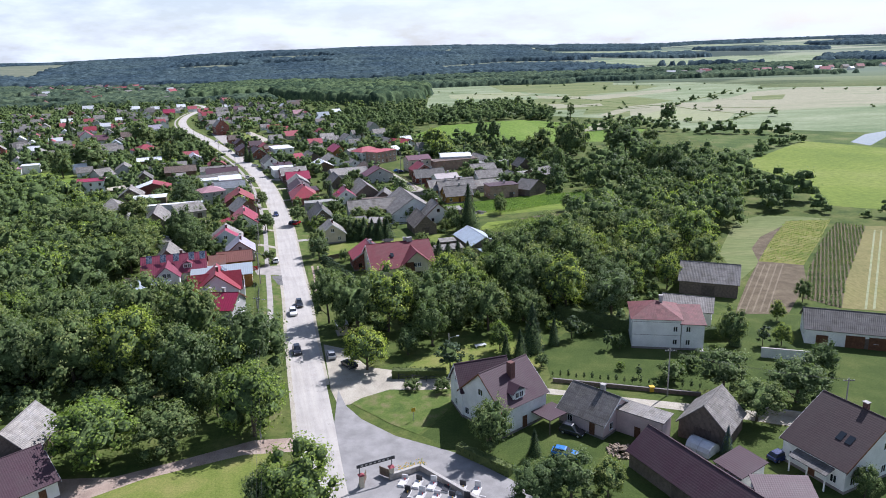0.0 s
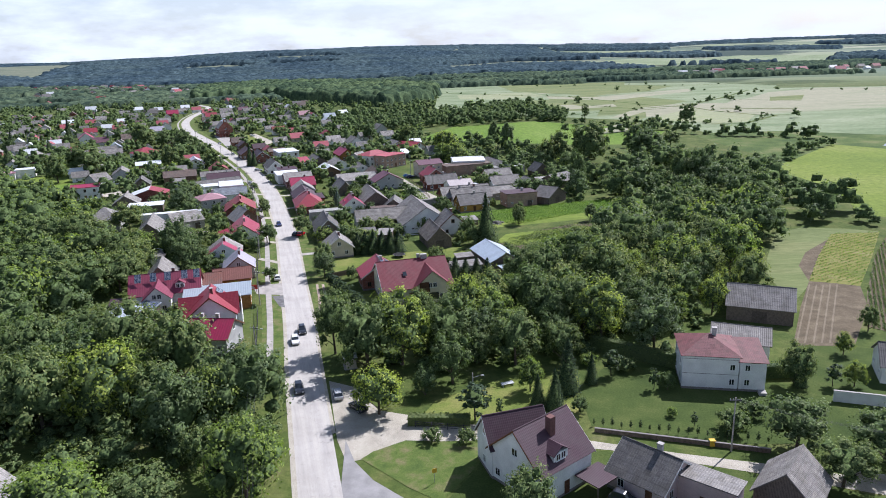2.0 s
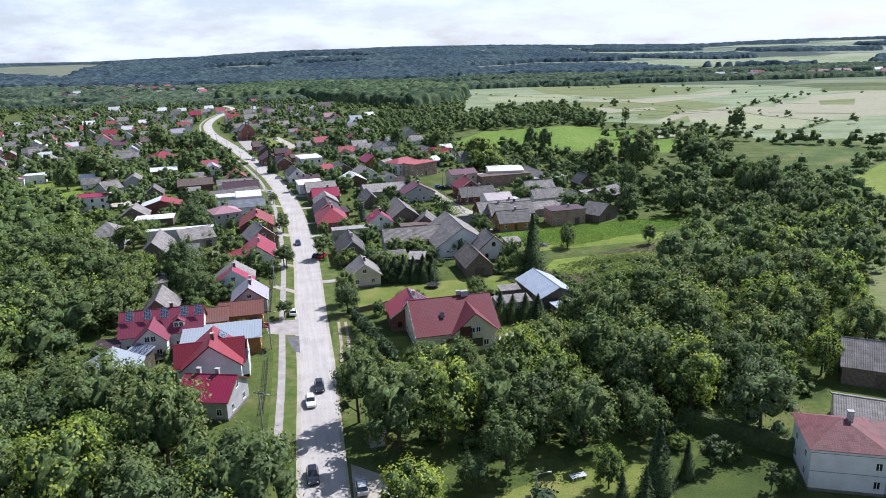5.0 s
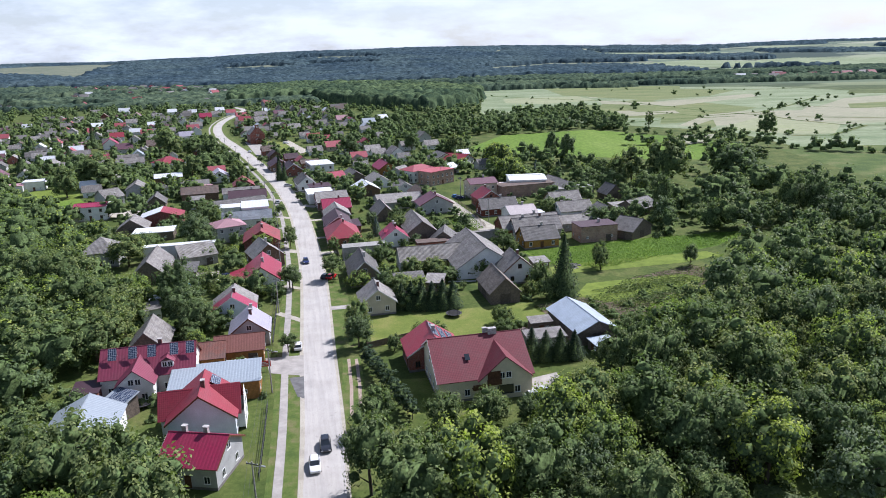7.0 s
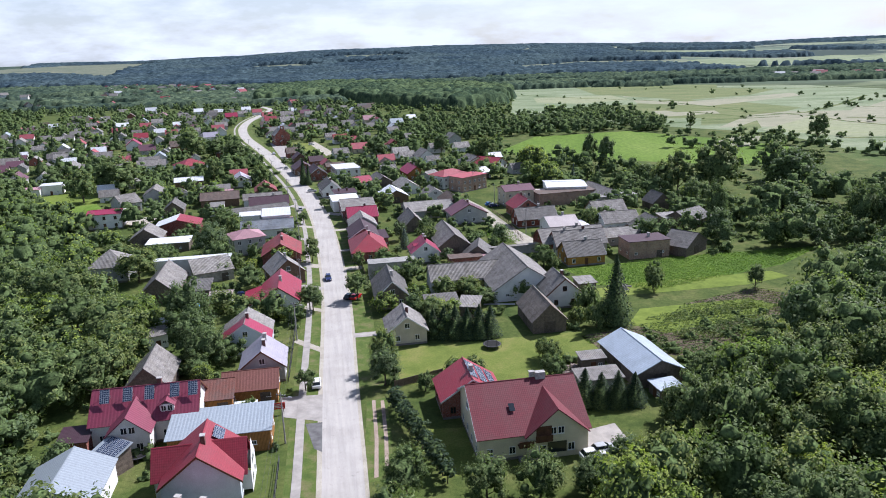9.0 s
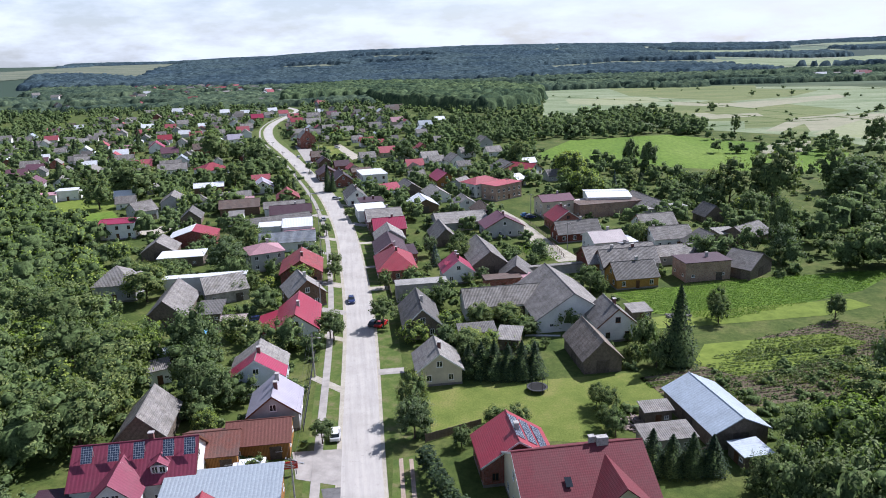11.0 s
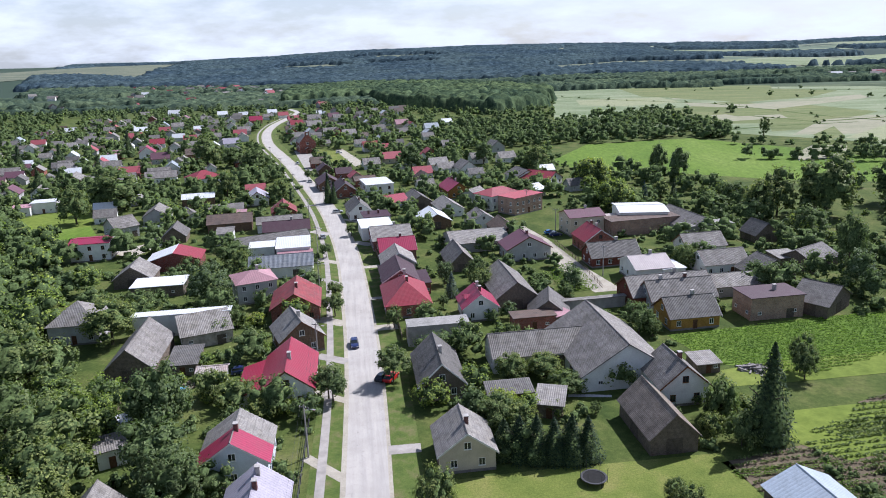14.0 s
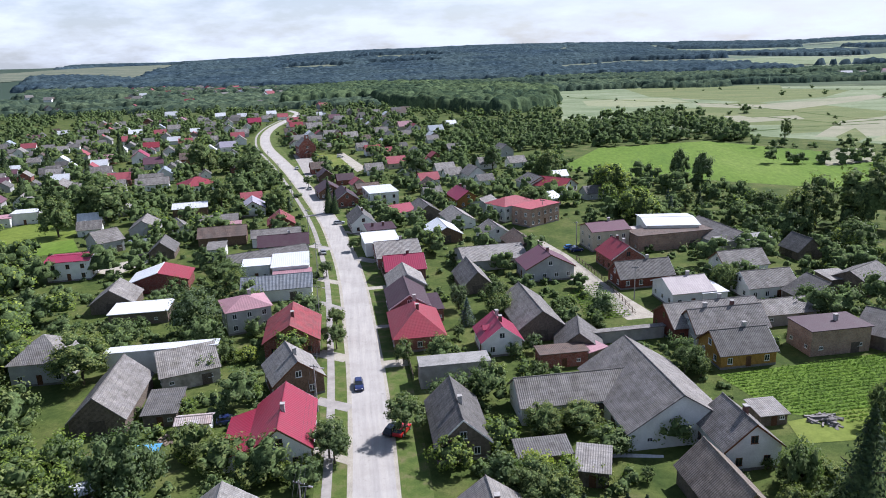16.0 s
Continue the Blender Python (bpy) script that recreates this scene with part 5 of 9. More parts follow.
building("B", 32.0, 318.1, -72.6, 8.0, 12.0, 2.8, 6.2, "gable", "greyd", "wood")
building("B", 41.6, 358.0, -70.5, 8.0, 7.5, 2.6, 6, "gable", "greyd", "wood")
building("H", 4.0, 300.7, 16.5, 20.0, 10.0, 3.4, 6.8, "gable", "grey", "woodred", chimney=1)
building("H", 6.1, 296.8, 16.4, 15.7, 8.0, 3.4, 6.8, "gable", "grey", "greyr", chimney=1)
building("H", 6.3, 286.5, 16.1, 11.2, 8.5, 3, 6.2, "gable", "greyd", "yellow", chimney=1)
building("B", 25.3, 293.1, 16.3, 12.6, 7.5, 5.2, 5.5, "flat", "maroon", "brickp", storeys=2, chimney=1)
building("B", 37.9, 296.7, -41.8, 8.0, 12.0, 3, 6.2, "gable", "greyd", "wood")
building("B", 46.7, 330.6, 42.9, 12.7, 10.0, 2.8, 5.4, "gable", "greyd", "wood")
building("S", 40.3, 330.4, 18.0, 6.2, 6.0, 3, 3.5, "shed", "greyl", "wood")
building("H", -2.4, 251.9, -74.9, 9.0, 8.5, 3.8, 7.4, "gable", "grey", "white", chimney=1)
building("S", 5.0, 262.8, 15.4, 4.5, 4.5, 1.9, 2.3, "shed", "greyl", "wood")
building("B", -7.2, 238.3, -75.0, 12.6, 7.5, 3, 6.6, "gable", "barn", "wood")
building("B", 10.6, 214.4, -72.0, 15.6, 9.2, 3.0, 5.2, "gable", "bluemetal", "wood")
building("S", 13.4, 203.4, -72.0, 4.2, 4.4, 2.2, 2.6, "flat", "bluemetal", "wood")
building("S", 1.4, 214.2, 15.0, 4.6, 2.5, 2.6, 3, "shed", "grey", "wood")
building("S", 1.8, 206.6, 15.0, 8.0, 4.0, 2.4, 2.8, "shed", "grey", "concrete")
building("H", -70.4, 223.1, -75.0, 9.8, 9.9, 3.8, 7.2, "gable", "greymag", "paleblue", chimney=1)
building("H", -62.4, 210.2, -75.0, 8.5, 8.2, 3.4, 6.6, "gable", "lilac", "greyr", chimney=1)
building("B", -61.7, 201.2, 15.0, 9.5, 7.5, 3, 5, "gable", "rust", "orange")
building("B", -67.8, 197.4, 15.0, 8.0, 8.0, 3, 4.8, "gable", "rustd", "orange")
building("B", -81.7, 203.1, -75.0, 10.9, 7.5, 3.2, 6.8, "gable", "grey", "wood")
building("S", -91.3, 223.3, 36.9, 4.1, 3.7, 3, 3.6, "shed", "grey", "white")
building("S", -94.9, 231.6, 45.7, 3.0, 3.0, 2.4, 2.6, "flat", "white", "wood")
crimson_house = building("H", -74.7, 188.7, 15.0, 16.5, 9.6, 4.2, 8, "gable", "crimson", "white", chimney=1)
red_house = building("H", -58.1, 172.5, -75.0, 9.8, 10.6, 4, 8.2, "gable", "red", "paleblue", chimney=1, blank="+x")
building("B", -76.3, 167.1, -75.0, 10.5, 10.5, 3.6, 6.2, "gable", "metal", "white")
building("S", -75.0, 176.7, -21.5, 4.7, 3.3, 3, 3.9, "shed", "metal", "wood", solar=1)
building("B", -60.6, 184.6, 15.0, 15.7, 7.5, 3.6, 4.5, "shed", "metal", "orange")
building("S", -83.5, 181.0, 15.0, 4.3, 4.1, 2.8, 3.3, "shed", "maroon", "brick")
building("H", -53.6, 159.3, -5.5, 9.0, 9.0, 3.8, 6.4, "gable", "magenta", "greyr", chimney=1)
building("H", -21.6, 198.8, -75.0, 8.5, 10.4, 3.6, 7, "gable", "red", "brick", chimney=1, solar=2)
big_house = building("H", -12.7, 190.6, 15.0, 17.3, 16.5, 4.2, 9, "gable", "darkred", "cream", chimney=1)
plum_house = building("H", 9.3, 107.9, 39.0, 10.2, 10.2, 5, 9.6, "gable", "maroon", "white")
building("W", 5.8, 112.2, 17.2, 9.0, 6.0, 5, 8.5, "gable", "maroon", "white")
building("H", 24.5, 105.4, -45.4, 8.5, 8.7, 2.8, 5.8, "gable", "greyd", "pinkr", chimney=1)
building("S", 30.9, 100.9, -40.4, 8.1, 3.3, 4, 4.3, "flat", "grey", "pinkr")
building("B", 41.8, 100.5, 51.2, 8.0, 7.5, 3, 6.6, "gable", "grey", "wood")
building("B", 34.3, 84.4, -64.0, 20.2, 7.5, 2.8, 5.6, "gable", "maroon", "wood")
building("S", 40.8, 87.0, -64.5, 4.4, 4.4, 2.8, 3.7, "shed", "maroon", "white")
brown_house = building("H", 58.9, 91.4, -64.9, 9.9, 16.3, 3.8, 9, "gable", "brownd", "white", chimney=1)
building("S", 43.8, 80.6, -6.0, 7.0, 3.6, 3, 3.8, "shed", "maroon", "white")
white_house = building("H", 43.7, 138.0, -10.7, 9.5, 9.5, 6.6, 8.8, "hip", "redold", "white", storeys=2, chimney=1, blank="-y")
white_wing = building("W", 50.6, 136.2, -10.7, 4.4, 8.4, 5.6, 6.6, "shed", "redold", "white", storeys=2, blank="-y")
building("B", 54.9, 149.9, -22.3, 10.5, 9.0, 3.4, 5.2, "gable", "grey", "white")
building("B", 66.6, 168.1, -23.0, 13.5, 10.0, 3.6, 7, "gable", "grey", "wood")
long_garage = building("B", 82.2, 135.0, -21.2, 15.3, 8.4, 3.4, 6.2, "gable", "greyd", "white")
building("B", -66.9, 99.2, -89.1, 9.6, 7.5, 4, 7.5, "gable", "greyl", "wood")
building("H", -63.7, 90.1, 45.5, 8.5, 12.6, 3, 6, "gable", "maroon", "white")

# ---- plants ----
TREES = {}


def quad_leaf(verts, faces, c, n, size, rnd):
    n = n.normalized()
    u = n.orthogonal().normalized()
    w = n.cross(u)
    a = rnd.uniform(0, math.tau)
    u, w = u * math.cos(a) + w * math.sin(a), w * math.cos(a) - u * math.sin(a)
    k = len(verts)
    s, t = size * rnd.uniform(0.6, 1.25), size * rnd.uniform(0.45, 0.9)
    bend = n * size * 0.25
    verts += [c - u * s - bend, c - w * t * 0.9, c + u * s - bend, c + w * t * 0.9]
    faces.append((k, k + 1, k + 2, k + 3))


def crown_round(rnd, h, rad, base, lobes, leaves, size, ragged=0.35, low=False):
    """Billowing crown: a core, lobes over its sides and top, leaves on the outside of each lobe. Each leaf is shaded with its lobe."""
    verts, faces, normals, inner = [], [], [], set()
    mid, tall = (h + base) / 2, (h - base) / 2

    def core(c, r, squash, heart):
        n, f = len(verts), len(faces)
        ball_small(verts, faces, c, r, rnd, squash, 5 if low else 6)
        inner.update(range(f, len(faces)))
        normals.extend(((q - heart).normalized() + Vector((rnd.gauss(0, 0.5), rnd.gauss(0, 0.5), rnd.gauss(0.4, 0.4)))).normalized() for q in verts[n:])

    core(Vector((0, 0, mid)), rad * (0.70 if low else 0.56), tall / rad * 0.95, Vector((0, 0, mid)))
    turn = rnd.uniform(0, math.tau)
    for i in range(lobes):
        z = 1 - 1.72 * (i + 0.5) / lobes + rnd.uniform(-0.12, 0.12)
        z = max(-0.85, min(0.98, z))
        a = turn + i * 2.39996 + rnd.uniform(-0.35, 0.35)
        q = (1 - z * z) ** (0.5 if z > 0 else 0.22)
        out = Vector((math.cos(a) * q, math.sin(a) * q, z))
        f = rnd.uniform(0.50, 0.82)
        c = Vector((out.x * rad * f, out.y * rad * f, mid + out.z * tall * f))
        r = rad * rnd.uniform(0.72, 1.28) * 1.02 / lobes ** 0.36
        core(c, r * (0.80 if low else 0.58), 0.92, c)
        for _ in range(leaves):
            d = (Vector((rnd.gauss(0, 1), rnd.gauss(0, 1), rnd.gauss(0.3, 1))).normalized() + out * 0.75).normalized()
            p = c + d * r * (rnd.uniform(0.62, 1.0) if rnd.random() < 0.8 else rnd.uniform(1.0, 1.0 + ragged * 0.7))
            n = d + Vector((rnd.gauss(0, 0.4), rnd.gauss(0, 0.4), rnd.gauss(0.1, 0.4)))
            quad_leaf(verts, faces, p, n, size, rnd)
            normals.extend([(d * 0.45 + n.normalized() * 0.5 + Vector((0, 0, 0.5))).normalized()] * 4)
    return verts, faces, normals, inner


def crown_spire(rnd, h, rad, base, tiers, leaves, size, droop=0.35):
    verts, faces, normals = [], [], []
    for i in range(tiers):
        t = i / (tiers - 1)
        z = base + (h - base) * t
        r = (rad * (1 - t) ** 0.85 + 0.12) * rnd.uniform(0.86, 1.1)
        n = max(5, int(leaves * (1 - t * 0.75)))
        for j in range(n):
            a = rnd.uniform(0, math.tau)
            f = r * rnd.uniform(0.25, 1.08)
            c = Vector((math.cos(a) * f, math.sin(a) * f, z - droop * f + rnd.uniform(-0.2, 0.2)))
            n = Vector((math.cos(a), math.sin(a), 0.9)) + Vector((rnd.gauss(0, 0.4), rnd.gauss(0, 0.4), rnd.gauss(0, 0.3)))
            quad_leaf(verts, faces, c, n, size, rnd)
            normals.extend([n.normalized()] * 4)
    k = len(verts)
    for i in range(9):
        a = i * math.tau / 9
        verts.append(Vector((math.cos(a) * rad * 0.72, math.sin(a) * rad * 0.72, base)))
        normals.append(Vector((math.cos(a), math.sin(a), 0.3)).normalized())
    verts.append(Vector((0, 0, h * 0.93)))
    normals.append(Vector((0, 0, 1)))
    faces += [(k + i, k + (i + 1) % 9, k + 9) for i in range(9)]
    return verts, faces, normals, set(range(len(faces) - 9, len(faces)))


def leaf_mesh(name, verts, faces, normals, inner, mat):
    """A crown of leaves over a core coloured darker for the shade between them."""
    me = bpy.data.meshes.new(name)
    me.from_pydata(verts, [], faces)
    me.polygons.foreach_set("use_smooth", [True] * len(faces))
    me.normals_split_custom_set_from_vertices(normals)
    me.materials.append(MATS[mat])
    me.materials.append(MATS["crown_core"])
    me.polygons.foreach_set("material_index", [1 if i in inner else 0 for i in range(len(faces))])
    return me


KINDS = {
    "round": ("tree", "broad green deciduous tree with a dense crown", "tree", "leaf_mid"),
    "dark": ("tree", "tall dark green deciduous tree with a dense crown", "tree", "leaf_dark"),
    "bright": ("tree", "light green deciduous tree with a full crown", "tree", "leaf_bright"),
    "lime": ("tree", "sunlit yellow-green deciduous tree with a full crown", "tree", "leaf_lime"),
    "silver": ("tree", "grey-green willow-like tree with a loose crown", "tree", "leaf_silver"),
    "poplar": ("tree", "slender tall deciduous tree with a narrow crown", "tree", "leaf_mid"),
    "globe": ("street_tree", "small clipped globe-shaped street tree on the verge", "tree", "leaf_dark"),
    "bush": ("bush", "rounded green garden bush", "bush", "leaf_mid"),
    "bushb": ("bush", "light green leafy shrub", "bush", "leaf_bright"),
    "spruce": ("spruce", "dark green conical spruce tree", "tree", "leaf_needle"),
    "thuja": ("thuja", "dark green columnar thuja", "tree", "leaf_needle"),
    "weed": ("bush", "low weedy shrub", "bush", "leaf_mid"),
    "bluespruce": ("spruce", "blue-grey conical spruce tree", "tree", "leaf_blue"),
}


def tree_proto(kind, v, far=False):
    rnd = random.Random(hash_of(kind) + v * 31)
    bm = bmesh.new()
    if kind in ("round", "dark", "bright", "lime", "silver"):
        h, rad, base = 10.0, (4.6, 4.1, 5.0)[v % 3], (0.0, 0.5, -0.4)[v % 3]
        vs, fs, ns, inner = crown_round(rnd, h, rad, base, (26, 22, 30)[v % 3], 34 if far else 62, (0.30 if far else 0.215) if kind != "silver" else 0.2, 0.5, far)
    elif kind == "poplar":
        h, rad, base = 14.0, 2.6, 2.5
        vs, fs, ns, inner = crown_round(rnd, h, rad, base, 30, 60, 0.22, 0.45)
    elif kind == "globe":
        h, rad, base = 5.0, 2.1, 1.1
        vs, fs, ns, inner = crown_round(rnd, h, rad, base, 20, 50, 0.15, 0.2)
    elif kind in ("bush", "bushb"):
        h, rad, base = 2.4, 1.6, 0.1
        vs, fs, ns, inner = crown_round(rnd, h, rad, base, 14, 44, 0.12, 0.35)
    elif kind in ("spruce", "bluespruce"):
        h, rad, base = 12.0, 3.5, 0.4
        vs, fs, ns, inner = crown_spire(rnd, h, rad, base, 36, 150, 0.21, 0.42)
    else:
        h, rad, base = 4.0, 0.70, -0.1
        vs, fs, ns, inner = crown_round(rnd, h, rad, base, 18, 34, 0.085, 0.25)
    top = base + (h - base) * (0.55 if kind not in ("bush", "bushb") else 0.4)
    tr = 0.026 * h if h > 4 else 0.05
    tube(bm, (0, 0, -0.3), (0.03 * h, 0, top), tr, tr * 0.45, 7)
    if h > 4:
        for _ in range(5):
            a, z = rnd.uniform(0, math.tau), rnd.uniform(base * 0.8, top)
            q = rad * rnd.uniform(0.4, 0.7)
            tube(bm, (0.03 * h * z / top, 0, z), (math.cos(a) * q, math.sin(a) * q, z + q * 0.8), tr * 0.4, tr * 0.14, 5)
    me = leaf_mesh("crown", [tuple(q) for q in vs], fs, [tuple(q) for q in ns], inner, KINDS[kind][3])
    return mesh_of("trunk", bm, "bark"), me, h


def hash_of(s):
    return sum(ord(c) * (i + 3) for i, c in enumerate(s))


PLANTED = []


JOINED = []


def plant(kind, x, y, height, spread=1.0, v=None, joined=False):
    """One tree or shrub of the given height; spread widens its crown."""
    rnd = random.Random(int(x * 31 + y * 57))
    v = rnd.randrange(3) if v is None else v
    name, label, cat, _ = KINDS[kind]
    PLANTED.append((x, y, 0.42 * height * spread if kind not in ("thuja", "poplar") else 0.17 * height))
    if joined:
        JOINED.append((kind, v, x, y, height, spread, rnd.uniform(0, math.tau)))
        return None
    far = y > 330
    if (kind, v, far) not in TREES:
        TREES[kind, v, far] = tree_proto(kind, v, far)
    trunk, crown, h = TREES[kind, v, far]
    k = height / h
    o = new(name)
    o.matrix_world = Matrix.LocRotScale((x, y, hill(x, y) if y > 900 else 0), Euler((0, 0, rnd.uniform(0, math.tau))), (k * spread, k * spread, k))
    tagged(o, label, cat, "trees" if cat == "tree" else "")
    for nm, me in (("trunk", trunk), ("crown", crown)):
        c = new(nm, me)
        c.parent = o
    return o


def near_path(x, y):
    """The stretch of land beside the near end of the road."""
    return -95 < x < 75 and 60 < y < 215


def far_crown(kind, v, far):
    """A plainer crown for trees that stay far off: fewer, larger leaves."""
    rnd = random.Random(hash_of(kind) + v * 17)
    if kind in ("spruce", "bluespruce"):
        vs, fs, ns, inner = crown_spire(rnd, 12.0, 2.9, 0.6, 13, 30, 0.5)
        h = 12.0
    elif kind == "weed":
        vs, fs, ns, inner = crown_round(rnd, 1.0, 1.1, -0.3, *((3, 16, 0.17), (1, 9, 0.24), (1, 6, 0.3))[far], 0.5, True)
        h = 1.0
    elif kind in ("bush", "bushb"):
        vs, fs, ns, inner = crown_round(rnd, 2.4, 1.6, -0.6, *((7, 18, 0.18), (4, 9, 0.28), (3, 6, 0.36))[far], 0.3, True)
        h = 2.4
    else:
        n, q, z = ((14, 28, 0.32), (8, 12, 0.44), (5, 8, 0.56))[far]
        vs, fs, ns, inner = crown_round(rnd, 10.0, (4.6, 4.0, 5.0)[v % 3], (-1.0, -0.5, -1.4)[v % 3], n, q, z, 0.4, far > 0)
        h = 10.0
    return np.array([tuple(q) for q in vs]), fs, h, np.array([tuple(q) for q in ns]), inner


def tree_row(pts, gap, mix, low, high, seed=1):
    """Trees in a ragged line, as along a ditch or field edge."""
    rnd = random.Random(seed)
    for a, b_ in zip(pts, pts[1:]):
        n = max(1, int(math.dist(a, b_) / gap))
        for i in range(n):
            t = (i + rnd.uniform(-0.3, 0.3)) / n
            kind, h = rnd.choice(mix), rnd.uniform(low, high)
            plant(kind, a[0] + (b_[0] - a[0]) * t + rnd.gauss(0, gap * 0.25), a[1] + (b_[1] - a[1]) * t + rnd.gauss(0, gap * 0.25), h * (0.4 if "bush" in kind else 1), 1.1, joined=True)


def join_woods():
    """All trees that cannot be told apart, one sheet for each sort of leaf."""
    protos, sheets = {}, {}
    for kind, v, x, y, height, spread, a in JOINED:
        far = 0 if y < 320 and -150 < x < 120 else 1 if y < 440 else 2
        if (kind, v, far) not in protos:
            protos[kind, v, far] = far_crown(kind, v, far)
        vs, fs, h, ns, inner = protos[kind, v, far]
        k = height / h
        c, s = math.cos(a), math.sin(a)
        q = np.stack([(vs[:, 0] * c - vs[:, 1] * s) * k * spread + x, (vs[:, 0] * s + vs[:, 1] * c) * k * spread + y, vs[:, 2] * k + (hill(x, y) if y > 900 else 0)], 1)
        sheet = sheets.setdefault(KINDS[kind][3], ([], [], [0], [], set()))
        sheet[0].append(q)
        sheet[3].append(np.stack([ns[:, 0] * c - ns[:, 1] * s, ns[:, 0] * s + ns[:, 1] * c, ns[:, 2]], 1))
        n = sheet[2][0]
        sheet[4].update(i + len(sheet[1]) for i in inner)
        sheet[1].extend(tuple(i + n for i in f) for f in fs)
        sheet[2][0] += len(q)
    for mat, (vv, ff, _, nn, inner) in sheets.items():
        me = leaf_mesh("woodland", np.concatenate(vv).tolist(), ff, np.concatenate(nn).tolist(), inner, mat + "_wood")
        tagged(new("woodland", me), "mixed green trees and shrubs between the houses", "trees", kind="stuff")


def inside(x, y, poly):
    r, j = False, len(poly) - 1
    for i in range(len(poly)):
        (xi, yi), (xj, yj) = poly[i], poly[j]
        if (yi > y) != (yj > y) and x < (xj - xi) * (y - yi) / (yj - yi) + xi:
            r = not r
        j = i
    return r


def road_gap(x, y):
    return min((p.x - x) ** 2 + (p.y - y) ** 2 for p in ROAD_LINE) ** 0.5


def clear_of_houses(x, y, gap):
    for hx, hy, a, l, w in HOUSES:
        dx, dy = x - hx, y - hy
        if abs(dx) + abs(dy) < 40:
            u, q = dx * math.cos(a) + dy * math.sin(a), dy * math.cos(a) - dx * math.sin(a)
            if abs(u) < l / 2 + gap and abs(q) < w / 2 + gap:
                return False
    return True


def wood(poly, spacing, mix, low, high, gap=2.5, road=6.5, seed=1, keep=1.0, spread=1.0, patches=True, singles=True, clump=None):
    """Fills an outline with trees, kept off houses, roads and open ground. mix: kinds, drawn evenly."""
    rnd = random.Random(seed)
    xs, ys = [p[0] for p in poly], [p[1] for p in poly]
    y = min(ys)
    row = 0
    while y < max(ys):
        x = min(xs) + (row % 2) * spacing / 2
        while x < max(xs):
            px, py = x + rnd.uniform(-0.4, 0.4) * spacing, y + rnd.uniform(-0.4, 0.4) * spacing
            kind, h, pick = rnd.choice(mix), rnd.uniform(low, high), rnd.random()
            if kind in ("bush", "bushb"):
                h *= 0.38
            if clump is not None and noise.noise((px / 26, py / 26, seed)) + 0.4 * noise.noise((px / 9, py / 9, seed)) < clump:
                pick = 1.0
            if pick < min(keep, 0.999) and inside(px, py, poly) and road_gap(px, py) > road + h * 0.2 and clear_of_houses(px, py, gap + h * 0.12):
                if not patches or not any(inside(px, py, q) for q in PATCHES):
                    if all((px - a) ** 2 + (py - b_) ** 2 > (0.30 * spacing + 0.45 * r) ** 2 for a, b_, r in PLANTED[-400:]):
                        plant(kind, px, py, h, spread, joined=not (singles and near_path(px, py)))
            x += spacing
        y += spacing * 0.87
        row += 1


def ball_small(verts, faces, c, r, rnd, squash, sides):
    k = len(verts)
    rings = ((0.75, 0.55), (0.1, 1.0), (-0.6, 0.75)) if sides > 5 else ((0.6, 0.7), (-0.4, 0.95))
    for z, f in rings:
        for j in range(sides):
            q = j * math.tau / sides + z
            g_ = f * r * rnd.uniform(0.62, 1.22)
            verts.append(c + Vector((math.cos(q) * g_, math.sin(q) * g_, z * r * squash * rnd.uniform(0.75, 1.2))))
    for i in range(len(rings) - 1):
        for j in range(sides):
            n = (j + 1) % sides
            faces.append((k + i * sides + j, k + (i + 1) * sides + j, k + (i + 1) * sides + n, k + i * sides + n))
    faces.append(tuple(k + j for j in range(sides)))


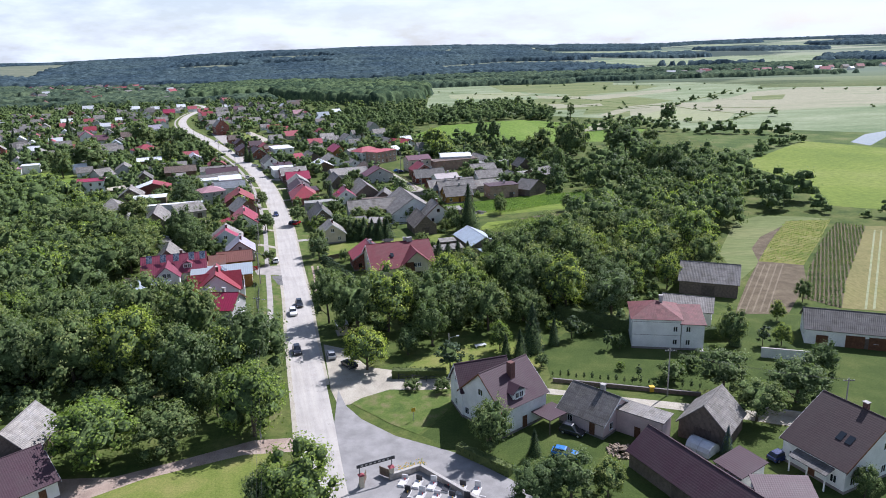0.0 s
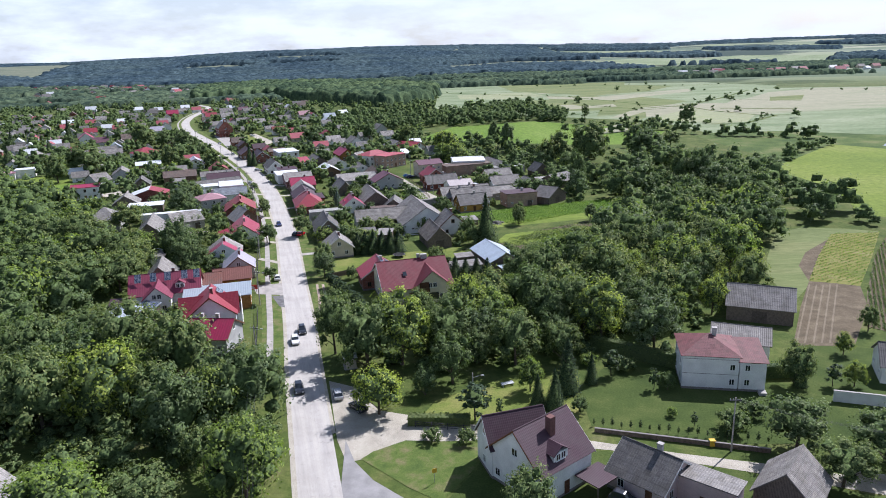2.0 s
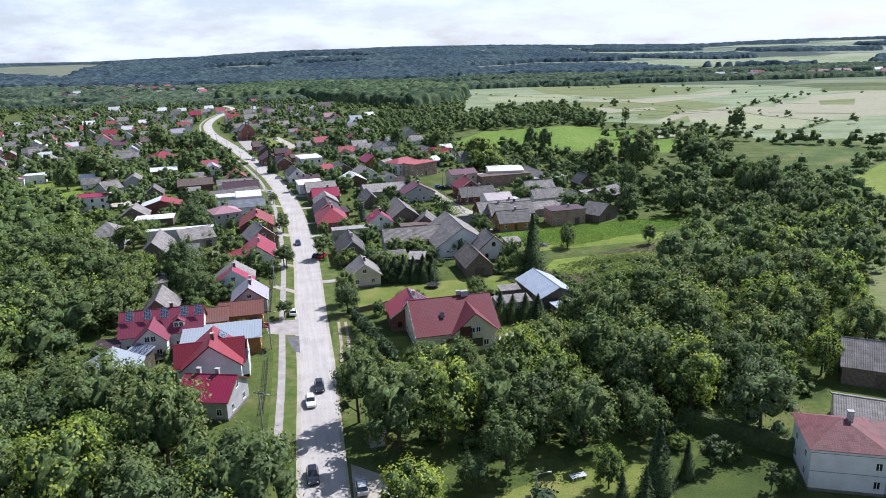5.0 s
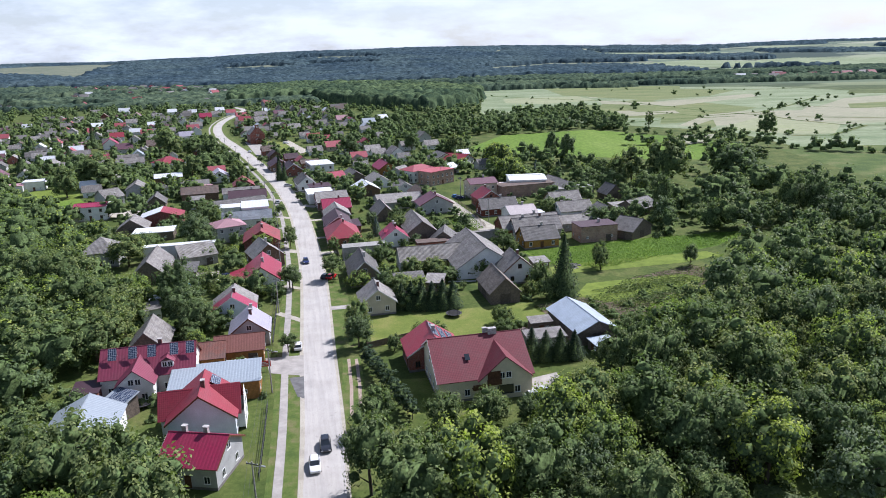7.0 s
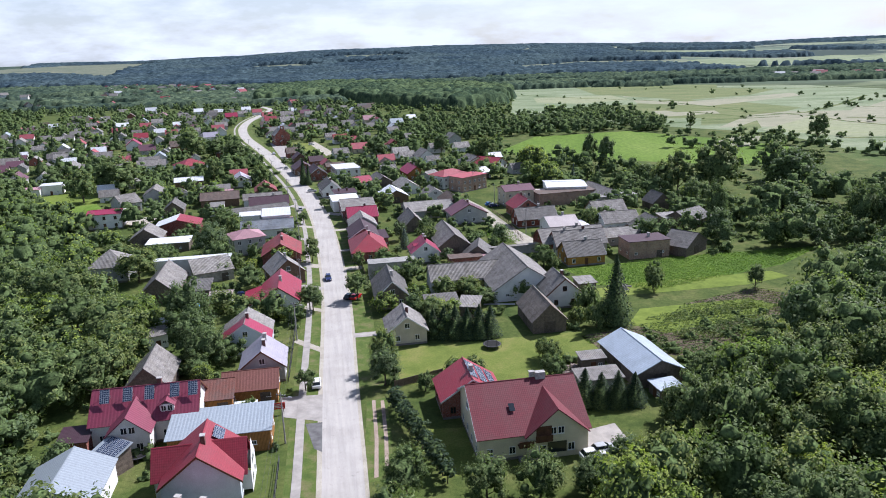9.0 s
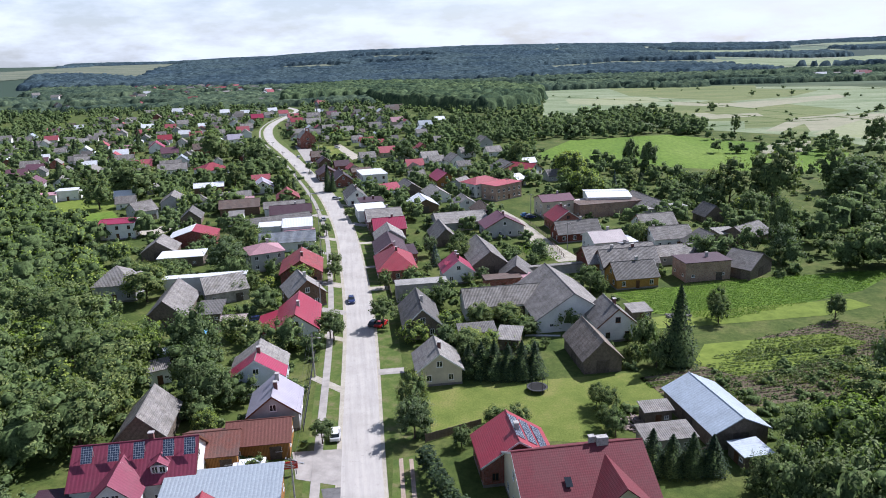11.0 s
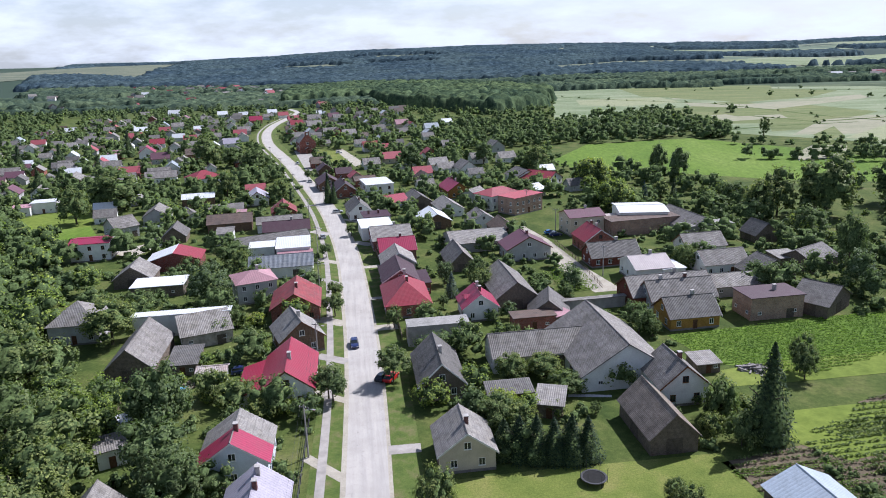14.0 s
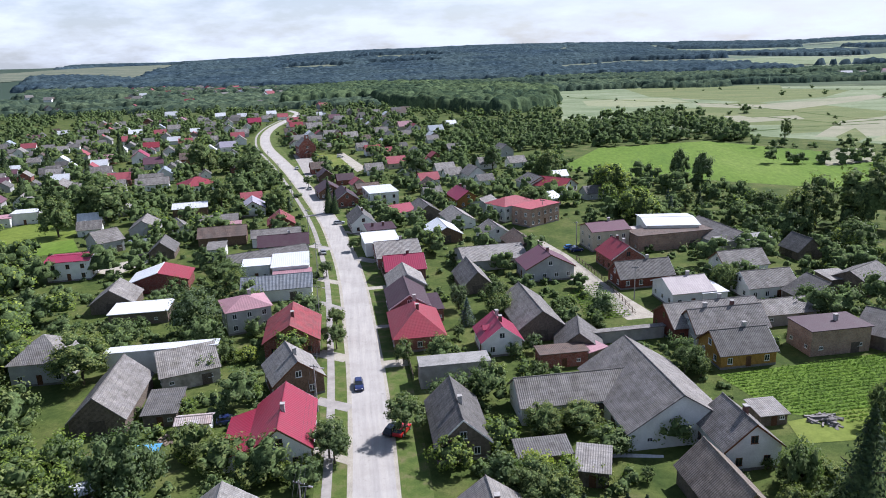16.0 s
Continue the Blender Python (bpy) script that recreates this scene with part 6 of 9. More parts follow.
def canopy(name, poly, dx, dy, crown, low, high, mat, label, seed, keep=None):
    """Woods seen from far off: one sheet over the tops of many rounded crowns, open where keep() says so."""
    rng = np.random.RandomState(seed)
    px, py = [p[0] for p in poly], [p[1] for p in poly]
    nx, ny = int((max(px) - min(px)) / crown) + 3, int((max(py) - min(py)) / crown) + 3
    cx = min(px) + (np.arange(nx)[None, :] - 0.5 + rng.uniform(-0.38, 0.38, (ny, nx))) * crown
    cy = min(py) + (np.arange(ny)[:, None] - 0.5 + rng.uniform(-0.38, 0.38, (ny, nx))) * crown
    ch = rng.uniform(low, high, (ny, nx))
    cr = crown * rng.uniform(0.62, 0.92, (ny, nx))
    for j in range(ny):
        for i in range(nx):
            if not inside(cx[j, i], cy[j, i], poly) or (keep and not keep(cx[j, i], cy[j, i])):
                ch[j, i] = 0
    xs, ys = np.arange(min(px) - crown, max(px) + crown, dx), np.arange(min(py) - crown, max(py) + crown, dy)
    gx, gy = np.meshgrid(xs, ys)
    gx, gy = gx + rng.uniform(-0.3, 0.3, gx.shape) * dx, gy + rng.uniform(-0.3, 0.3, gy.shape) * dy
    ix, iy = np.floor((gx - min(px)) / crown + 0.5).astype(int), np.floor((gy - min(py)) / crown + 0.5).astype(int)
    top = np.zeros(gx.shape)
    for oy in (-1, 0, 1):
        for ox in (-1, 0, 1):
            jx, jy = np.clip(ix + ox, 0, nx - 1), np.clip(iy + oy, 0, ny - 1)
            d = ((gx - cx[jy, jx]) ** 2 + (gy - cy[jy, jx]) ** 2) / cr[jy, jx] ** 2
            top = np.maximum(top, ch[jy, jx] * (0.50 + 0.50 * np.sqrt(np.clip(1 - d, 0, 1))) * (d < 1))
    n = len(xs)
    use = (top[:-1, :-1] + top[1:, :-1] + top[:-1, 1:] + top[1:, 1:]) > 0
    jj, ii = np.nonzero(use)
    quads = np.stack([jj * n + ii, jj * n + ii + 1, (jj + 1) * n + ii + 1, (jj + 1) * n + ii], 1)
    ids, back = np.unique(quads, return_inverse=True)
    fx, fy, fz = gx.ravel()[ids], gy.ravel()[ids], top.ravel()[ids]
    verts = [(x, y, z - 0.4 + (hill(x, y) if y > 900 or abs(x) > 900 else 0)) for x, y, z in zip(fx.tolist(), fy.tolist(), fz.tolist())]
    me = bpy.data.meshes.new(name)
    me.from_pydata(verts, [], back.reshape(quads.shape).tolist())
    me.polygons.foreach_set("use_smooth", [True] * len(quads))
    me.materials.append(MATS[mat])
    return tagged(new(name, me), label, "woods", kind="stuff")


# ---- loose things ----
def hedge(x0, y0, x1, y1, h, w, mat="leaf_dark", label="dense clipped green hedge"):
    """A clipped hedge between two places: a solid core clad in leaves."""
    rnd = random.Random(int(x0 * 3 + y0 * 5))
    a, b_ = Vector((x0, y0, 0)), Vector((x1, y1, 0))
    d = (b_ - a)
    ln = d.length
    d.normalize()
    n = Vector((-d.y, d.x, 0))
    verts, faces = [], []
    k = 0
    for s in (0, 1):
        for t in (-1, 1):
            for z in (0, h * 0.92):
                verts.append(a + d * ln * s + n * t * w * 0.45 + Vector((0, 0, z)))
    faces += [(0, 1, 5, 4), (2, 6, 7, 3), (1, 3, 7, 5), (0, 2, 3, 1), (4, 5, 7, 6)]
    for _ in range(int(ln * (2 * h + w) * 9)):
        s, q = rnd.uniform(0, ln), rnd.uniform(0, 2 * h + w)
        if q < h:
            p, m_ = n * -w / 2 + Vector((0, 0, q)), -n
        elif q < h + w:
            p, m_ = n * (q - h - w / 2) + Vector((0, 0, h)), Vector((0, 0, 1))
        else:
            p, m_ = n * w / 2 + Vector((0, 0, q - h - w)), n
        quad_leaf(verts, faces, a + d * s + p * rnd.uniform(0.92, 1.1), m_ + Vector((rnd.gauss(0, 0.4), rnd.gauss(0, 0.4), rnd.gauss(0.2, 0.4))), 0.22, rnd)
    me = bpy.data.meshes.new("hedge")
    me.from_pydata([tuple(v) for v in verts], [], faces)
    me.materials.append(MATS[mat])
    return tagged(new("hedge", me), label, "hedge")


def crop_rows(name, poly, turn, gap, height, step, mat, label, seed=3, size=0.3):
    """Rows of leafy plants inside an outline, running at turn degrees."""
    rnd = random.Random(seed)
    c, s = math.cos(radians(turn)), math.sin(radians(turn))
    uv = [(x * c + y * s, y * c - x * s) for x, y in poly]
    verts, faces = [], []
    v = min(q[1] for q in uv)
    while v < max(q[1] for q in uv):
        u = min(q[0] for q in uv)
        while u < max(q[0] for q in uv):
            p, r = u + rnd.uniform(-0.3, 0.3) * step, v + rnd.gauss(0, 0.07)
            x, y = p * c - r * s, p * s + r * c
            if inside(x, y, poly) and rnd.random() < 0.93:
                for _ in range(5):
                    q = Vector((x + rnd.gauss(0, 0.12), y + rnd.gauss(0, 0.09), height * rnd.uniform(0.4, 1)))
                    quad_leaf(verts, faces, q, Vector((rnd.gauss(0, 0.5), rnd.gauss(0, 0.5), 1)), size, rnd)
            u += step
        v += gap
    me = bpy.data.meshes.new(name)
    me.from_pydata([tuple(q) for q in verts], [], faces)
    me.materials.append(MATS[mat])
    return tagged(new(name, me), label, "crop", kind="stuff")


CARS = {}


def loft(bm, rings):
    rows = [[bm.verts.new(p) for p in r] for r in rings]
    n = len(rows[0])
    for a, b_ in zip(rows, rows[1:]):
        for i in range(n):
            j = (i + 1) % n
            bm.faces.new((a[i], a[j], b_[j], b_[i]))
    bm.faces.new(rows[0][::-1])
    bm.faces.new(rows[-1])
    bmesh.ops.recalc_face_normals(bm, faces=bm.faces[:])


def car(x, y, heading, coat, label, tall=1.0, long=1.0):
    """A parked or halted car. heading: the way its bonnet points, in degrees from the x axis."""
    if ("body", tall) not in CARS:
        bm = bmesh.new()
        side = []
        for px, w, z0, z1 in ((-2.1, 0.70, 0.40, 0.78), (-2.0, 0.82, 0.25, 0.88), (-1.2, 0.88, 0.22, 0.94), (0.7, 0.88, 0.22, 0.94), (1.6, 0.84, 0.22, 0.84), (2.0, 0.76, 0.25, 0.70), (2.1, 0.62, 0.38, 0.62)):
            side.append([(px, -w, z0), (px, w, z0), (px, w, z1 - 0.12), (px, w * 0.9, z1), (px, -w * 0.9, z1), (px, -w, z1 - 0.12)])
        loft(bm, side)
        gl = bmesh.new()
        top = 1.42 * tall
        loft(gl, [[(-1.9, -0.74, 0.9), (-1.9, 0.74, 0.9), (-1.88, 0.7, 0.93), (-1.88, -0.7, 0.93)], [(-1.45, -0.78, 0.9), (-1.45, 0.78, 0.9), (-1.42, 0.6, top - 0.06), (-1.42, -0.6, top - 0.06)],
                  [(0.1, -0.8, 0.9), (0.1, 0.8, 0.9), (0.05, 0.62, top - 0.04), (0.05, -0.62, top - 0.04)], [(0.95, -0.76, 0.88), (0.95, 0.76, 0.88), (0.93, 0.7, 0.92), (0.93, -0.7, 0.92)]])
        rf = bmesh.new()
        loft(rf, [[(-1.5, -0.56, top - 0.09), (-1.5, 0.56, top - 0.09), (-1.48, 0.5, top - 0.03), (-1.48, -0.5, top - 0.03)], [(-1.2, -0.62, top - 0.07), (-1.2, 0.62, top - 0.07), (-1.18, 0.55, top), (-1.18, -0.55, top)],
                  [(0.0, -0.63, top - 0.06), (0.0, 0.63, top - 0.06), (-0.02, 0.56, top), (-0.02, -0.56, top)], [(0.2, -0.6, top - 0.1), (0.2, 0.6, top - 0.1), (0.18, 0.52, top - 0.06), (0.18, -0.52, top - 0.06)]])
        wh = bmesh.new()
        tube(wh, (0, -0.1, 0), (0, 0.1, 0), 0.32, 0.32, 14)
        rim = bmesh.new()
        tube(rim, (0, -0.115, 0), (0, 0.115, 0), 0.19, 0.19, 10)
        lamp = bmesh.new()
        box(lamp, -0.04, -0.16, -0.07, 0.04, 0.16, 0.07)
        for nm, q, mt in (("body", bm, None), ("glasshouse", gl, "glass"), ("roof", rf, None), ("wheel", wh, "tyre"), ("rim", rim, "metal_pale"), ("headlight", lamp, "film_white")):
            CARS[nm, tall] = mesh_of(nm, q, mt)
        lamp2 = CARS["headlight", tall].copy()
        lamp2.materials.clear()
        lamp2.materials.append(MATS["plastic_red"])
        CARS["rear_light", tall] = lamp2
    o = new("car")
    o.matrix_world = Matrix.LocRotScale((x, y, 0.05), Euler((0, 0, radians(heading))), (long, 1, 1))
    tagged(o, label, "car")

    def add(nm, m, parent, coated=False):
        me = CARS[nm, tall]
        if coated:
            key = (nm, tall, coat)
            if key not in CARS:
                CARS[key] = me.copy()
                CARS[key].materials.clear()
                CARS[key].materials.append(MATS[coat])
            me = CARS[key]
        c = new(nm, me)
        c.parent = parent
        c.matrix_basis = m
        return c
    add("body", Matrix(), o, True)
    add("roof", Matrix(), o, True)
    add("glasshouse", Matrix(), o)
    for wx in (-1.3, 1.3):
        for wy in (-0.8, 0.8):
            add("rim", Matrix(), add("wheel", pose(wx, wy, 0.32), o))
    for wy in (-0.58, 0.58):
        add("headlight", pose(2.06, wy, 0.6), o)
        add("rear_light", pose(-2.05, wy, 0.68), o)
    return o


def van(x, y, heading):
    o = thing("van", pose(x, y, 0.05, 0, 0, heading), "white canopied van with red sides parked in a yard", "van")
    box_part("load_bed", (-2.9, -1.05, 0.75, 1.0, 1.05, 0.95), "metal_dark", o)
    for sy in (-1, 1):
        box_part("side_wall", (-2.9, sy * 1.05 - 0.03, 0.95, 1.0, sy * 1.05 + 0.03, 1.7), "plastic_red", o)
    box_part("canopy", (-2.9, -1.1, 2.3, 1.0, 1.1, 2.55), "film_white", o)
    for sx in (-2.85, 0.95):
        for sy in (-1, 1):
            box_part("post", (sx - 0.04, sy * 1.0 - 0.04, 0.95, sx + 0.04, sy * 1.0 + 0.04, 2.3), "metal_pale", o)
    bm = bmesh.new()
    loft(bm, [[(1.1, -1, 0.4), (1.1, 1, 0.4), (1.1, 0.95, 2.2), (1.1, -0.95, 2.2)], [(2.0, -1, 0.35), (2.0, 1, 0.35), (1.9, 0.9, 2.2), (1.9, -0.9, 2.2)], [(2.9, -0.98, 0.35), (2.9, 0.98, 0.35), (2.5, 0.85, 1.3), (2.5, -0.85, 1.3)], [(3.1, -0.9, 0.45), (3.1, 0.9, 0.45), (3.05, 0.8, 1.0), (3.05, -0.8, 1.0)]])
    part("cab", bm, "car_white", o)
    bm = bmesh.new()
    loft(bm, [[(2.0, -0.93, 1.35), (2.0, 0.93, 1.35), (1.95, 0.86, 2.1), (1.95, -0.86, 2.1)], [(2.56, -0.9, 1.33), (2.56, 0.9, 1.33), (2.54, 0.86, 1.38), (2.54, -0.86, 1.38)]])
    part("windscreen", bm, "glass", o)
    for wx in (-1.9, 2.1):
        for wy in (-0.9, 0.9):
            bm = bmesh.new()
            tube(bm, (wx, wy - 0.12, 0.36), (wx, wy + 0.12, 0.36), 0.36, 0.36, 12)
            part("wheel", bm, "tyre", o)


def pole(x, y, h, arm=True, lamp=True, turn=0.0):
    """A grey utility pole; returns the place of its cross arm."""
    o = thing("utility_pole", pose(x, y, 0, 0, 0, turn), "slim grey concrete utility pole beside the road", "pole", "poles along the road")
    bm = bmesh.new()
    tube(bm, (0, 0, -0.3), (0, 0, h), 0.15, 0.09, 8)
    part("shaft", bm, "wall_concrete", o)
    if arm:
        box_part("cross_arm", (-0.9, -0.06, h - 0.5, 0.9, 0.06, h - 0.38), "metal_dark", o)
        for i in (-0.8, -0.3, 0.3, 0.8):
            bm = bmesh.new()
            tube(bm, (i, 0, h - 0.38), (i, 0, h - 0.2), 0.05, 0.03, 6)
            part("insulator", bm, "film_white", o)
    if lamp:
        bm = bmesh.new()
        tube(bm, (0, 0, h - 0.9), (1.5, 0, h - 0.5), 0.035, 0.03, 6)
        a = part("lamp_arm", bm, "metal_pale", o)
        box_part("lamp_head", (1.4, -0.12, h - 0.56, 2.0, 0.12, h - 0.44), "metal_pale", a)
    return Vector((x, y, h - 0.25))


def wires(points, name="wire"):
    """Slack cables from pole to pole."""
    for a, b_ in zip(points, points[1:]):
        cu = bpy.data.curves.new(name, "CURVE")
        cu.dimensions, cu.bevel_depth, cu.bevel_resolution = "3D", 0.012, 0
        for off in (-0.6, 0.0, 0.6):
            sp = cu.splines.new("POLY")
            sp.points.add(8)
            for i in range(9):
                t = i / 8
                p = a.lerp(b_, t) - Vector((0, 0, 0.8 * 4 * t * (1 - t)))
                sp.points[i].co = (p.x + off, p.y, p.z, 1)
        cu.materials.append(MATS["metal_dark"])
        tagged(new("cable", cu), "thin dark overhead cables between the poles", "cable", "overhead cables")


def fence(pts, h, label, mat="fence_wood", gap=2.2, slat=0.16, slats=True):
    """A fence along a line: posts, two rails and upright slats."""
    o = thing("fence", pose(pts[0][0], pts[0][1], 0), label, "fence")
    base = Vector((pts[0][0], pts[0][1], 0))
    bar = {}
    for a, b_ in zip(pts, pts[1:]):
        a, b_ = Vector((*a, 0)) - base, Vector((*b_, 0)) - base
        d = b_ - a
        ang = math.degrees(math.atan2(d.y, d.x))
        n = max(1, round(d.length / gap))
        seg = d.length / n
        key = round(seg, 2)
        for i in range(n):
            p = a + d * (i / n)
            if "post" not in bar:
                bar["post"] = mesh_of("post", box(bmesh.new(), -0.06, -0.06, -0.3, 0.06, 0.06, h + 0.08), mat)
            q = new("post", bar["post"])
            q.parent, q.matrix_basis = o, pose(p.x, p.y, 0, 0, 0, ang)
            if not slats:
                if (key, "rail") not in bar:
                    bar[key, "rail"] = mesh_of("rail", box(bmesh.new(), 0.06, -0.025, 0, seg - 0.06, 0.025, 0.07), mat)
                for z in (h * 0.3, h * 0.62, h * 0.93):
                    r = new("rail", bar[key, "rail"])
                    r.parent, r.matrix_basis = o, pose(p.x, p.y, z, 0, 0, ang)
                continue
            if key not in bar:
                bar[key] = mesh_of("fence_panel", box(bmesh.new(), 0.06, -0.02, 0.08, seg - 0.06, 0.02, h), mat)
            r = new("fence_panel", bar[key])
            r.parent, r.matrix_basis = o, pose(p.x, p.y, 0, 0, 0, ang)
    return o


def solid_wall(x0, y0, x1, y1, h, t, mat, label, cap="kerb"):
    d = Vector((x1 - x0, y1 - y0))
    o = thing("garden_wall", pose(x0, y0, 0, 0, 0, math.degrees(math.atan2(d.y, d.x))), label, "wall")
    box_part("wall_body", (0, -t / 2, -0.3, d.length, t / 2, h), "wall_" + mat, o)
    box_part("coping", (-0.04, -t / 2 - 0.05, h, d.length + 0.04, t / 2 + 0.05, h + 0.08), cap, o)


def tunnel(x0, y0, x1, y1, r, label, mat="film_white"):
    """A film greenhouse: hoops and a rounded cover."""
    d = Vector((x1 - x0, y1 - y0))
    o = thing("greenhouse", pose(x0, y0, 0, 0, 0, math.degrees(math.atan2(d.y, d.x))), label, "greenhouse")
    bm = bmesh.new()
    n, k = 8, max(3, int(d.length / 0.8))
    rows = [[bm.verts.new((i * d.length / k, math.cos(math.pi * j / n) * r, math.sin(math.pi * j / n) * r * 1.05 * (1 if i % 2 else 0.97))) for j in range(n + 1)] for i in range(k + 1)]
    for i in range(k):
        for j in range(n):
            bm.faces.new((rows[i][j], rows[i + 1][j], rows[i + 1][j + 1], rows[i][j + 1]))
    bm.faces.new(rows[0])
    bm.faces.new(rows[-1][::-1])
    part("cover", bm, mat, o)
    for i in range(0, k + 1, 2):
        bm = bmesh.new()
        for j in range(n):
            p = [(i * d.length / k, math.cos(math.pi * q / n) * (r + 0.03), math.sin(math.pi * q / n) * (r + 0.03) * 1.05) for q in (j, j + 1)]
            tube(bm, *p, 0.025, 0.025, 4)
        part("hoop", bm, "metal_pale", o)


def trampoline(x, y, r):
    o = thing("trampoline", pose(x, y, 0), "round black trampoline with a dark rim on the grass", "trampoline")
    bm = bmesh.new()
    tube(bm, (0, 0, 0.78), (0, 0, 0.8), r * 0.85, r * 0.85, 24)
    part("mat", bm, "tyre", o)
    bm = bmesh.new()
    for k in range(24):
        a, b_ = k * math.tau / 24, (k + 1) * math.tau / 24
        slab(bm, [(math.cos(q) * f, math.sin(q) * f, 0.84) for q, f in ((a, r * 0.84), (a, r), (b_, r), (b_, r * 0.84))], 0.05)
    part("rim_pad", bm, "metal_dark", o)
    for k in range(6):
        a = k * math.tau / 6
        bm = bmesh.new()
        tube(bm, (math.cos(a) * r, math.sin(a) * r, 0), (math.cos(a) * r, math.sin(a) * r, 2.3), 0.03, 0.03, 5)
        part("net_post", bm, "metal_dark", o)


def heap(x, y, r, h, mat, label, name, n=70, size=0.35, longish=1.0, seed=1):
    """A pile of loose pieces, each a block of its own shape."""
    rnd = random.Random(seed)
    o = thing(name, pose(x, y, 0), label, "pile")
    shapes = []
    for _ in range(5):
        bm = bmesh.new()
        s = size * rnd.uniform(0.6, 1.2)
        box(bm, -s * longish, -s * 0.5, -s * 0.4, s * longish, s * 0.5, s * 0.4)
        for v in bm.verts:
            v.co *= rnd.uniform(0.85, 1.1)
        shapes.append(mesh_of("piece", bm, mat))
    for _ in range(n):
        a, q = rnd.uniform(0, math.tau), rnd.random() ** 0.6
        c = new("piece", rnd.choice(shapes))
        c.parent = o
        c.matrix_basis = pose(math.cos(a) * q * r, math.sin(a) * q * r, max(0.1, h * (1 - q) * rnd.uniform(0.3, 1)), rnd.uniform(-25, 25), rnd.uniform(-25, 25), rnd.uniform(0, 360))
    return o


def bus_shelter(x, y, turn):
    o = thing("bus_shelter", pose(x, y, 0, 0, 0, turn), "small brick bus shelter with a pale corrugated roof", "shelter")
    box_part("base_slab", (-1.7, -1.3, -0.1, 1.7, 1.3, 0.1), "paving", o)
    box_part("back_wall", (-1.5, 0.9, 0.1, 1.5, 1.1, 2.3), "wall_beige", o)
    for sx in (-1.5, 1.3):
        box_part("side_wall", (sx, -0.9, 0.1, sx + 0.2, 0.9, 2.3), "wall_beige", o)
    box_part("bench", (-1.25, 0.45, 0.5, 1.25, 0.88, 0.56), "fence_wood", o)
    plate("roof", [(-1.9, -1.4, 2.55), (1.9, -1.4, 2.55), (1.9, 1.4, 2.38), (-1.9, 1.4, 2.38)], 0.09, "roof_bluegrey", o)
    for i in range(7):
        x0 = -1.75 + i * 0.55
        plate("roof_rib", [(x0, -1.4, 2.6), (x0 + 0.16, -1.4, 2.6), (x0 + 0.16, 1.4, 2.43), (x0, 1.4, 2.43)], 0.045, "film_white", o)


def grave(x, y, turn, dark, v):
    o = thing("grave", pose(x, y, 0, 0, 0, turn), ("dark polished" if dark else "pale") + " stone grave slab with an upright headstone", "grave", "graves")
    mt = "stone_dark" if dark else "stone_pale"
    box_part("kerb_frame", (-0.55, -1.1, 0, 0.55, 1.1, 0.22), "stone_pale", o)
    box_part("slab", (-0.48, -1.0, 0.22, 0.48, 0.75, 0.34), mt, o)
    bm = box(bmesh.new(), -0.45, 0.8, 0.22, 0.45, 0.95, 0.9 + 0.2 * v)
    bmesh.ops.bevel(bm, geom=bm.edges[:], offset=0.04, segments=1, affect="EDGES")
    part("headstone", bm, "stone_dark" if v % 2 else mt, o)
    bm = bmesh.new()
    tube(bm, (0.2, 0.3, 0.34), (0.2, 0.3, 0.6), 0.05, 0.09, 7)
    part("vase", bm, "flowers" if v % 2 else "plastic_red", o)


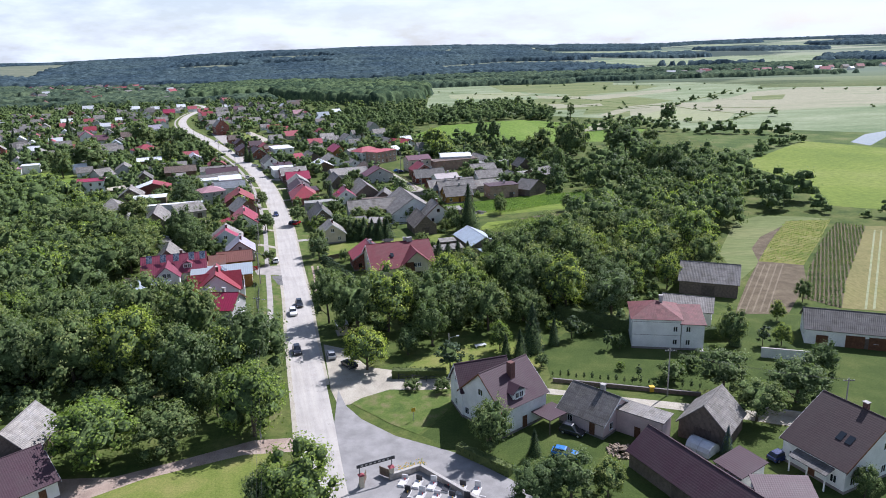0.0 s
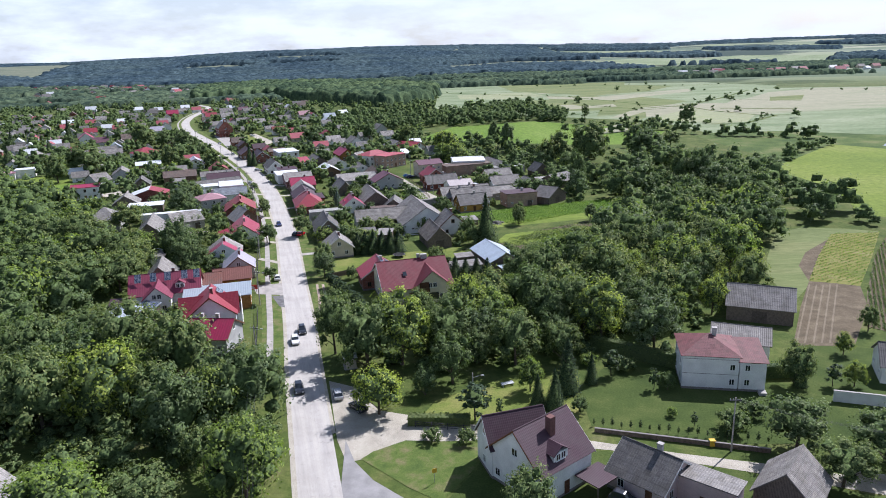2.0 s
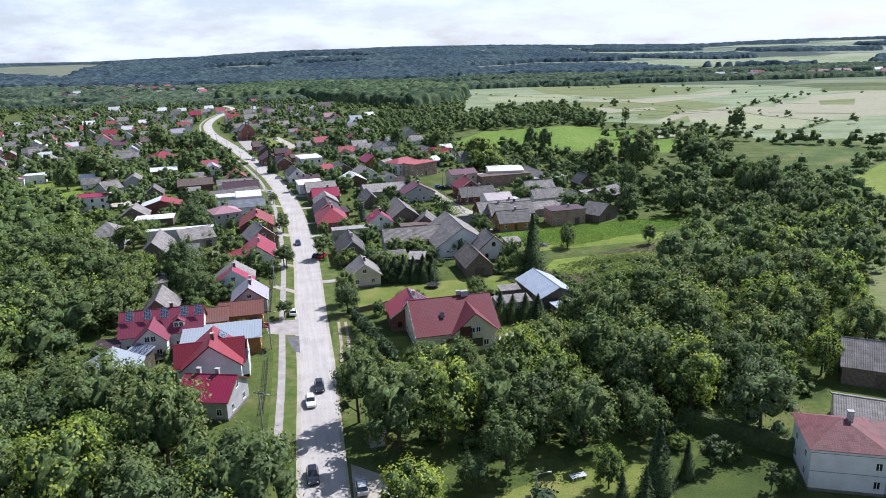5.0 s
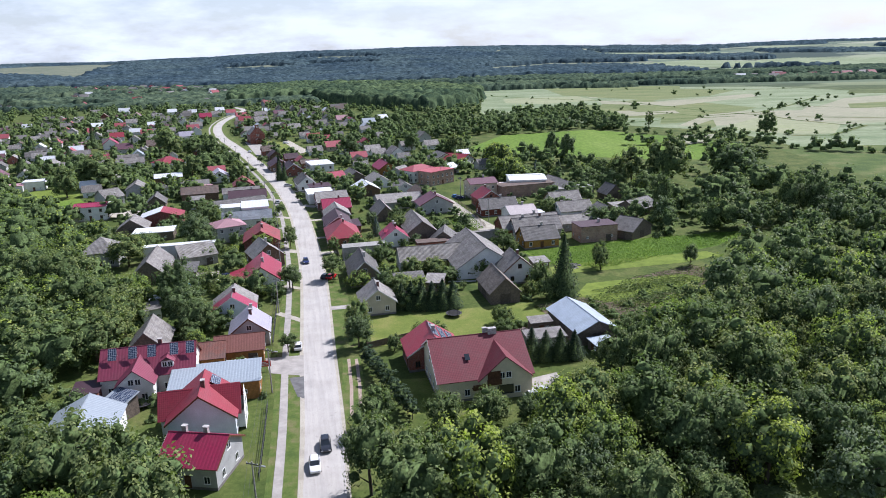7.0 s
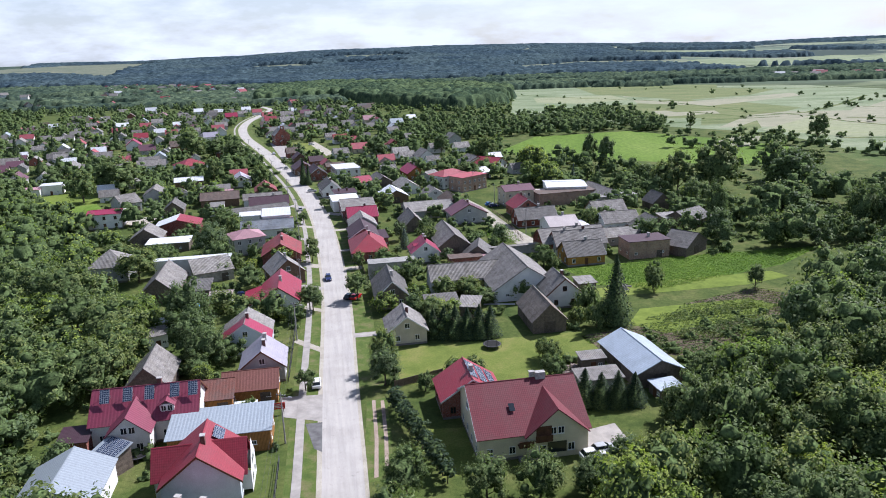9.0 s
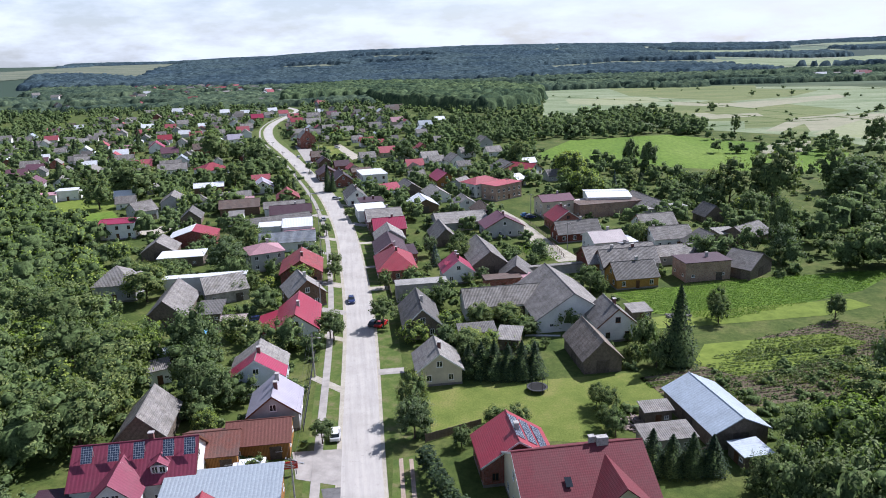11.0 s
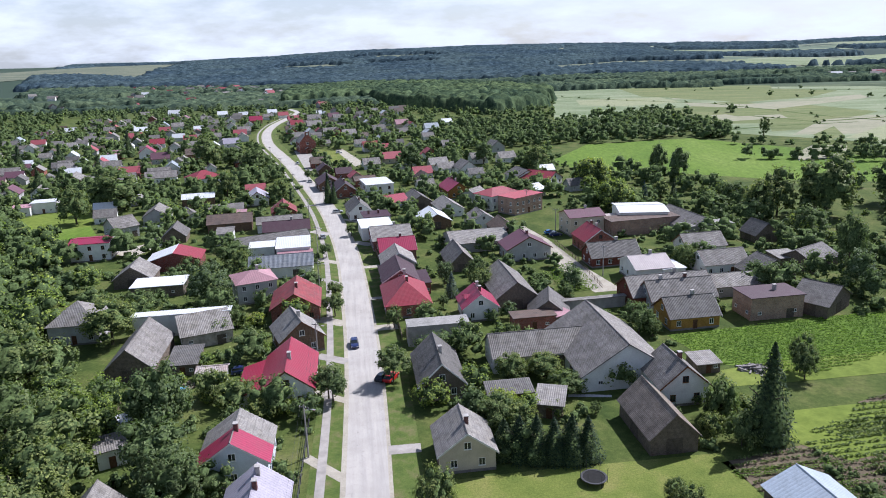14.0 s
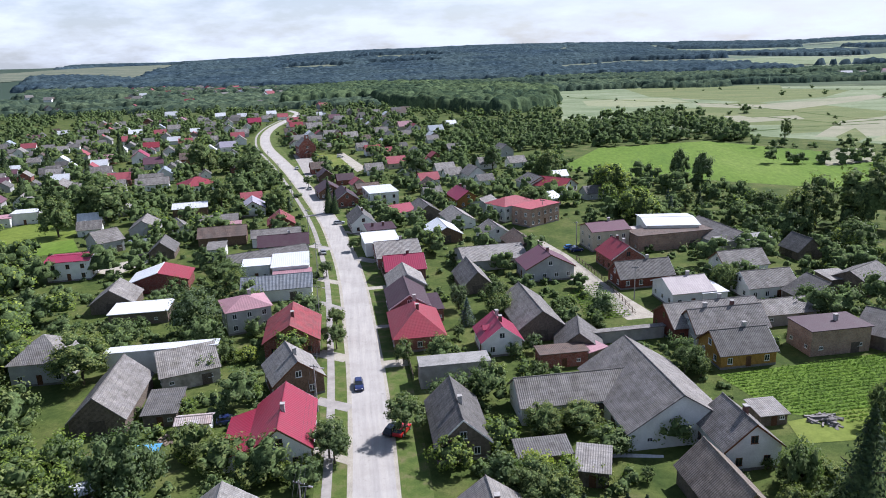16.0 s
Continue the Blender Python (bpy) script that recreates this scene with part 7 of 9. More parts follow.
def church(x, y, turn):
    """A small brick church: nave, stepped front with a bell turret, porch and apse."""
    o = thing("church", pose(x, y, 0, 0, 0, turn), "red brick village church with grey roof and bell turret", "church")
    l, w, e, r = 17.0, 9.5, 6.5, 11.0
    HOUSES.append((x, y, radians(turn), l, w))
    part("nave_wall", pentagon_walls(l, w, e, r, "gable"), "wall_brick", o)
    gable_roof(o, l, w, e, r, ("greyl", "greyl"), 0.3, 0.05)
    bm = bmesh.new()
    slab(bm, [(l / 2 + 0.25, -w / 2 - 0.3, 0), (l / 2 + 0.25, w / 2 + 0.3, 0), (l / 2 + 0.25, w / 2 + 0.3, e + 0.7), (l / 2 + 0.25, 1.4, r + 0.2), (l / 2 + 0.25, -1.4, r + 0.2), (l / 2 + 0.25, -w / 2 - 0.3, e + 0.7)], 0.5)
    part("front_gable", bm, "wall_brick", o)
    box_part("turret", (l / 2 - 0.5, -1.3, r + 0.1, l / 2 + 0.4, 1.3, r + 2.6), "wall_brick", o)
    box_part("turret_arch", (l / 2 + 0.38, -0.5, r + 0.7, l / 2 + 0.44, 0.5, r + 2.0), "film_white", o)
    bm = bmesh.new()
    slab(bm, [(l / 2 - 0.7, -1.6, r + 2.6), (l / 2 + 0.6, -1.6, r + 2.6), (l / 2 + 0.6, 0, r + 3.7), (l / 2 - 0.7, 0, r + 3.7)], 0.1)
    slab(bm, [(l / 2 + 0.6, 1.6, r + 2.6), (l / 2 - 0.7, 1.6, r + 2.6), (l / 2 - 0.7, 0, r + 3.7), (l / 2 + 0.6, 0, r + 3.7)], 0.1)
    part("turret_roof", bm, "roof_greyl", o)
    for sy in (-1, 1):
        box_part("buttress", (l / 2 - 0.1, sy * (w / 2) - 0.4, 0, l / 2 + 0.7, sy * (w / 2) + 0.4, e), "wall_brick", o)
        for i in range(4):
            window(o, -l / 2 + 2.5 + i * 3.6, sy * w / 2, 2.2, 0 if sy < 0 else 180, 1.0, 2.8)
    box_part("porch", (l / 2 + 0.3, -1.8, 0, l / 2 + 2.4, 1.8, 3.0), "wall_brick", o)
    box_part("church_door", (l / 2 + 2.38, -0.8, 0.1, l / 2 + 2.46, 0.8, 2.4), "door_wood", o)
    plate("porch_roof", [(l / 2 + 0.3, -2.1, 2.95), (l / 2 + 2.7, -2.1, 2.95), (l / 2 + 2.7, 0, 4.3), (l / 2 + 0.3, 0, 4.3)], 0.1, "roof_greyl", o)
    plate("porch_roof", [(l / 2 + 2.7, 2.1, 2.95), (l / 2 + 0.3, 2.1, 2.95), (l / 2 + 0.3, 0, 4.3), (l / 2 + 2.7, 0, 4.3)], 0.1, "roof_greyl", o)
    window(o, l / 2 + 0.26, 0, 5.6, 90, 1.4, 1.4)


def gate_arch(x, y, turn):
    """The graveyard's gate: two capped piers, a lettered board over the way in and two leaves standing open."""
    o = thing("cemetery_gate", pose(x, y, 0, 0, 0, turn), "cemetery gateway with red-capped piers and a dark overhead board", "gate")
    for sx in (-2.6, 2.0):
        p = box_part("pier", (sx, -0.3, -0.2, sx + 0.6, 0.3, 2.0), "wall_beige", o)
        bm = bmesh.new()
        slab(bm, [(sx - 0.15, -0.45, 2.0), (sx + 0.75, -0.45, 2.0), (sx + 0.3, 0, 2.4)], 0.03)
        slab(bm, [(sx + 0.75, -0.45, 2.0), (sx + 0.75, 0.45, 2.0), (sx + 0.3, 0, 2.4)], 0.03)
        slab(bm, [(sx + 0.75, 0.45, 2.0), (sx - 0.15, 0.45, 2.0), (sx + 0.3, 0, 2.4)], 0.03)
        slab(bm, [(sx - 0.15, 0.45, 2.0), (sx - 0.15, -0.45, 2.0), (sx + 0.3, 0, 2.4)], 0.03)
        part("pier_cap", bm, "roof_redp", p)
    box_part("board", (-2.9, -0.05, 3.2, 2.9, 0.05, 3.7), "metal_dark", o)
    for sx in (-2.5, 2.4):
        box_part("board_post", (sx - 0.05, -0.05, 2.2, sx + 0.05, 0.05, 3.2), "metal_dark", o)
    for i in range(7):
        box_part("letter_bar", (-2.3 + i * 0.66, -0.062, 3.35, -1.95 + i * 0.66, -0.053, 3.55), "metal_pale", o)
    for sx, a in ((-1.95, 60), (1.95, 120)):
        lf = new("gate_leaf", mesh_of("gate_leaf", box(bmesh.new(), 0, -0.03, 0.15, 1.8, 0.03, 1.5), "fence_wood"))
        lf.parent, lf.matrix_basis = o, pose(sx, 0.2, 0, 0, 0, a)


TOWN = []


def far_mesh(cover, wall):
    """Walls and two roof slopes of a house far off."""
    key = ("far", cover, wall)
    if key not in SHARED:
        r1, r2 = bmesh.new(), bmesh.new()
        slab(r1, [(-5.5, -4.6, 3.0), (5.5, -4.6, 3.0), (5.5, 0, 6.5), (-5.5, 0, 6.5)], 0.15)
        slab(r2, [(5.5, 4.6, 3.0), (-5.5, 4.6, 3.0), (-5.5, 0, 6.5), (5.5, 0, 6.5)], 0.15)
        SHARED[key] = [("wall", mesh_of("wall", pentagon_walls(10, 8, 3.3, 6.3, "gable"), "wall_" + wall)), ("roof_slope", mesh_of("roof_slope", r1, "roof_" + cover)), ("roof_slope", mesh_of("roof_slope", r2, "roof_" + cover))]
    return SHARED[key]


def far_house(x, y, turn, k, cover, wall, joined=False):
    """A house far off: walls, two roof slopes and a few windows; those of the distant town are joined."""
    m = Matrix.LocRotScale((x, y, hill(x, y) if y > 900 else 0), Euler((0, 0, radians(turn))), (k, k, k))
    HOUSES.append((x, y, radians(turn), 11 * k, 9 * k))
    if joined:
        TOWN.append((m, cover, wall))
        return None
    o = thing("house", m, f"distant house with {COVER_WORDS[cover]} roof and {WALL_WORDS[wall]} walls", "house")
    for nm, me in far_mesh(cover, wall):
        c = new(nm, me)
        c.parent = o
    if y < 620:
        for wx in (-2.5, 2.5):
            window(o, wx, -4, 1.0, 0, 1.0, 1.25)
        window(o, 5, 0, 1.2, 90, 1.0, 1.25)
    return o


def build_town():
    """The crowded houses of the distant town as one sheet."""
    verts, faces, slots, mats = [], [], [], []
    for m, cover, wall in TOWN:
        for _, me in far_mesh(cover, wall):
            mat = me.materials[0]
            if mat not in mats:
                mats.append(mat)
            n = len(verts)
            verts += [tuple(m @ v.co) for v in me.vertices]
            faces += [tuple(n + q for q in p.vertices) for p in me.polygons]
            slots += [mats.index(mat)] * len(me.polygons)
    me = bpy.data.meshes.new("town_houses")
    me.from_pydata(verts, [], faces)
    for mat in mats:
        me.materials.append(mat)
    me.polygons.foreach_set("material_index", slots)
    tagged(new("town_houses", me), "crowded small houses of the distant town", "houses", kind="stuff")


# ---- bays, dormers and panels of the larger houses ----
cross_gable(crimson_house, -1.5, -8.6, 6.2, 4.2, 6.9, "crimson", "white")
dormer(crimson_house, 3.6, -3.9, 5.0, 2.2, 1.2, "crimson", "white")
for k, px in enumerate((-7.0, -3.4, 0.0, 4.0, 6.9)):
    solar_panel(crimson_house, (px, -2.6, 6.75), (1, 0, 0), (0, 0.62, 0.8), 1.5, 2.3)
    for sx in (0.1, 1.4):
        box_part("panel_strut", (px + sx - 0.03, -1.35, 6.9, px + sx + 0.03, -1.28, 8.4), "metal_pale", crimson_house)
# Dark plate standing in for the shaded inside of the barn's open porch.
box_part("barn_door", (-3.0, -4.40, 0.1, 3.2, -4.22, 2.7), "door_grey", long_barn)
cross_gable(big_house, 3.4, -9.0, 9.4, 4.2, 8.2, "darkred", "cream")
box_part("balcony", (-2.6, -9.3, 2.3, -0.9 + 0.6, -7.6, 2.5), "door_wood", big_house)
box_part("balcony_rail", (-2.6, -9.35, 2.5, -0.3, -9.25, 3.4), "door_wood", big_house)
box_part("large_window", (1.9, -9.06, 0.9, 4.9, -8.98, 2.7), "glass", big_house)
box_part("terrace", (-2.6, -9.3, 0, -0.3, -7.7, 0.5), "plinth", big_house)
box_part("chimney", (2.6, -0.4, 7.6, 4.2, 0.5, 10.1), "chimney_pale", big_house)
box_part("loggia", (0.1, -9.07, 3.3, 2.5, -8.97, 5.5), "door_wood", big_house, "dark brown recessed balcony")
box_part("loggia_rail", (-0.1, -9.5, 3.2, 2.6, -9.42, 4.2), "door_wood", big_house)
box_part("loggia_floor", (-0.1, -9.5, 3.05, 2.6, -8.97, 3.2), "door_wood", big_house)
plate("skylight", [(-3.0, -5.2, 6.52), (-2.1, -5.2, 6.52), (-2.1, -4.0, 7.22), (-3.0, -4.0, 7.22)], 0.06, "glass", big_house)
cross_gable(red_house, -0.6, -6.8, 5.2, 3.6, 7.0, "red", "white")
cross_gable(red_house, -0.4, 6.6, 5.6, 3.6, 7.2, "red", "white")
dormer(plum_house, -0.8, -4.6, 5.6, 2.8, 1.2, "maroon", "white")
box_part("chimney", (-0.3, -2.2, 7.0, 0.7, -1.2, 10.6), "chimney_brick", plum_house)
box_part("carport_roof", (1.2, -9.6, 2.5, 6.2, -5.4, 2.65), "roof_maroon", plum_house)
for kx in (1.4, 6.0):
    box_part("carport_post", (kx - 0.07, -9.4, 0, kx + 0.07, -9.26, 2.5), "wall_wood", plum_house)
for k in range(3):
    solar_panel(red_house, (-4.2 + k * 1.1, 2.6, 6.75), (1, 0, 0), (0, -0.82, 0.58), 1.0, 1.7)
for zz in (1.1, 3.9):
    window(white_house, 3.7, -4.75, zz, 0, 0.9, 1.2)
    window(white_wing, -0.9, -4.2, zz, 0, 0.9, 1.2)
    box_part("wall_band", (-4.76, -4.775, zz + 1.95, 4.76, -4.752, zz + 2.02), "plinth", white_house)
box_part("porch_steps", (1.0, -5.6, 0.0, 2.3, -4.2, 0.5), "kerb", white_wing)
for gx0 in (-0.3, 3.8):
    box_part("garage_door", (gx0, -4.32, 0.0, gx0 + 3.4, -4.16, 2.6), "door_wood", long_garage)
box_part("garage_door", (-5.6, -4.32, 0.0, -3.4, -4.16, 2.1), "door_wood", long_garage)
plate("porch_roof", [(-2.6, -10.0, 2.6), (3.4, -10.0, 2.6), (3.4, -8.1, 3.2), (-2.6, -8.1, 3.2)], 0.12, "roof_greyd", brown_house)
for px in (-2.4, 0.4, 3.2):
    box_part("porch_post", (px - 0.08, -9.86, 0, px + 0.08, -9.7, 2.55), "wall_white", brown_house)
for px in (0.9, 2.3):
    plate("skylight", [(px, -5.3, 5.88), (px + 0.9, -5.3, 5.88), (px + 0.9, -4.1, 6.65), (px, -4.1, 6.65)], 0.06, "glass", brown_house)
dormer(magenta_house, 0.0, -3.0, 3.9, 1.6, 0.9, "magenta", "white")
# ---- church and distant houses ----
church(-177.1, 579.0, -62)
far_house(-435.4, 647.0, -64, 0.94, "metal", "white")
far_house(-335.6, 524.6, 26, 0.75, "white", "white")
far_house(-299.8, 614.5, 26, 0.99, "red", "white")
far_house(-278.4, 563.2, -64, 1.18, "magenta", "white")
far_house(-255.2, 537.8, 26, 1.02, "purple", "greyr")
far_house(-266.9, 505.0, 26, 1.01, "grey", "white")
far_house(-281.2, 517.7, -64, 1.01, "redp", "white")
far_house(-243.4, 483.9, 26, 0.99, "redp", "brick")
far_house(-221.7, 476.0, 26, 1.07, "grey", "white")
far_house(-226.5, 498.0, -64, 1.04, "metal", "white")
far_house(-297.3, 558.2, 26, 0.89, "pink", "brick")
far_house(-404.8, 722.1, 26, 0.88, "grey", "white")
far_house(-415.6, 813.6, -64, 1.11, "brown", "brick")
far_house(-365.6, 706.2, 26, 1.00, "white", "white")
far_house(-340.9, 656.3, 26, 1.03, "redp", "white")
far_house(-273.8, 590.9, -64, 0.96, "grey", "white")
far_house(-268.2, 604.1, 26, 0.83, "greyl", "white")
far_house(-241.4, 554.3, 26, 1.03, "brown", "brick")
far_house(-378.3, 810.3, -64, 1.17, "pink", "white")
far_house(-350.8, 742.7, 26, 0.99, "greyl", "white")
far_house(-321.7, 723.2, 26, 0.75, "white", "white")
far_house(-368.8, 751.2, -64, 1.02, "metal", "white")
far_house(-365.1, 867.8, 26, 0.99, "white", "white")
far_house(-274.8, 655.9, 26, 0.84, "grey", "white")
far_house(-305.5, 534.3, -64, 0.75, "white", "white")
far_house(-307.6, 522.0, 26, 0.75, "grey", "white")
far_house(-241.4, 609.0, 26, 1.01, "lilac", "white")
far_house(-247.8, 644.5, -64, 1.01, "grey", "white")
far_house(-266.5, 691.6, 26, 1.00, "grey", "greyr")
far_house(-293.9, 784.6, 26, 1.12, "magenta", "brick")
far_house(-294.9, 731.1, -64, 0.98, "grey", "white")
far_house(-254.5, 780.4, 26, 1.12, "redp", "white")
far_house(-237.4, 737.0, 26, 1.05, "red", "white")
far_house(-220.1, 675.2, -64, 1.02, "greyd", "brick")
far_house(-235.5, 781.0, 26, 1.19, "grey", "white")
far_house(-215.7, 718.9, 26, 1.18, "greyl", "greyr")
far_house(-201.5, 664.4, -64, 1.04, "white", "white")
far_house(-187.2, 669.1, 26, 0.99, "grey", "white")
far_house(-217.0, 798.1, 26, 0.95, "grey", "white")
far_house(-179.3, 664.0, -64, 1.04, "brown", "brick")
far_house(-168.3, 654.9, 26, 0.98, "greyl", "white")
far_house(-155.5, 645.8, 26, 0.75, "brown", "white")
far_house(-138.7, 653.1, -64, 0.98, "greyd", "white")
far_house(-133.5, 577.5, 26, 0.99, "red", "white")
far_house(-125.5, 576.5, 26, 0.75, "red", "brick")
far_house(-119.5, 542.7, -64, 0.75, "pinkred", "white")
far_house(-109.2, 526.8, 26, 0.98, "redp", "beige")
far_house(-147.6, 513.1, 26, 0.92, "brown", "brick")
far_house(-137.2, 489.1, -64, 0.91, "maroon", "brown")
far_house(-124.7, 480.0, 26, 0.79, "maroon", "brick")
far_house(-140.6, 720.2, 26, 1.07, "pink", "beige")
far_house(-128.9, 688.4, -64, 0.94, "grey", "white")
far_house(-110.5, 684.7, 26, 1.05, "metal", "white")
far_house(-105.1, 734.9, 26, 0.84, "white", "white")
far_house(-92.0, 552.8, -64, 0.75, "redp", "brick")
far_house(-83.6, 475.4, 26, 0.91, "red", "white")
far_house(-74.0, 490.6, 26, 0.85, "grey", "white")
far_house(-63.2, 486.4, -64, 1.10, "grey", "white")
far_house(-59.9, 521.7, 26, 0.91, "grey", "white")
far_house(-44.7, 524.0, 26, 0.91, "grey", "white")
far_house(-53.4, 566.7, -64, 1.08, "grey", "greyr")
far_house(-57.2, 475.0, 26, 0.75, "greyd", "white")
far_house(-146.4, 600.9, 26, 0.75, "grey", "white")
far_house(-106.9, 576.5, -64, 0.75, "grey", "white")
far_house(-297.5, 824.7, 26, 0.91, "grey", "white")
far_house(-287.0, 840.1, 26, 0.97, "redp", "white")
far_house(-285.0, 747.4, -64, 0.86, "grey", "white")
far_house(-314.1, 880.3, 26, 0.96, "white", "white")
far_house(-356.3, 810.6, 26, 0.97, "grey", "white")
far_house(-316.5, 605.0, -64, 0.84, "white", "white")
far_house(-383.8, 670.5, 26, 0.89, "grey", "white")
far_house(-345.9, 556.4, 26, 0.77, "grey", "white")
far_house(-387.3, 597.3, -64, 0.97, "grey", "white")
far_house(-365.6, 611.7, 26, 0.80, "greyl", "white")
far_house(-466.3, 888.6, 26, 0.97, "grey", "white")
far_house(-428.4, 778.8, -64, 1.01, "grey", "white")
far_house(-290.0, 654.9, 26, 0.77, "grey", "white")
rnd_town = random.Random(77)
TOWN_COVERS, TOWN_WALLS = ("grey", "greyl", "redp", "white", "redtile", "brown", "greyl"), ("white", "beige", "greyr", "white")
TOWN_PLAN = [(-693.7, 1221.7), (-407.8, 1218.8), (-525.8, 1602.3), (-727.2, 1788.8), (-1004.6, 1803.8)]
while len(TOWN) < 130:
    tx, ty = rnd_town.uniform(-1300, -150), rnd_town.uniform(860, 1900)
    if clear_of_houses(tx, ty, 4) and (inside(tx, ty, TOWN_PLAN) or (rnd_town.random() < 0.12 and ty < 1400 and road_gap(tx, ty) > 14)):
        far_house(tx, ty, rnd_town.choice((20, -70, 50, -40)), rnd_town.uniform(0.9, 1.3), rnd_town.choice(TOWN_COVERS), rnd_town.choice(TOWN_WALLS), True)
for _ in range(26):
    tx, ty = rnd_town.uniform(350, 1150), rnd_town.uniform(1290, 1420)
    far_house(tx, ty, rnd_town.choice((20, -10, 5)), rnd_town.uniform(0.9, 1.7), rnd_town.choice(("grey", "white", "redp", "redtile", "pink")), rnd_town.choice(("white", "white", "beige")), True)

# ---- single trees, hedges and shrubs ----
plant("lime", -15.7, 127.9, 9.5, 1.1)
plant("lime", -55.1, 97.2, 11.5, 1.25)
plant("round", -45.1, 100.1, 9.0, 1.2)
plant("bright", -32.0, 104.1, 13.5, 0.95)
plant("round", -40.1, 110.6, 9.0, 0.8)
plant("bright", -20.3, 82.9, 11.0, 1.1)
plant("silver", -24.9, 82.8, 8.5, 1.0)
plant("dark", -27.0, 153.7, 14.0, 0.8)
plant("round", -20.4, 152.1, 12.0, 0.85)
plant("round", -2.9, 138.7, 11.0, 0.9)
plant("dark", -7.9, 134.5, 6.0, 0.9)
plant("spruce", 17.7, 134.2, 10.5, 0.95)
plant("spruce", 14.5, 128.2, 7.5, 1.0)
plant("spruce", 11.8, 129.7, 6.0, 1.0)
plant("spruce", 22.6, 137.2, 6.0, 0.9)
plant("spruce", 9.2, 237.5, 16.0, 1.0)
plant("thuja", 0.7, 124.9, 8.0, 1.9)
plant("bush", -1.0, 117.7, 2.6, 1.0)
plant("bright", 11.1, 134.7, 7.0, 0.8)
plant("dark", 18.5, 126.6, 3.2, 1.1)
plant("bushb", 23.5, 144.9, 2.4, 1.2)
plant("thuja", 26.9, 139.9, 6.0, 1.6)
plant("bush", 30.0, 142.1, 2.8, 1.2)
plant("bush", 41.6, 119.5, 3.6, 1.2)
plant("bush", 46.4, 123.9, 2.8, 1.3)
plant("dark", 68.4, 117.5, 8.0, 0.9)
plant("dark", 58.5, 133.7, 9.0, 0.8)
plant("bright", 68.4, 132.9, 5.0, 0.9)
plant("bush", -6.5, 118.8, 2.2, 1.2)
plant("round", -7.1, 156.3, 10.0, 0.9)
plant("thuja", 4.8, 125.1, 4.6, 0.8)
plant("thuja", 33.2, 134.1, 4.6, 1.3)
plant("round", 35.6, 133.9, 3.6, 1.0)
plant("thuja", 35.9, 120.8, 2.8, 1.2)
plant("bushb", 33.4, 124.2, 1.6, 0.9)
for k in range(19):
    plant("thuja", 19.96 + k * 1.410, 121.99 + k * -0.382, 1.5 + 0.3 * (k * 7 % 3), 0.85)
plant("round", 6.3, 97.0, 9.5, 0.90)
plant("spruce", 13.0, 95.8, 4.5, 1.0)
plant("dark", 48.5, 112.7, 9.5, 1.3)
plant("dark", 59.9, 109.5, 9.0, 1.35)
plant("round", 50.6, 103.7, 8.0, 1.25)
plant("spruce", 59.2, 133.7, 7.0, 0.8)
plant("thuja", 64.8, 133.2, 5.0, 1.6)
plant("dark", 16.5, 84.3, 8.0, 1.20)
plant("dark", 11.8, 83.9, 6.5, 1.20)
plant("round", 21.7, 84.7, 6.0, 1.0)
plant("bluespruce", 41.7, 93.7, 5.2, 0.8)
plant("lime", 56.5, 169.5, 9.5, 0.85)
plant("round", 84.9, 157.2, 6.0, 0.8)
plant("bright", 73.7, 146.2, 5.0, 0.8)
plant("round", 56.2, 82.8, 5.0, 0.9)
hedge(25.7, 152.6, 41.1, 141.8, 3.0, 1.6)
hedge(54.2, 137.6, 60.8, 137.7, 2.6, 1.6)
hedge(-10.5, 124.2, -0.2, 123.5, 1.8, 1.6)
hedge(1.3, 97.3, 8.9, 90.5, 1.6, 1.2)
plant("silver", -37.7, 205.9, 8.0, 0.9)
plant("round", -28.8, 171.5, 8.0, 1.0)
plant("round", -17.4, 171.5, 7.5, 0.95)
plant("round", -10.0, 172.5, 7.5, 1.0)
plant("dark", -2.9, 173.5, 6.5, 1.0)
plant("silver", 2.7, 177.7, 7.5, 1.0)
for k in range(13):
    plant("thuja", -34.72 + k * 0.956, 197.44 + k * -1.864, 4.4 + 0.5 * (k * 5 % 3), 1.7)
plant("spruce", -1.3, 199.7, 6.8, 1.55)
plant("spruce", 1.5, 199.4, 6.2, 1.6)
plant("spruce", 4.4, 199.6, 6.5, 1.5)
plant("spruce", 7.3, 200.1, 6.0, 1.6)
plant("round", -6.5, 211.1, 5.0, 0.9)
plant("round", -7.7, 219.1, 4.6, 0.9)
plant("dark", -29.8, 203.9, 4.0, 1.0)
plant("bush", -26.9, 206.2, 2.6, 1.0)
for kx, ky, kh in ((-31.0, 229.5, 6.5), (-28.6, 229.3, 7.0), (-26.1, 229.1, 7.5), (-23.5, 229.2, 7.0), (-20.9, 229.4, 7.5), (-18.5, 230.0, 7.0)):
    plant("spruce", kx, ky, kh, 1.45)
plant("round", -32.9, 237.4, 6.5, 0.9)
plant("bush", -24.9, 211.3, 3.2, 1.1)
plant("bush", -21.2, 212.5, 3.0, 1.1)
plant("round", -6.4, 216.7, 5.5, 0.95)
plant("round", -5.6, 208.7, 5.0, 0.95)
plant("round", 21.9, 258.9, 6.5, 0.8)
plant("silver", 47.5, 262.1, 7.0, 0.8)
plant("dark", -88.0, 231.5, 11.0, 0.8)
plant("spruce", -91.1, 233.5, 10.0, 1.1)
plant("dark", -75.9, 213.1, 9.5, 0.95)
plant("bright", -72.4, 204.3, 5.0, 1.0)
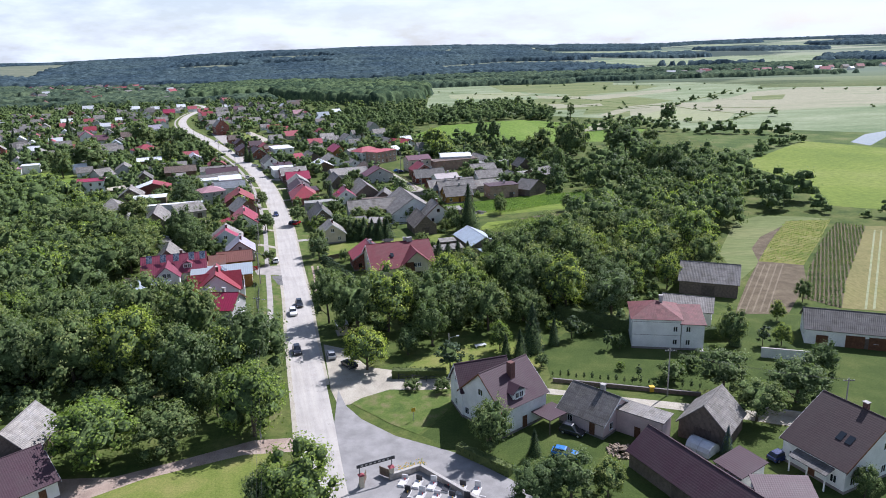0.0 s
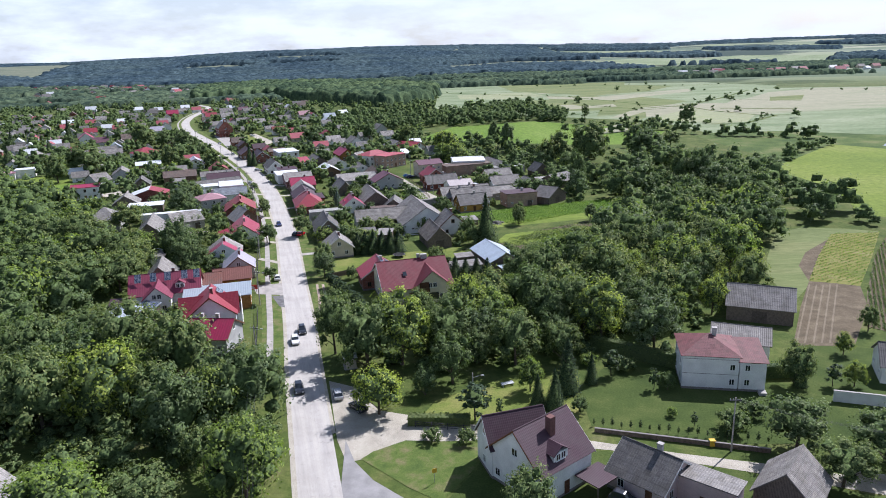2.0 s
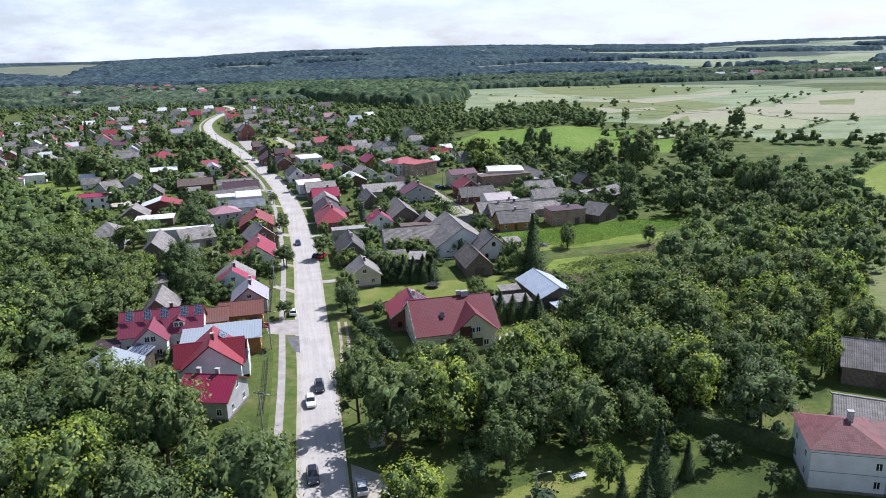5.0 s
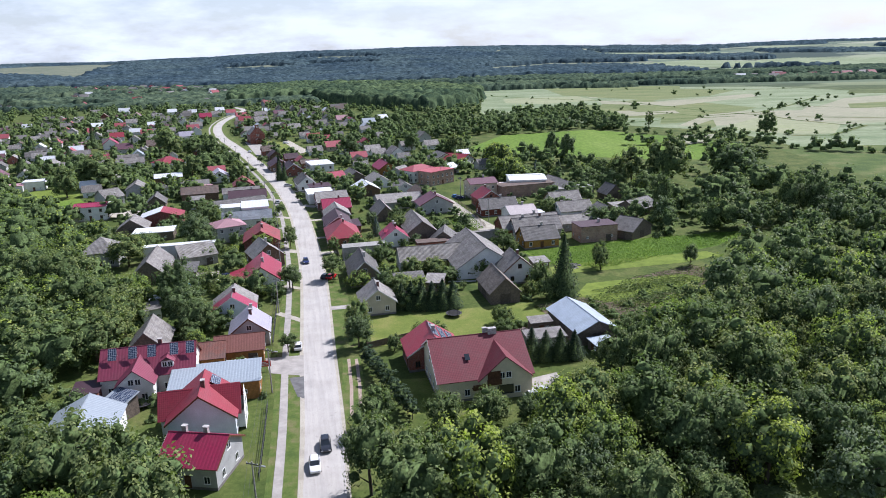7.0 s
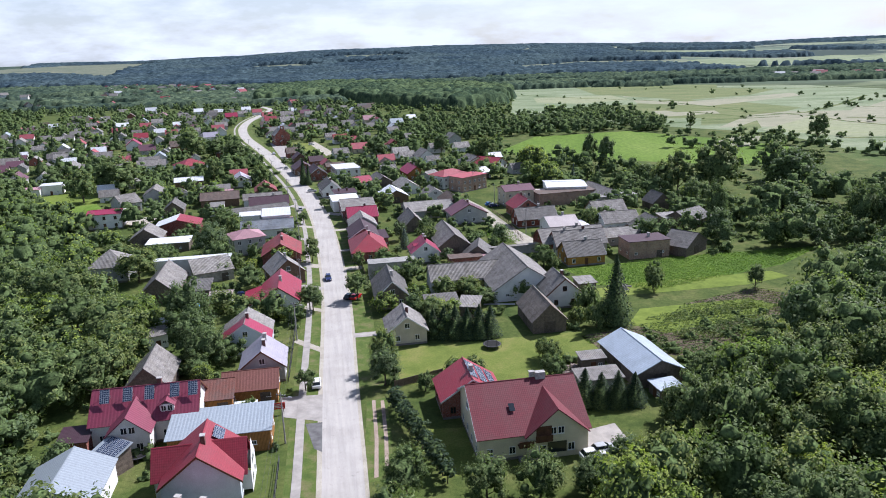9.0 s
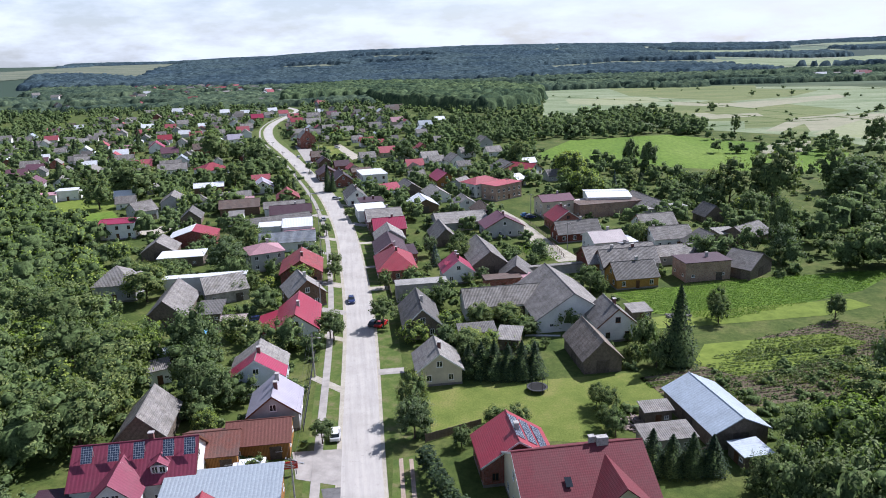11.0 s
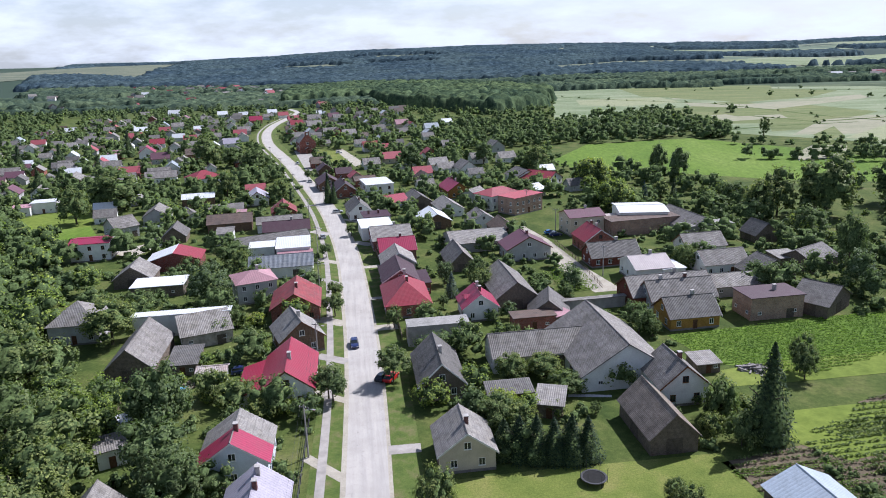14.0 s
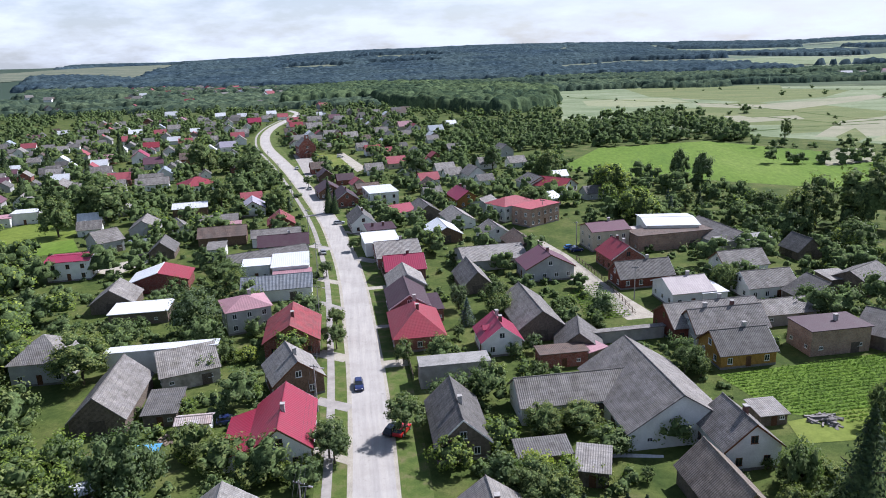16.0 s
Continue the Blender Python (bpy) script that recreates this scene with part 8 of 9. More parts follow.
plant("bushb", -74.5, 218.4, 3.5, 1.2)
plant("bush", -101.3, 238.2, 4.0, 0.9)
plant("round", -38.8, 212.6, 9.0, 0.75)
for kx, ky, kh in ((-63.3, 245.8, 6.0), (-53.0, 253.2, 6.6), (-73.8, 286.7, 5.2), (-77.1, 298.5, 4.4), (-90.7, 335.7, 4.2), (-62.1, 244.6, 5.4), (-52.2, 203.1, 4.2), (-89.5, 361.7, 4.0), (-140.3, 471.6, 5.0)):
    plant("globe", kx, ky, kh * 1.08, 1.12)
plant("round", -58.2, 280.0, 5.5, 0.85)
plant("dark", -41.7, 310.0, 9.0, 0.8)
plant("silver", -50.7, 311.2, 7.0, 0.85)
plant("dark", -48.7, 293.4, 3.5, 1.0)
plant("round", -111.3, 320.7, 7.0, 0.9)
plant("round", 14.8, 332.4, 5.5, 0.9)
plant("round", -3.7, 282.3, 5.0, 0.9)
plant("round", -2.1, 277.6, 4.0, 0.9)
plant("thuja", -5.3, 291.9, 4.0, 1.0)
plant("thuja", 47.6, 448.8, 5.0, 1.3)
plant("round", 45.4, 410.0, 9.0, 0.9)
plant("bright", 4.7, 418.5, 10.0, 0.95)
plant("bright", -5.7, 428.9, 9.0, 0.95)
plant("bluespruce", 13.9, 405.4, 8.0, 0.9)
plant("spruce", 24.9, 412.3, 7.0, 0.8)
plant("spruce", -111.0, 415.7, 10.0, 0.75)
plant("bluespruce", -132.1, 422.4, 5.0, 0.8)
plant("poplar", 108.4, 586.7, 17.0, 1.0)
plant("silver", 173.5, 541.2, 18.0, 0.75)
plant("silver", 27.9, 468.4, 17.2, 0.54)
plant("silver", 35.2, 457.3, 17.3, 0.69)
plant("dark", 71.9, 389.2, 22.3, 0.98)
plant("dark", 56.4, 389.4, 17.6, 0.84)
plant("round", 50.1, 385.8, 14.1, 0.94)
plant("dark", 47.3, 409.8, 8.3, 1.32)
plant("bright", 54.5, 357.9, 8.7, 1.26)
plant("dark", 53.2, 320.7, 18.2, 0.54)
plant("dark", 103.5, 410.4, 17.6, 1.18)
plant("round", 13.2, 325.2, 8.1, 0.86)
plant("bright", -3.0, 446.4, 13.9, 1.15)
plant("bright", 1.7, 398.3, 12.7, 1.20)
plant("round", -33.8, 414.4, 11.1, 1.39)
plant("dark", -93.5, 501.2, 13.2, 1.18)
plant("dark", -56.2, 516.1, 12.2, 0.96)
plant("round", -27.8, 494.4, 12.7, 1.07)
plant("spruce", -113.8, 416.8, 13.2, 0.71)
plant("round", -115.6, 325.6, 8.4, 1.48)
plant("dark", -215.6, 518.7, 17.2, 1.30)
plant("round", -199.2, 517.4, 12.6, 1.20)
plant("dark", -179.4, 495.9, 13.2, 1.24)
plant("dark", -161.9, 424.5, 13.1, 1.11)
plant("bluespruce", 15.5, 421.1, 7.5, 0.85)
plant("round", 21.9, 420.9, 7.5, 1.28)
plant("spruce", 26.8, 420.7, 7.0, 1.08)
plant("silver", 40.6, 403.6, 5.7, 1.51)
plant("bush", 35.9, 368.7, 5.9, 0.89)
plant("round", -135.2, 417.4, 10.4, 0.80)
plant("bluespruce", -47.7, 301.4, 6.7, 1.13)
plant("round", -40.4, 304.0, 7.4, 0.94)
plant("spruce", -328.5, 510.4, 16.0, 0.94)
plant("spruce", -313.8, 526.6, 13.7, 1.10)
plant("spruce", -292.5, 565.9, 18.4, 0.85)
plant("spruce", -268.0, 445.2, 11.9, 1.13)
plant("spruce", -250.4, 539.6, 10.0, 1.05)
plant("spruce", -276.5, 506.7, 9.7, 1.18)
plant("dark", -201.1, 404.8, 18.1, 1.33)
plant("dark", -203.5, 379.2, 15.0, 0.96)
plant("dark", 103.5, 392.0, 17.6, 1.24)
plant("dark", 95.9, 314.5, 18.0, 0.70)
plant("dark", 103.6, 312.3, 19.0, 0.72)
plant("round", 55.4, 357.6, 10.9, 1.21)
plant("round", 130.5, 438.4, 9.8, 1.43)
plant("round", -30.9, 255.0, 6.0, 1.21)
plant("round", -24.9, 257.0, 5.3, 1.55)
plant("round", -32.0, 236.6, 6.8, 1.21)
plant("round", -28.3, 236.0, 5.7, 1.08)
plant("bush", -20.6, 251.8, 4.0, 1.45)
plant("bush", -11.5, 254.1, 5.3, 0.95)
plant("round", -4.8, 278.9, 7.6, 1.08)
plant("round", -2.3, 279.7, 4.1, 1.14)
plant("bush", 3.6, 242.8, 7.4, 0.62)
plant("bush", 4.9, 235.1, 5.8, 0.75)
plant("bush", 0.9, 237.3, 4.5, 0.72)
plant("round", 22.1, 261.8, 8.1, 0.71)
plant("silver", -107.8, 291.8, 12.3, 1.16)
plant("round", -118.8, 267.4, 10.9, 1.27)
plant("dark", -86.9, 230.7, 14.0, 0.84)
plant("dark", -81.0, 217.5, 11.9, 1.12)
plant("round", -98.1, 220.1, 12.9, 1.28)
plant("bright", -95.7, 225.8, 10.3, 0.99)
plant("round", -122.1, 243.3, 13.6, 1.31)
plant("dark", -109.8, 224.7, 13.4, 0.98)
plant("bush", -100.3, 235.3, 7.4, 0.61)
plant("bush", -79.0, 241.8, 5.3, 1.22)
plant("bush", -72.5, 237.3, 4.6, 0.99)
plant("bush", -70.1, 243.5, 4.3, 0.82)
plant("bush", -85.1, 244.6, 5.7, 0.88)
plant("bush", -95.2, 271.8, 4.3, 1.02)
plant("bushb", -82.1, 262.9, 3.5, 0.80)
plant("round", -94.8, 278.5, 5.8, 1.12)
plant("dark", 14.4, 188.3, 12.9, 0.78)
plant("round", 19.9, 185.3, 14.5, 0.91)
plant("bright", 27.3, 200.7, 12.7, 1.07)
plant("dark", 13.0, 193.9, 7.1, 0.93)
plant("round", 30.8, 192.3, 15.2, 0.96)
plant("round", 21.5, 205.8, 8.6, 1.12)
plant("dark", 39.8, 206.4, 14.0, 0.99)
plant("round", 35.1, 215.6, 10.5, 1.12)
plant("bush", -31.5, 275.8, 3.0, 1.0)
for kx, ky, kh in ((-29.6, 257.9, 3.4), (-26.4, 259.9, 3.6), (-21.1, 252.5, 3.2), (-41.0, 251.0, 4.0), (-44.2, 244.6, 5.0), (-32.2, 242.7, 4.6), (-27.8, 242.3, 4.0), (-11.4, 257.4, 3.0), (-9.6, 255.8, 2.6),
                   (-73.4, 245.4, 2.8), (-74.5, 241.5, 3.2), (-68.6, 239.8, 3.0), (-65.8, 242.9, 3.0), (-84.7, 242.9, 2.8), (-80.0, 241.8, 2.6), (-92.5, 257.3, 3.2), (-90.3, 279.6, 3.2), (-93.9, 279.4, 3.0)):
    plant("bush" if (kh * 10) % 2 else "bushb", kx, ky, kh, 1.0)
plant("thuja", -88.1, 259.0, 3.2, 1.4)
plant("thuja", -84.2, 264.1, 3.2, 1.8)

# closely built plots along the far stretch of the road
rnd_plot = random.Random(12)
for _ in range(420):
    p = rnd_plot.choice([q for q in ROAD_LINE if 400 < q.y < 880])
    sd = rnd_plot.choice((-1, -1, 1))
    off = rnd_plot.uniform(16, 210 if sd < 0 else 120)
    tx, ty = p.x + sd * off * 0.93, p.y + sd * off * 0.36
    if clear_of_houses(tx, ty, 6.0) and road_gap(tx, ty) > 14 and not any(inside(tx, ty, q) for q in PATCHES):
        far_house(tx, ty, rnd_plot.choice((26, -64)), rnd_plot.uniform(0.65, 1.0), rnd_plot.choice(("grey", "greyl", "greyd", "redp", "white", "purple", "brown", "greyl", "grey", "greyd")), rnd_plot.choice(("white", "beige", "greyr", "white", "brick")), ty > 540)

build_town()

# ---- woods ----
PATCHES.append([(-37.6, 204.1), (11.0, 205.5), (9.5, 181.7), (4.4, 166.0), (-7.6, 159.1), (-29.6, 157.9)])
PATCHES.append([(-44.2, 407.5), (-28.7, 416.5), (-9.3, 368.6), (0.4, 310.5), (-2.9, 295.6), (-11.2, 293.7), (-18.6, 319.4), (-26.2, 342.2)])
for kx, ky, kh in ((-25.3, 258.7, 3.4), (-20.2, 253.4, 2.8), (-8.9, 258.1, 3.0), (-16.3, 243.6, 2.4), (-23.2, 242.7, 3.0), (0.9, 247.8, 2.0), (5.5, 247.3, 3.2), (8.4, 245.6, 3.0), (2.7, 244.4, 2.6), (5.5, 243.0, 2.8)):
    plant("bush" if (kh * 10) % 4 else "round", kx, ky, kh, 1.15)
PATCHES.append([(-69.3, 177.2), (-48.1, 177.4), (-39.0, 144.0), (-35.4, 129.1), (-45.4, 128.8)])
PATCHES.append([(-123.6, 254.2), (-132.7, 269.9), (-127.6, 290.2), (-113.6, 267.7), (-89.3, 260.3), (-85.0, 248.0), (-101.2, 239.3), (-110.7, 241.8)])
# open gardens between the village and the wood
PATCHES.append([(9.4, 291.7), (92.6, 294.9), (64.3, 256.9), (48.6, 248.3), (41.6, 219.5), (26.2, 205.6), (10.5, 196.0), (2.5, 219.6)])
LEAFY = ["round", "dark", "round", "dark", "bright", "silver"]
wood([(-162.0, 198.1), (-126.7, 194.2), (-90.5, 166.3), (-61.6, 176.8), (-37.1, 146.1), (-30.8, 122.1), (-30.8, 108.6), (-45.3, 111.7), (-69.6, 119.0), (-86.4, 126.4), (-111.3, 123.3)], 9.0, ["dark", "dark", "round", "round", "dark", "bright"], 9, 17, seed=2, road=3.5, spread=0.95)
wood([(-35.2, 187.2), (-22.5, 185.8), (-11.8, 161.4), (0.7, 178.2), (11.7, 211.8), (48.6, 272.2), (101.4, 243.3), (119.1, 219.4), (78.7, 182.3), (57.0, 167.4), (47.9, 155.5), (23.0, 139.9), (4.5, 129.5), (-10.1, 130.7), (-23.6, 147.4)], 8.6, LEAFY, 8, 16, seed=3, road=4, spread=0.95)
wood([(-302.8, 362.0), (-196.4, 321.9), (-167.3, 310.9), (-119.2, 259.3), (-89.4, 217.5), (-92.4, 190.0), (-92.7, 170.1), (-122.9, 170.1)], 7.6, ["round", "bright", "dark", "bright", "round", "bush"], 6, 12, seed=4, clump=-0.25, spread=1.12)
wood([(-383.3, 472.7), (-204.5, 368.2), (-149.4, 295.0), (-140.2, 275.9), (-101.1, 228.4), (-120.4, 226.9)], 7.2, ["round", "bright", "dark", "bright", "bush"], 5, 11, seed=5, clump=-0.08, spread=1.1)
wood([(-88.6, 581.4), (-3.6, 587.6), (94.2, 602.1), (109.0, 671.0), (73.9, 780.0), (21.7, 719.6), (-30.4, 689.3), (-97.4, 762.7)], 8.0, ["round", "dark", "silver", "dark"], 5, 10, seed=6, spread=1.1, clump=-0.2)
wood([(25.4, 371.1), (51.7, 452.7), (103.7, 449.7), (118.9, 426.9), (63.7, 320.4), (57.3, 342.3), (52.0, 377.9)], 7.5, ["round", "bush", "dark", "bushb", "bush"], 4, 8, seed=7, keep=0.75, spread=1.15, clump=-0.1)
wood([(27.7, 285.6), (64.1, 360.3), (126.2, 391.7), (145.1, 352.4), (136.2, 305.2), (147.6, 283.3), (129.4, 239.0), (105.0, 251.9), (50.3, 281.9)], 8.8, ["round", "dark", "silver", "round", "dark", "bush"], 7, 14, seed=9, keep=0.97, clump=-0.25)
wood([(-330, 250), (-80, 170), (60, 300), (60, 420), (20, 480), (-60, 620), (-180, 800), (-420, 800), (-480, 500)], 7.6, ["round", "dark", "bush", "bright", "silver", "dark", "round"], 3.5, 9.5, seed=8, keep=0.9, clump=-0.06, gap=0.6, road=8.6, singles=False, spread=1.12)
wood([(-330, 250), (-80, 170), (60, 200), (60, 420), (20, 480), (-60, 560), (-300, 560), (-430, 450)], 5.4, ["weed"], 0.5, 1.6, seed=15, keep=0.55, gap=0.3, road=9, singles=False)
wood([(-480, 500), (-420, 800), (-180, 800), (-60, 620), (60, 640), (150, 900), (-200, 1000), (-700, 950), (-800, 600)], 10.5, ["round", "dark", "round", "bright", "silver", "dark", "spruce"], 4, 9.5, seed=12, keep=0.85, clump=-0.04, gap=1.2, road=8, singles=False, spread=1.2)
# undergrowth below the roadside wood
wood([(-148.6, 169.0), (-115.8, 174.2), (-41.8, 159.4), (-30.9, 120.5), (-38.9, 111.5), (-57.1, 107.8), (-98.2, 105.0)], 4.6, ["bush", "bush", "bushb", "round"], 4.5, 7, seed=51, road=4, gap=1.0, spread=1.25, singles=False)
wood([(-30.9, 199.7), (19.8, 205.8), (56.6, 184.7), (54.2, 162.1), (24.6, 149.9), (-6.0, 142.6), (-21.3, 147.1)], 5.0, ["bush", "bush", "bushb"], 5, 8, seed=52, road=4, gap=1.5, spread=1.25, singles=False)
wood([(15.4, 240.6), (29.7, 244.4), (50.6, 246.1), (41.6, 219.5), (26.2, 205.6), (10.5, 196.0)], 3.0, ["weed", "weed", "weed", "bush", "bushb"], 0.5, 1.3, seed=55, road=9, gap=1.0, spread=1.1, patches=False, singles=False, clump=-0.1)
# garden shrubs among the houses
wood([(-77.9, 200.8), (-52.7, 202.9), (-66.7, 247.7), (-89.7, 347.1), (-133.3, 363.4), (-151.7, 312.6), (-127.1, 244.0)], 6.0, ["bush", "bushb", "bush", "bush", "round"], 3, 6, seed=53, road=9.5, gap=0.4, clump=0.05, spread=1.2, patches=False, singles=False)
wood([(-59.0, 259.8), (-80.0, 339.8), (-33.3, 380.9), (20.1, 334.2), (25.9, 277.4), (-3.0, 276.1), (-19.0, 240.6), (-41.7, 236.8)], 6.0, ["bush", "bushb", "bush", "bush", "round"], 3, 6, seed=54, road=9.5, gap=0.4, clump=0.05, spread=1.2, singles=False)
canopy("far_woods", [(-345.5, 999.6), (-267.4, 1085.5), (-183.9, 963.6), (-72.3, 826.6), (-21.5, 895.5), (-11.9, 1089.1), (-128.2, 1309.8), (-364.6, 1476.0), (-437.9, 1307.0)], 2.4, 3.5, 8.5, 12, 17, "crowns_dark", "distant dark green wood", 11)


HILL_FIELDS = [
    [(-1838, 1953), (-1602, 2238), (-2521, 4138), (-2251, 4294), (-1120, 2286), (-1103, 2084), (-998, 1784), (-1176, 1878), (-1334, 1877), (-1485, 1594)],
    [(-850, 2200), (-788, 2245), (-658, 2269), (-555, 2153), (-655, 2111), (-745, 2105)],
    [(-667, 2475), (-525, 2504), (-404, 2494), (-286, 2338), (-445, 2320), (-597, 2355)],
    [(-528, 2217), (-335, 2201), (-301, 2140), (-438, 2132), (-519, 2137)],
    [(11, 2703), (69, 3008), (90, 2761), (27, 2589)],
    [(-29, 1972), (185, 2188), (463, 2127), (421, 1958), (161, 1961), (21, 1809)],
    [(281, 2048), (497, 2099), (971, 2459), (1210, 2270), (818, 1596), (669, 1760), (425, 1827)],
]


for k, q in enumerate(HILL_FIELDS):
    hill_field(q, ("hill_meadow_haze", "hill_meadow_haze", "hill_meadow_haze", "hill_meadow_haze", "hill_meadow_haze", "hill_meadow_haze", "meadow")[k], "pale field on a far hillside")


def hill_woods(x, y):
    if any(inside(x, y, q) for q in HILL_FIELDS):
        return False
    u = math.sin(x / 170 + 0.5) * math.sin(y / 120 + x / 400) + 0.6 * noise.noise((x / 210, y / 130, 5.2))
    return x < 420 or u > 0.12 + 0.30 * min(1.0, (x - 420) / 900)


canopy("hill_woods", [(-1150, 1560), (1100, 1560), (1750, 2500), (-1720, 2500)], 5.0, 8.0, 11, 9, 15, "crowns_far_haze", "dark wooded hills on the horizon", 21, hill_woods)
canopy("ridge_woods", [(-1720, 2500), (1750, 2500), (2300, 3400), (-2300, 3400)], 8.0, 13.0, 15, 9, 15, "crowns_far_haze", "dark wooded upper slopes of the hills", 24, hill_woods)
canopy("skyline_woods", [(-2300, 3400), (2300, 3400), (3000, 4600), (-3000, 4600)], 14.0, 26.0, 26, 11, 17, "crowns_far_haze", "dark woods on the farthest ridges", 23, lambda x, y: noise.noise((x / 420, y / 240, 2.2)) > (-0.2 if x < 300 else 0.05))
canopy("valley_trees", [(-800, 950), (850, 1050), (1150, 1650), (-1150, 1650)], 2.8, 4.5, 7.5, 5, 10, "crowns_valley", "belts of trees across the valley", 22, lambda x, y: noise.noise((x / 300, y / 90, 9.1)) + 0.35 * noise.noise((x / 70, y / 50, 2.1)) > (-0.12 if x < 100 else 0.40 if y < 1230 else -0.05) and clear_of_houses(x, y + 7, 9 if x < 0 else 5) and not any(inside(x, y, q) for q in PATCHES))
HEDGEROW = ["round", "dark", "bush", "bush", "silver"]
tree_row([(83.3, 522.9), (120.8, 517.7), (153.4, 503.8), (181.8, 482.7), (229.3, 455.8)], 6, HEDGEROW, 6, 10, 31)
tree_row([(126.9, 526.9), (157.5, 522.5)], 4, ["round", "dark"], 7, 10, 32)
tree_row([(91.3, 579.3), (120.4, 575.3), (150.6, 557.8), (206.5, 563.6)], 7, HEDGEROW, 5, 9, 33)
tree_row([(217.8, 423.7), (189.1, 405.3), (142.6, 338.9)], 7, HEDGEROW, 5, 9, 34)
tree_row([(135.1, 249.7), (141.8, 239.7), (152.3, 234.8), (180.3, 222.7)], 6, HEDGEROW, 4, 7, 35)
tree_row([(26.8, 771.6), (58.6, 790.1), (115.8, 798.6), (170.7, 790.9)], 26, ["round", "bush", "dark"], 6, 12, 36)
tree_row([(238.1, 712.1), (321.7, 811.2), (386.7, 888.0)], 22, ["bush", "round"], 5, 9, 37)
tree_row([(214.9, 962.3), (310.8, 932.9), (460.4, 869.0), (568.0, 780.7)], 30, ["bush", "round", "bush"], 5, 9, 38)
tree_row([(254.6, 614.6), (305.0, 618.1), (382.7, 610.8), (438.7, 599.8)], 70, ["bush", "round"], 6, 9, 39)
tree_row([(-15.7, 627.1), (20.6, 627.3), (73.1, 624.7), (97.9, 614.9)], 6, ["round", "dark", "bush"], 7, 12, 40)
tree_row([(179.4, 800.1), (202.7, 732.5), (229.2, 695.9), (235.3, 653.1), (255.5, 604.1), (278.9, 598.6)], 26, ["bush", "bush", "bush", "round"], 3, 6, 60)
tree_row([(193.9, 552.0), (217.4, 547.3), (239.0, 569.9), (266.9, 601.4)], 8, ["bush", "bush", "bush", "round"], 3, 6, 61)
tree_row([(147.0, 755.3), (177.8, 699.2), (194.2, 705.7), (236.6, 722.5), (292.1, 792.0), (368.6, 903.2)], 30, ["bush", "bush", "bush", "round"], 3, 6, 62)
tree_row([(248.6, 674.5), (306.5, 649.0)], 34, ["bush", "bush", "bush", "round"], 3, 6, 63)
tree_row([(142.2, 1132.5), (263.9, 1101.9), (345.0, 1046.3), (413.9, 1054.1)], 30, ["bush", "bush", "bush", "round"], 3, 6, 64)
tree_row([(1.2, 1046.6), (76.4, 959.7), (146.5, 893.8), (179.4, 800.1)], 30, ["bush", "bush", "bush", "round"], 3, 6, 65)
tree_row([(302.6, 766.7), (350.0, 731.1)], 34, ["bush", "bush", "bush", "round"], 3, 6, 66)
tree_row([(82.0, 644.5), (143.4, 676.8), (204.1, 691.9)], 30, ["bush", "bush", "bush", "round"], 3, 6, 67)
join_woods()

# ---- crops ----
crop_rows("crop_rows", [(1.0, 278.9), (17.6, 284.2), (41.5, 292.4), (78.7, 301.0), (61.7, 282.8), (23.8, 260.9), (7.5, 265.2)], 17, 1.15, 0.4, 0.36, "leaf_crop_wood", "rows of bright green leafy crop", 3, 0.2)
crop_rows("bed_rows", [(11.6, 224.9), (17.5, 227.4), (21.9, 223.1), (16.0, 220.3)], 17, 0.55, 0.3, 0.3, "leaf_crop_wood", "rows of low garden vegetables", 4, 0.14)
crop_rows("bed_rows", [(20.2, 231.8), (38.9, 242.2), (50.2, 240.8), (47.0, 234.7), (22.0, 228.3)], 17, 1.1, 0.8, 0.4, "leaf_mid_wood", "rows of tall garden vegetables", 5, 0.28)
crop_rows("bed_rows", [(15.9, 240.7), (43.0, 251.7), (44.6, 248.2), (21.7, 237.9)], 17, 1.2, 0.7, 0.4, "leaf_mid_wood", "rows of tall garden vegetables", 6, 0.26)
crop_rows("bed_rows", [(1.8, 228.0), (17.7, 232.6), (17.6, 230.7), (2.4, 226.3)], 12, 0.6, 0.35, 0.35, "leaf_crop_wood", "rows of low garden vegetables", 7, 0.16)
crop_rows("field_rows", [(86.4, 159.8), (97.9, 180.2), (117.3, 210.0), (132.6, 230.1), (139.6, 225.1), (118.7, 194.1), (102.4, 170.2), (91.6, 152.4)], 62, 0.95, 0.45, 0.4, "leaf_mid_wood", "rows of potato plants in the field", 8, 0.27)
crop_rows("field_weeds", [(88.9, 190.2), (102.4, 211.9), (118.0, 234.6), (133.3, 234.9), (114.5, 207.0), (99.2, 185.3), (94.7, 187.9)], 30, 1.6, 0.5, 0.9, "leaf_crop_wood", "scattered weeds in the fallow strip", 12, 0.22)

crop_rows("bed_rows", [(0.9, 230.4), (19.0, 238.3), (27.8, 250.8), (47.8, 262.6), (57.7, 255.1), (44.1, 229.0), (19.3, 220.5), (8.6, 223.3), (4.4, 223.5)], 17, 1.5, 0.5, 0.45, "leaf_mid_wood", "sparse rows of garden vegetables", 9, 0.24)
crop_rows("bed_rows", [(-23.1, 325.6), (-16.3, 332.5), (-10.8, 308.3), (-20.9, 303.7)], 20, 1.3, 0.5, 0.5, "leaf_crop_wood", "rows of vegetables in a garden plot", 10, 0.24)
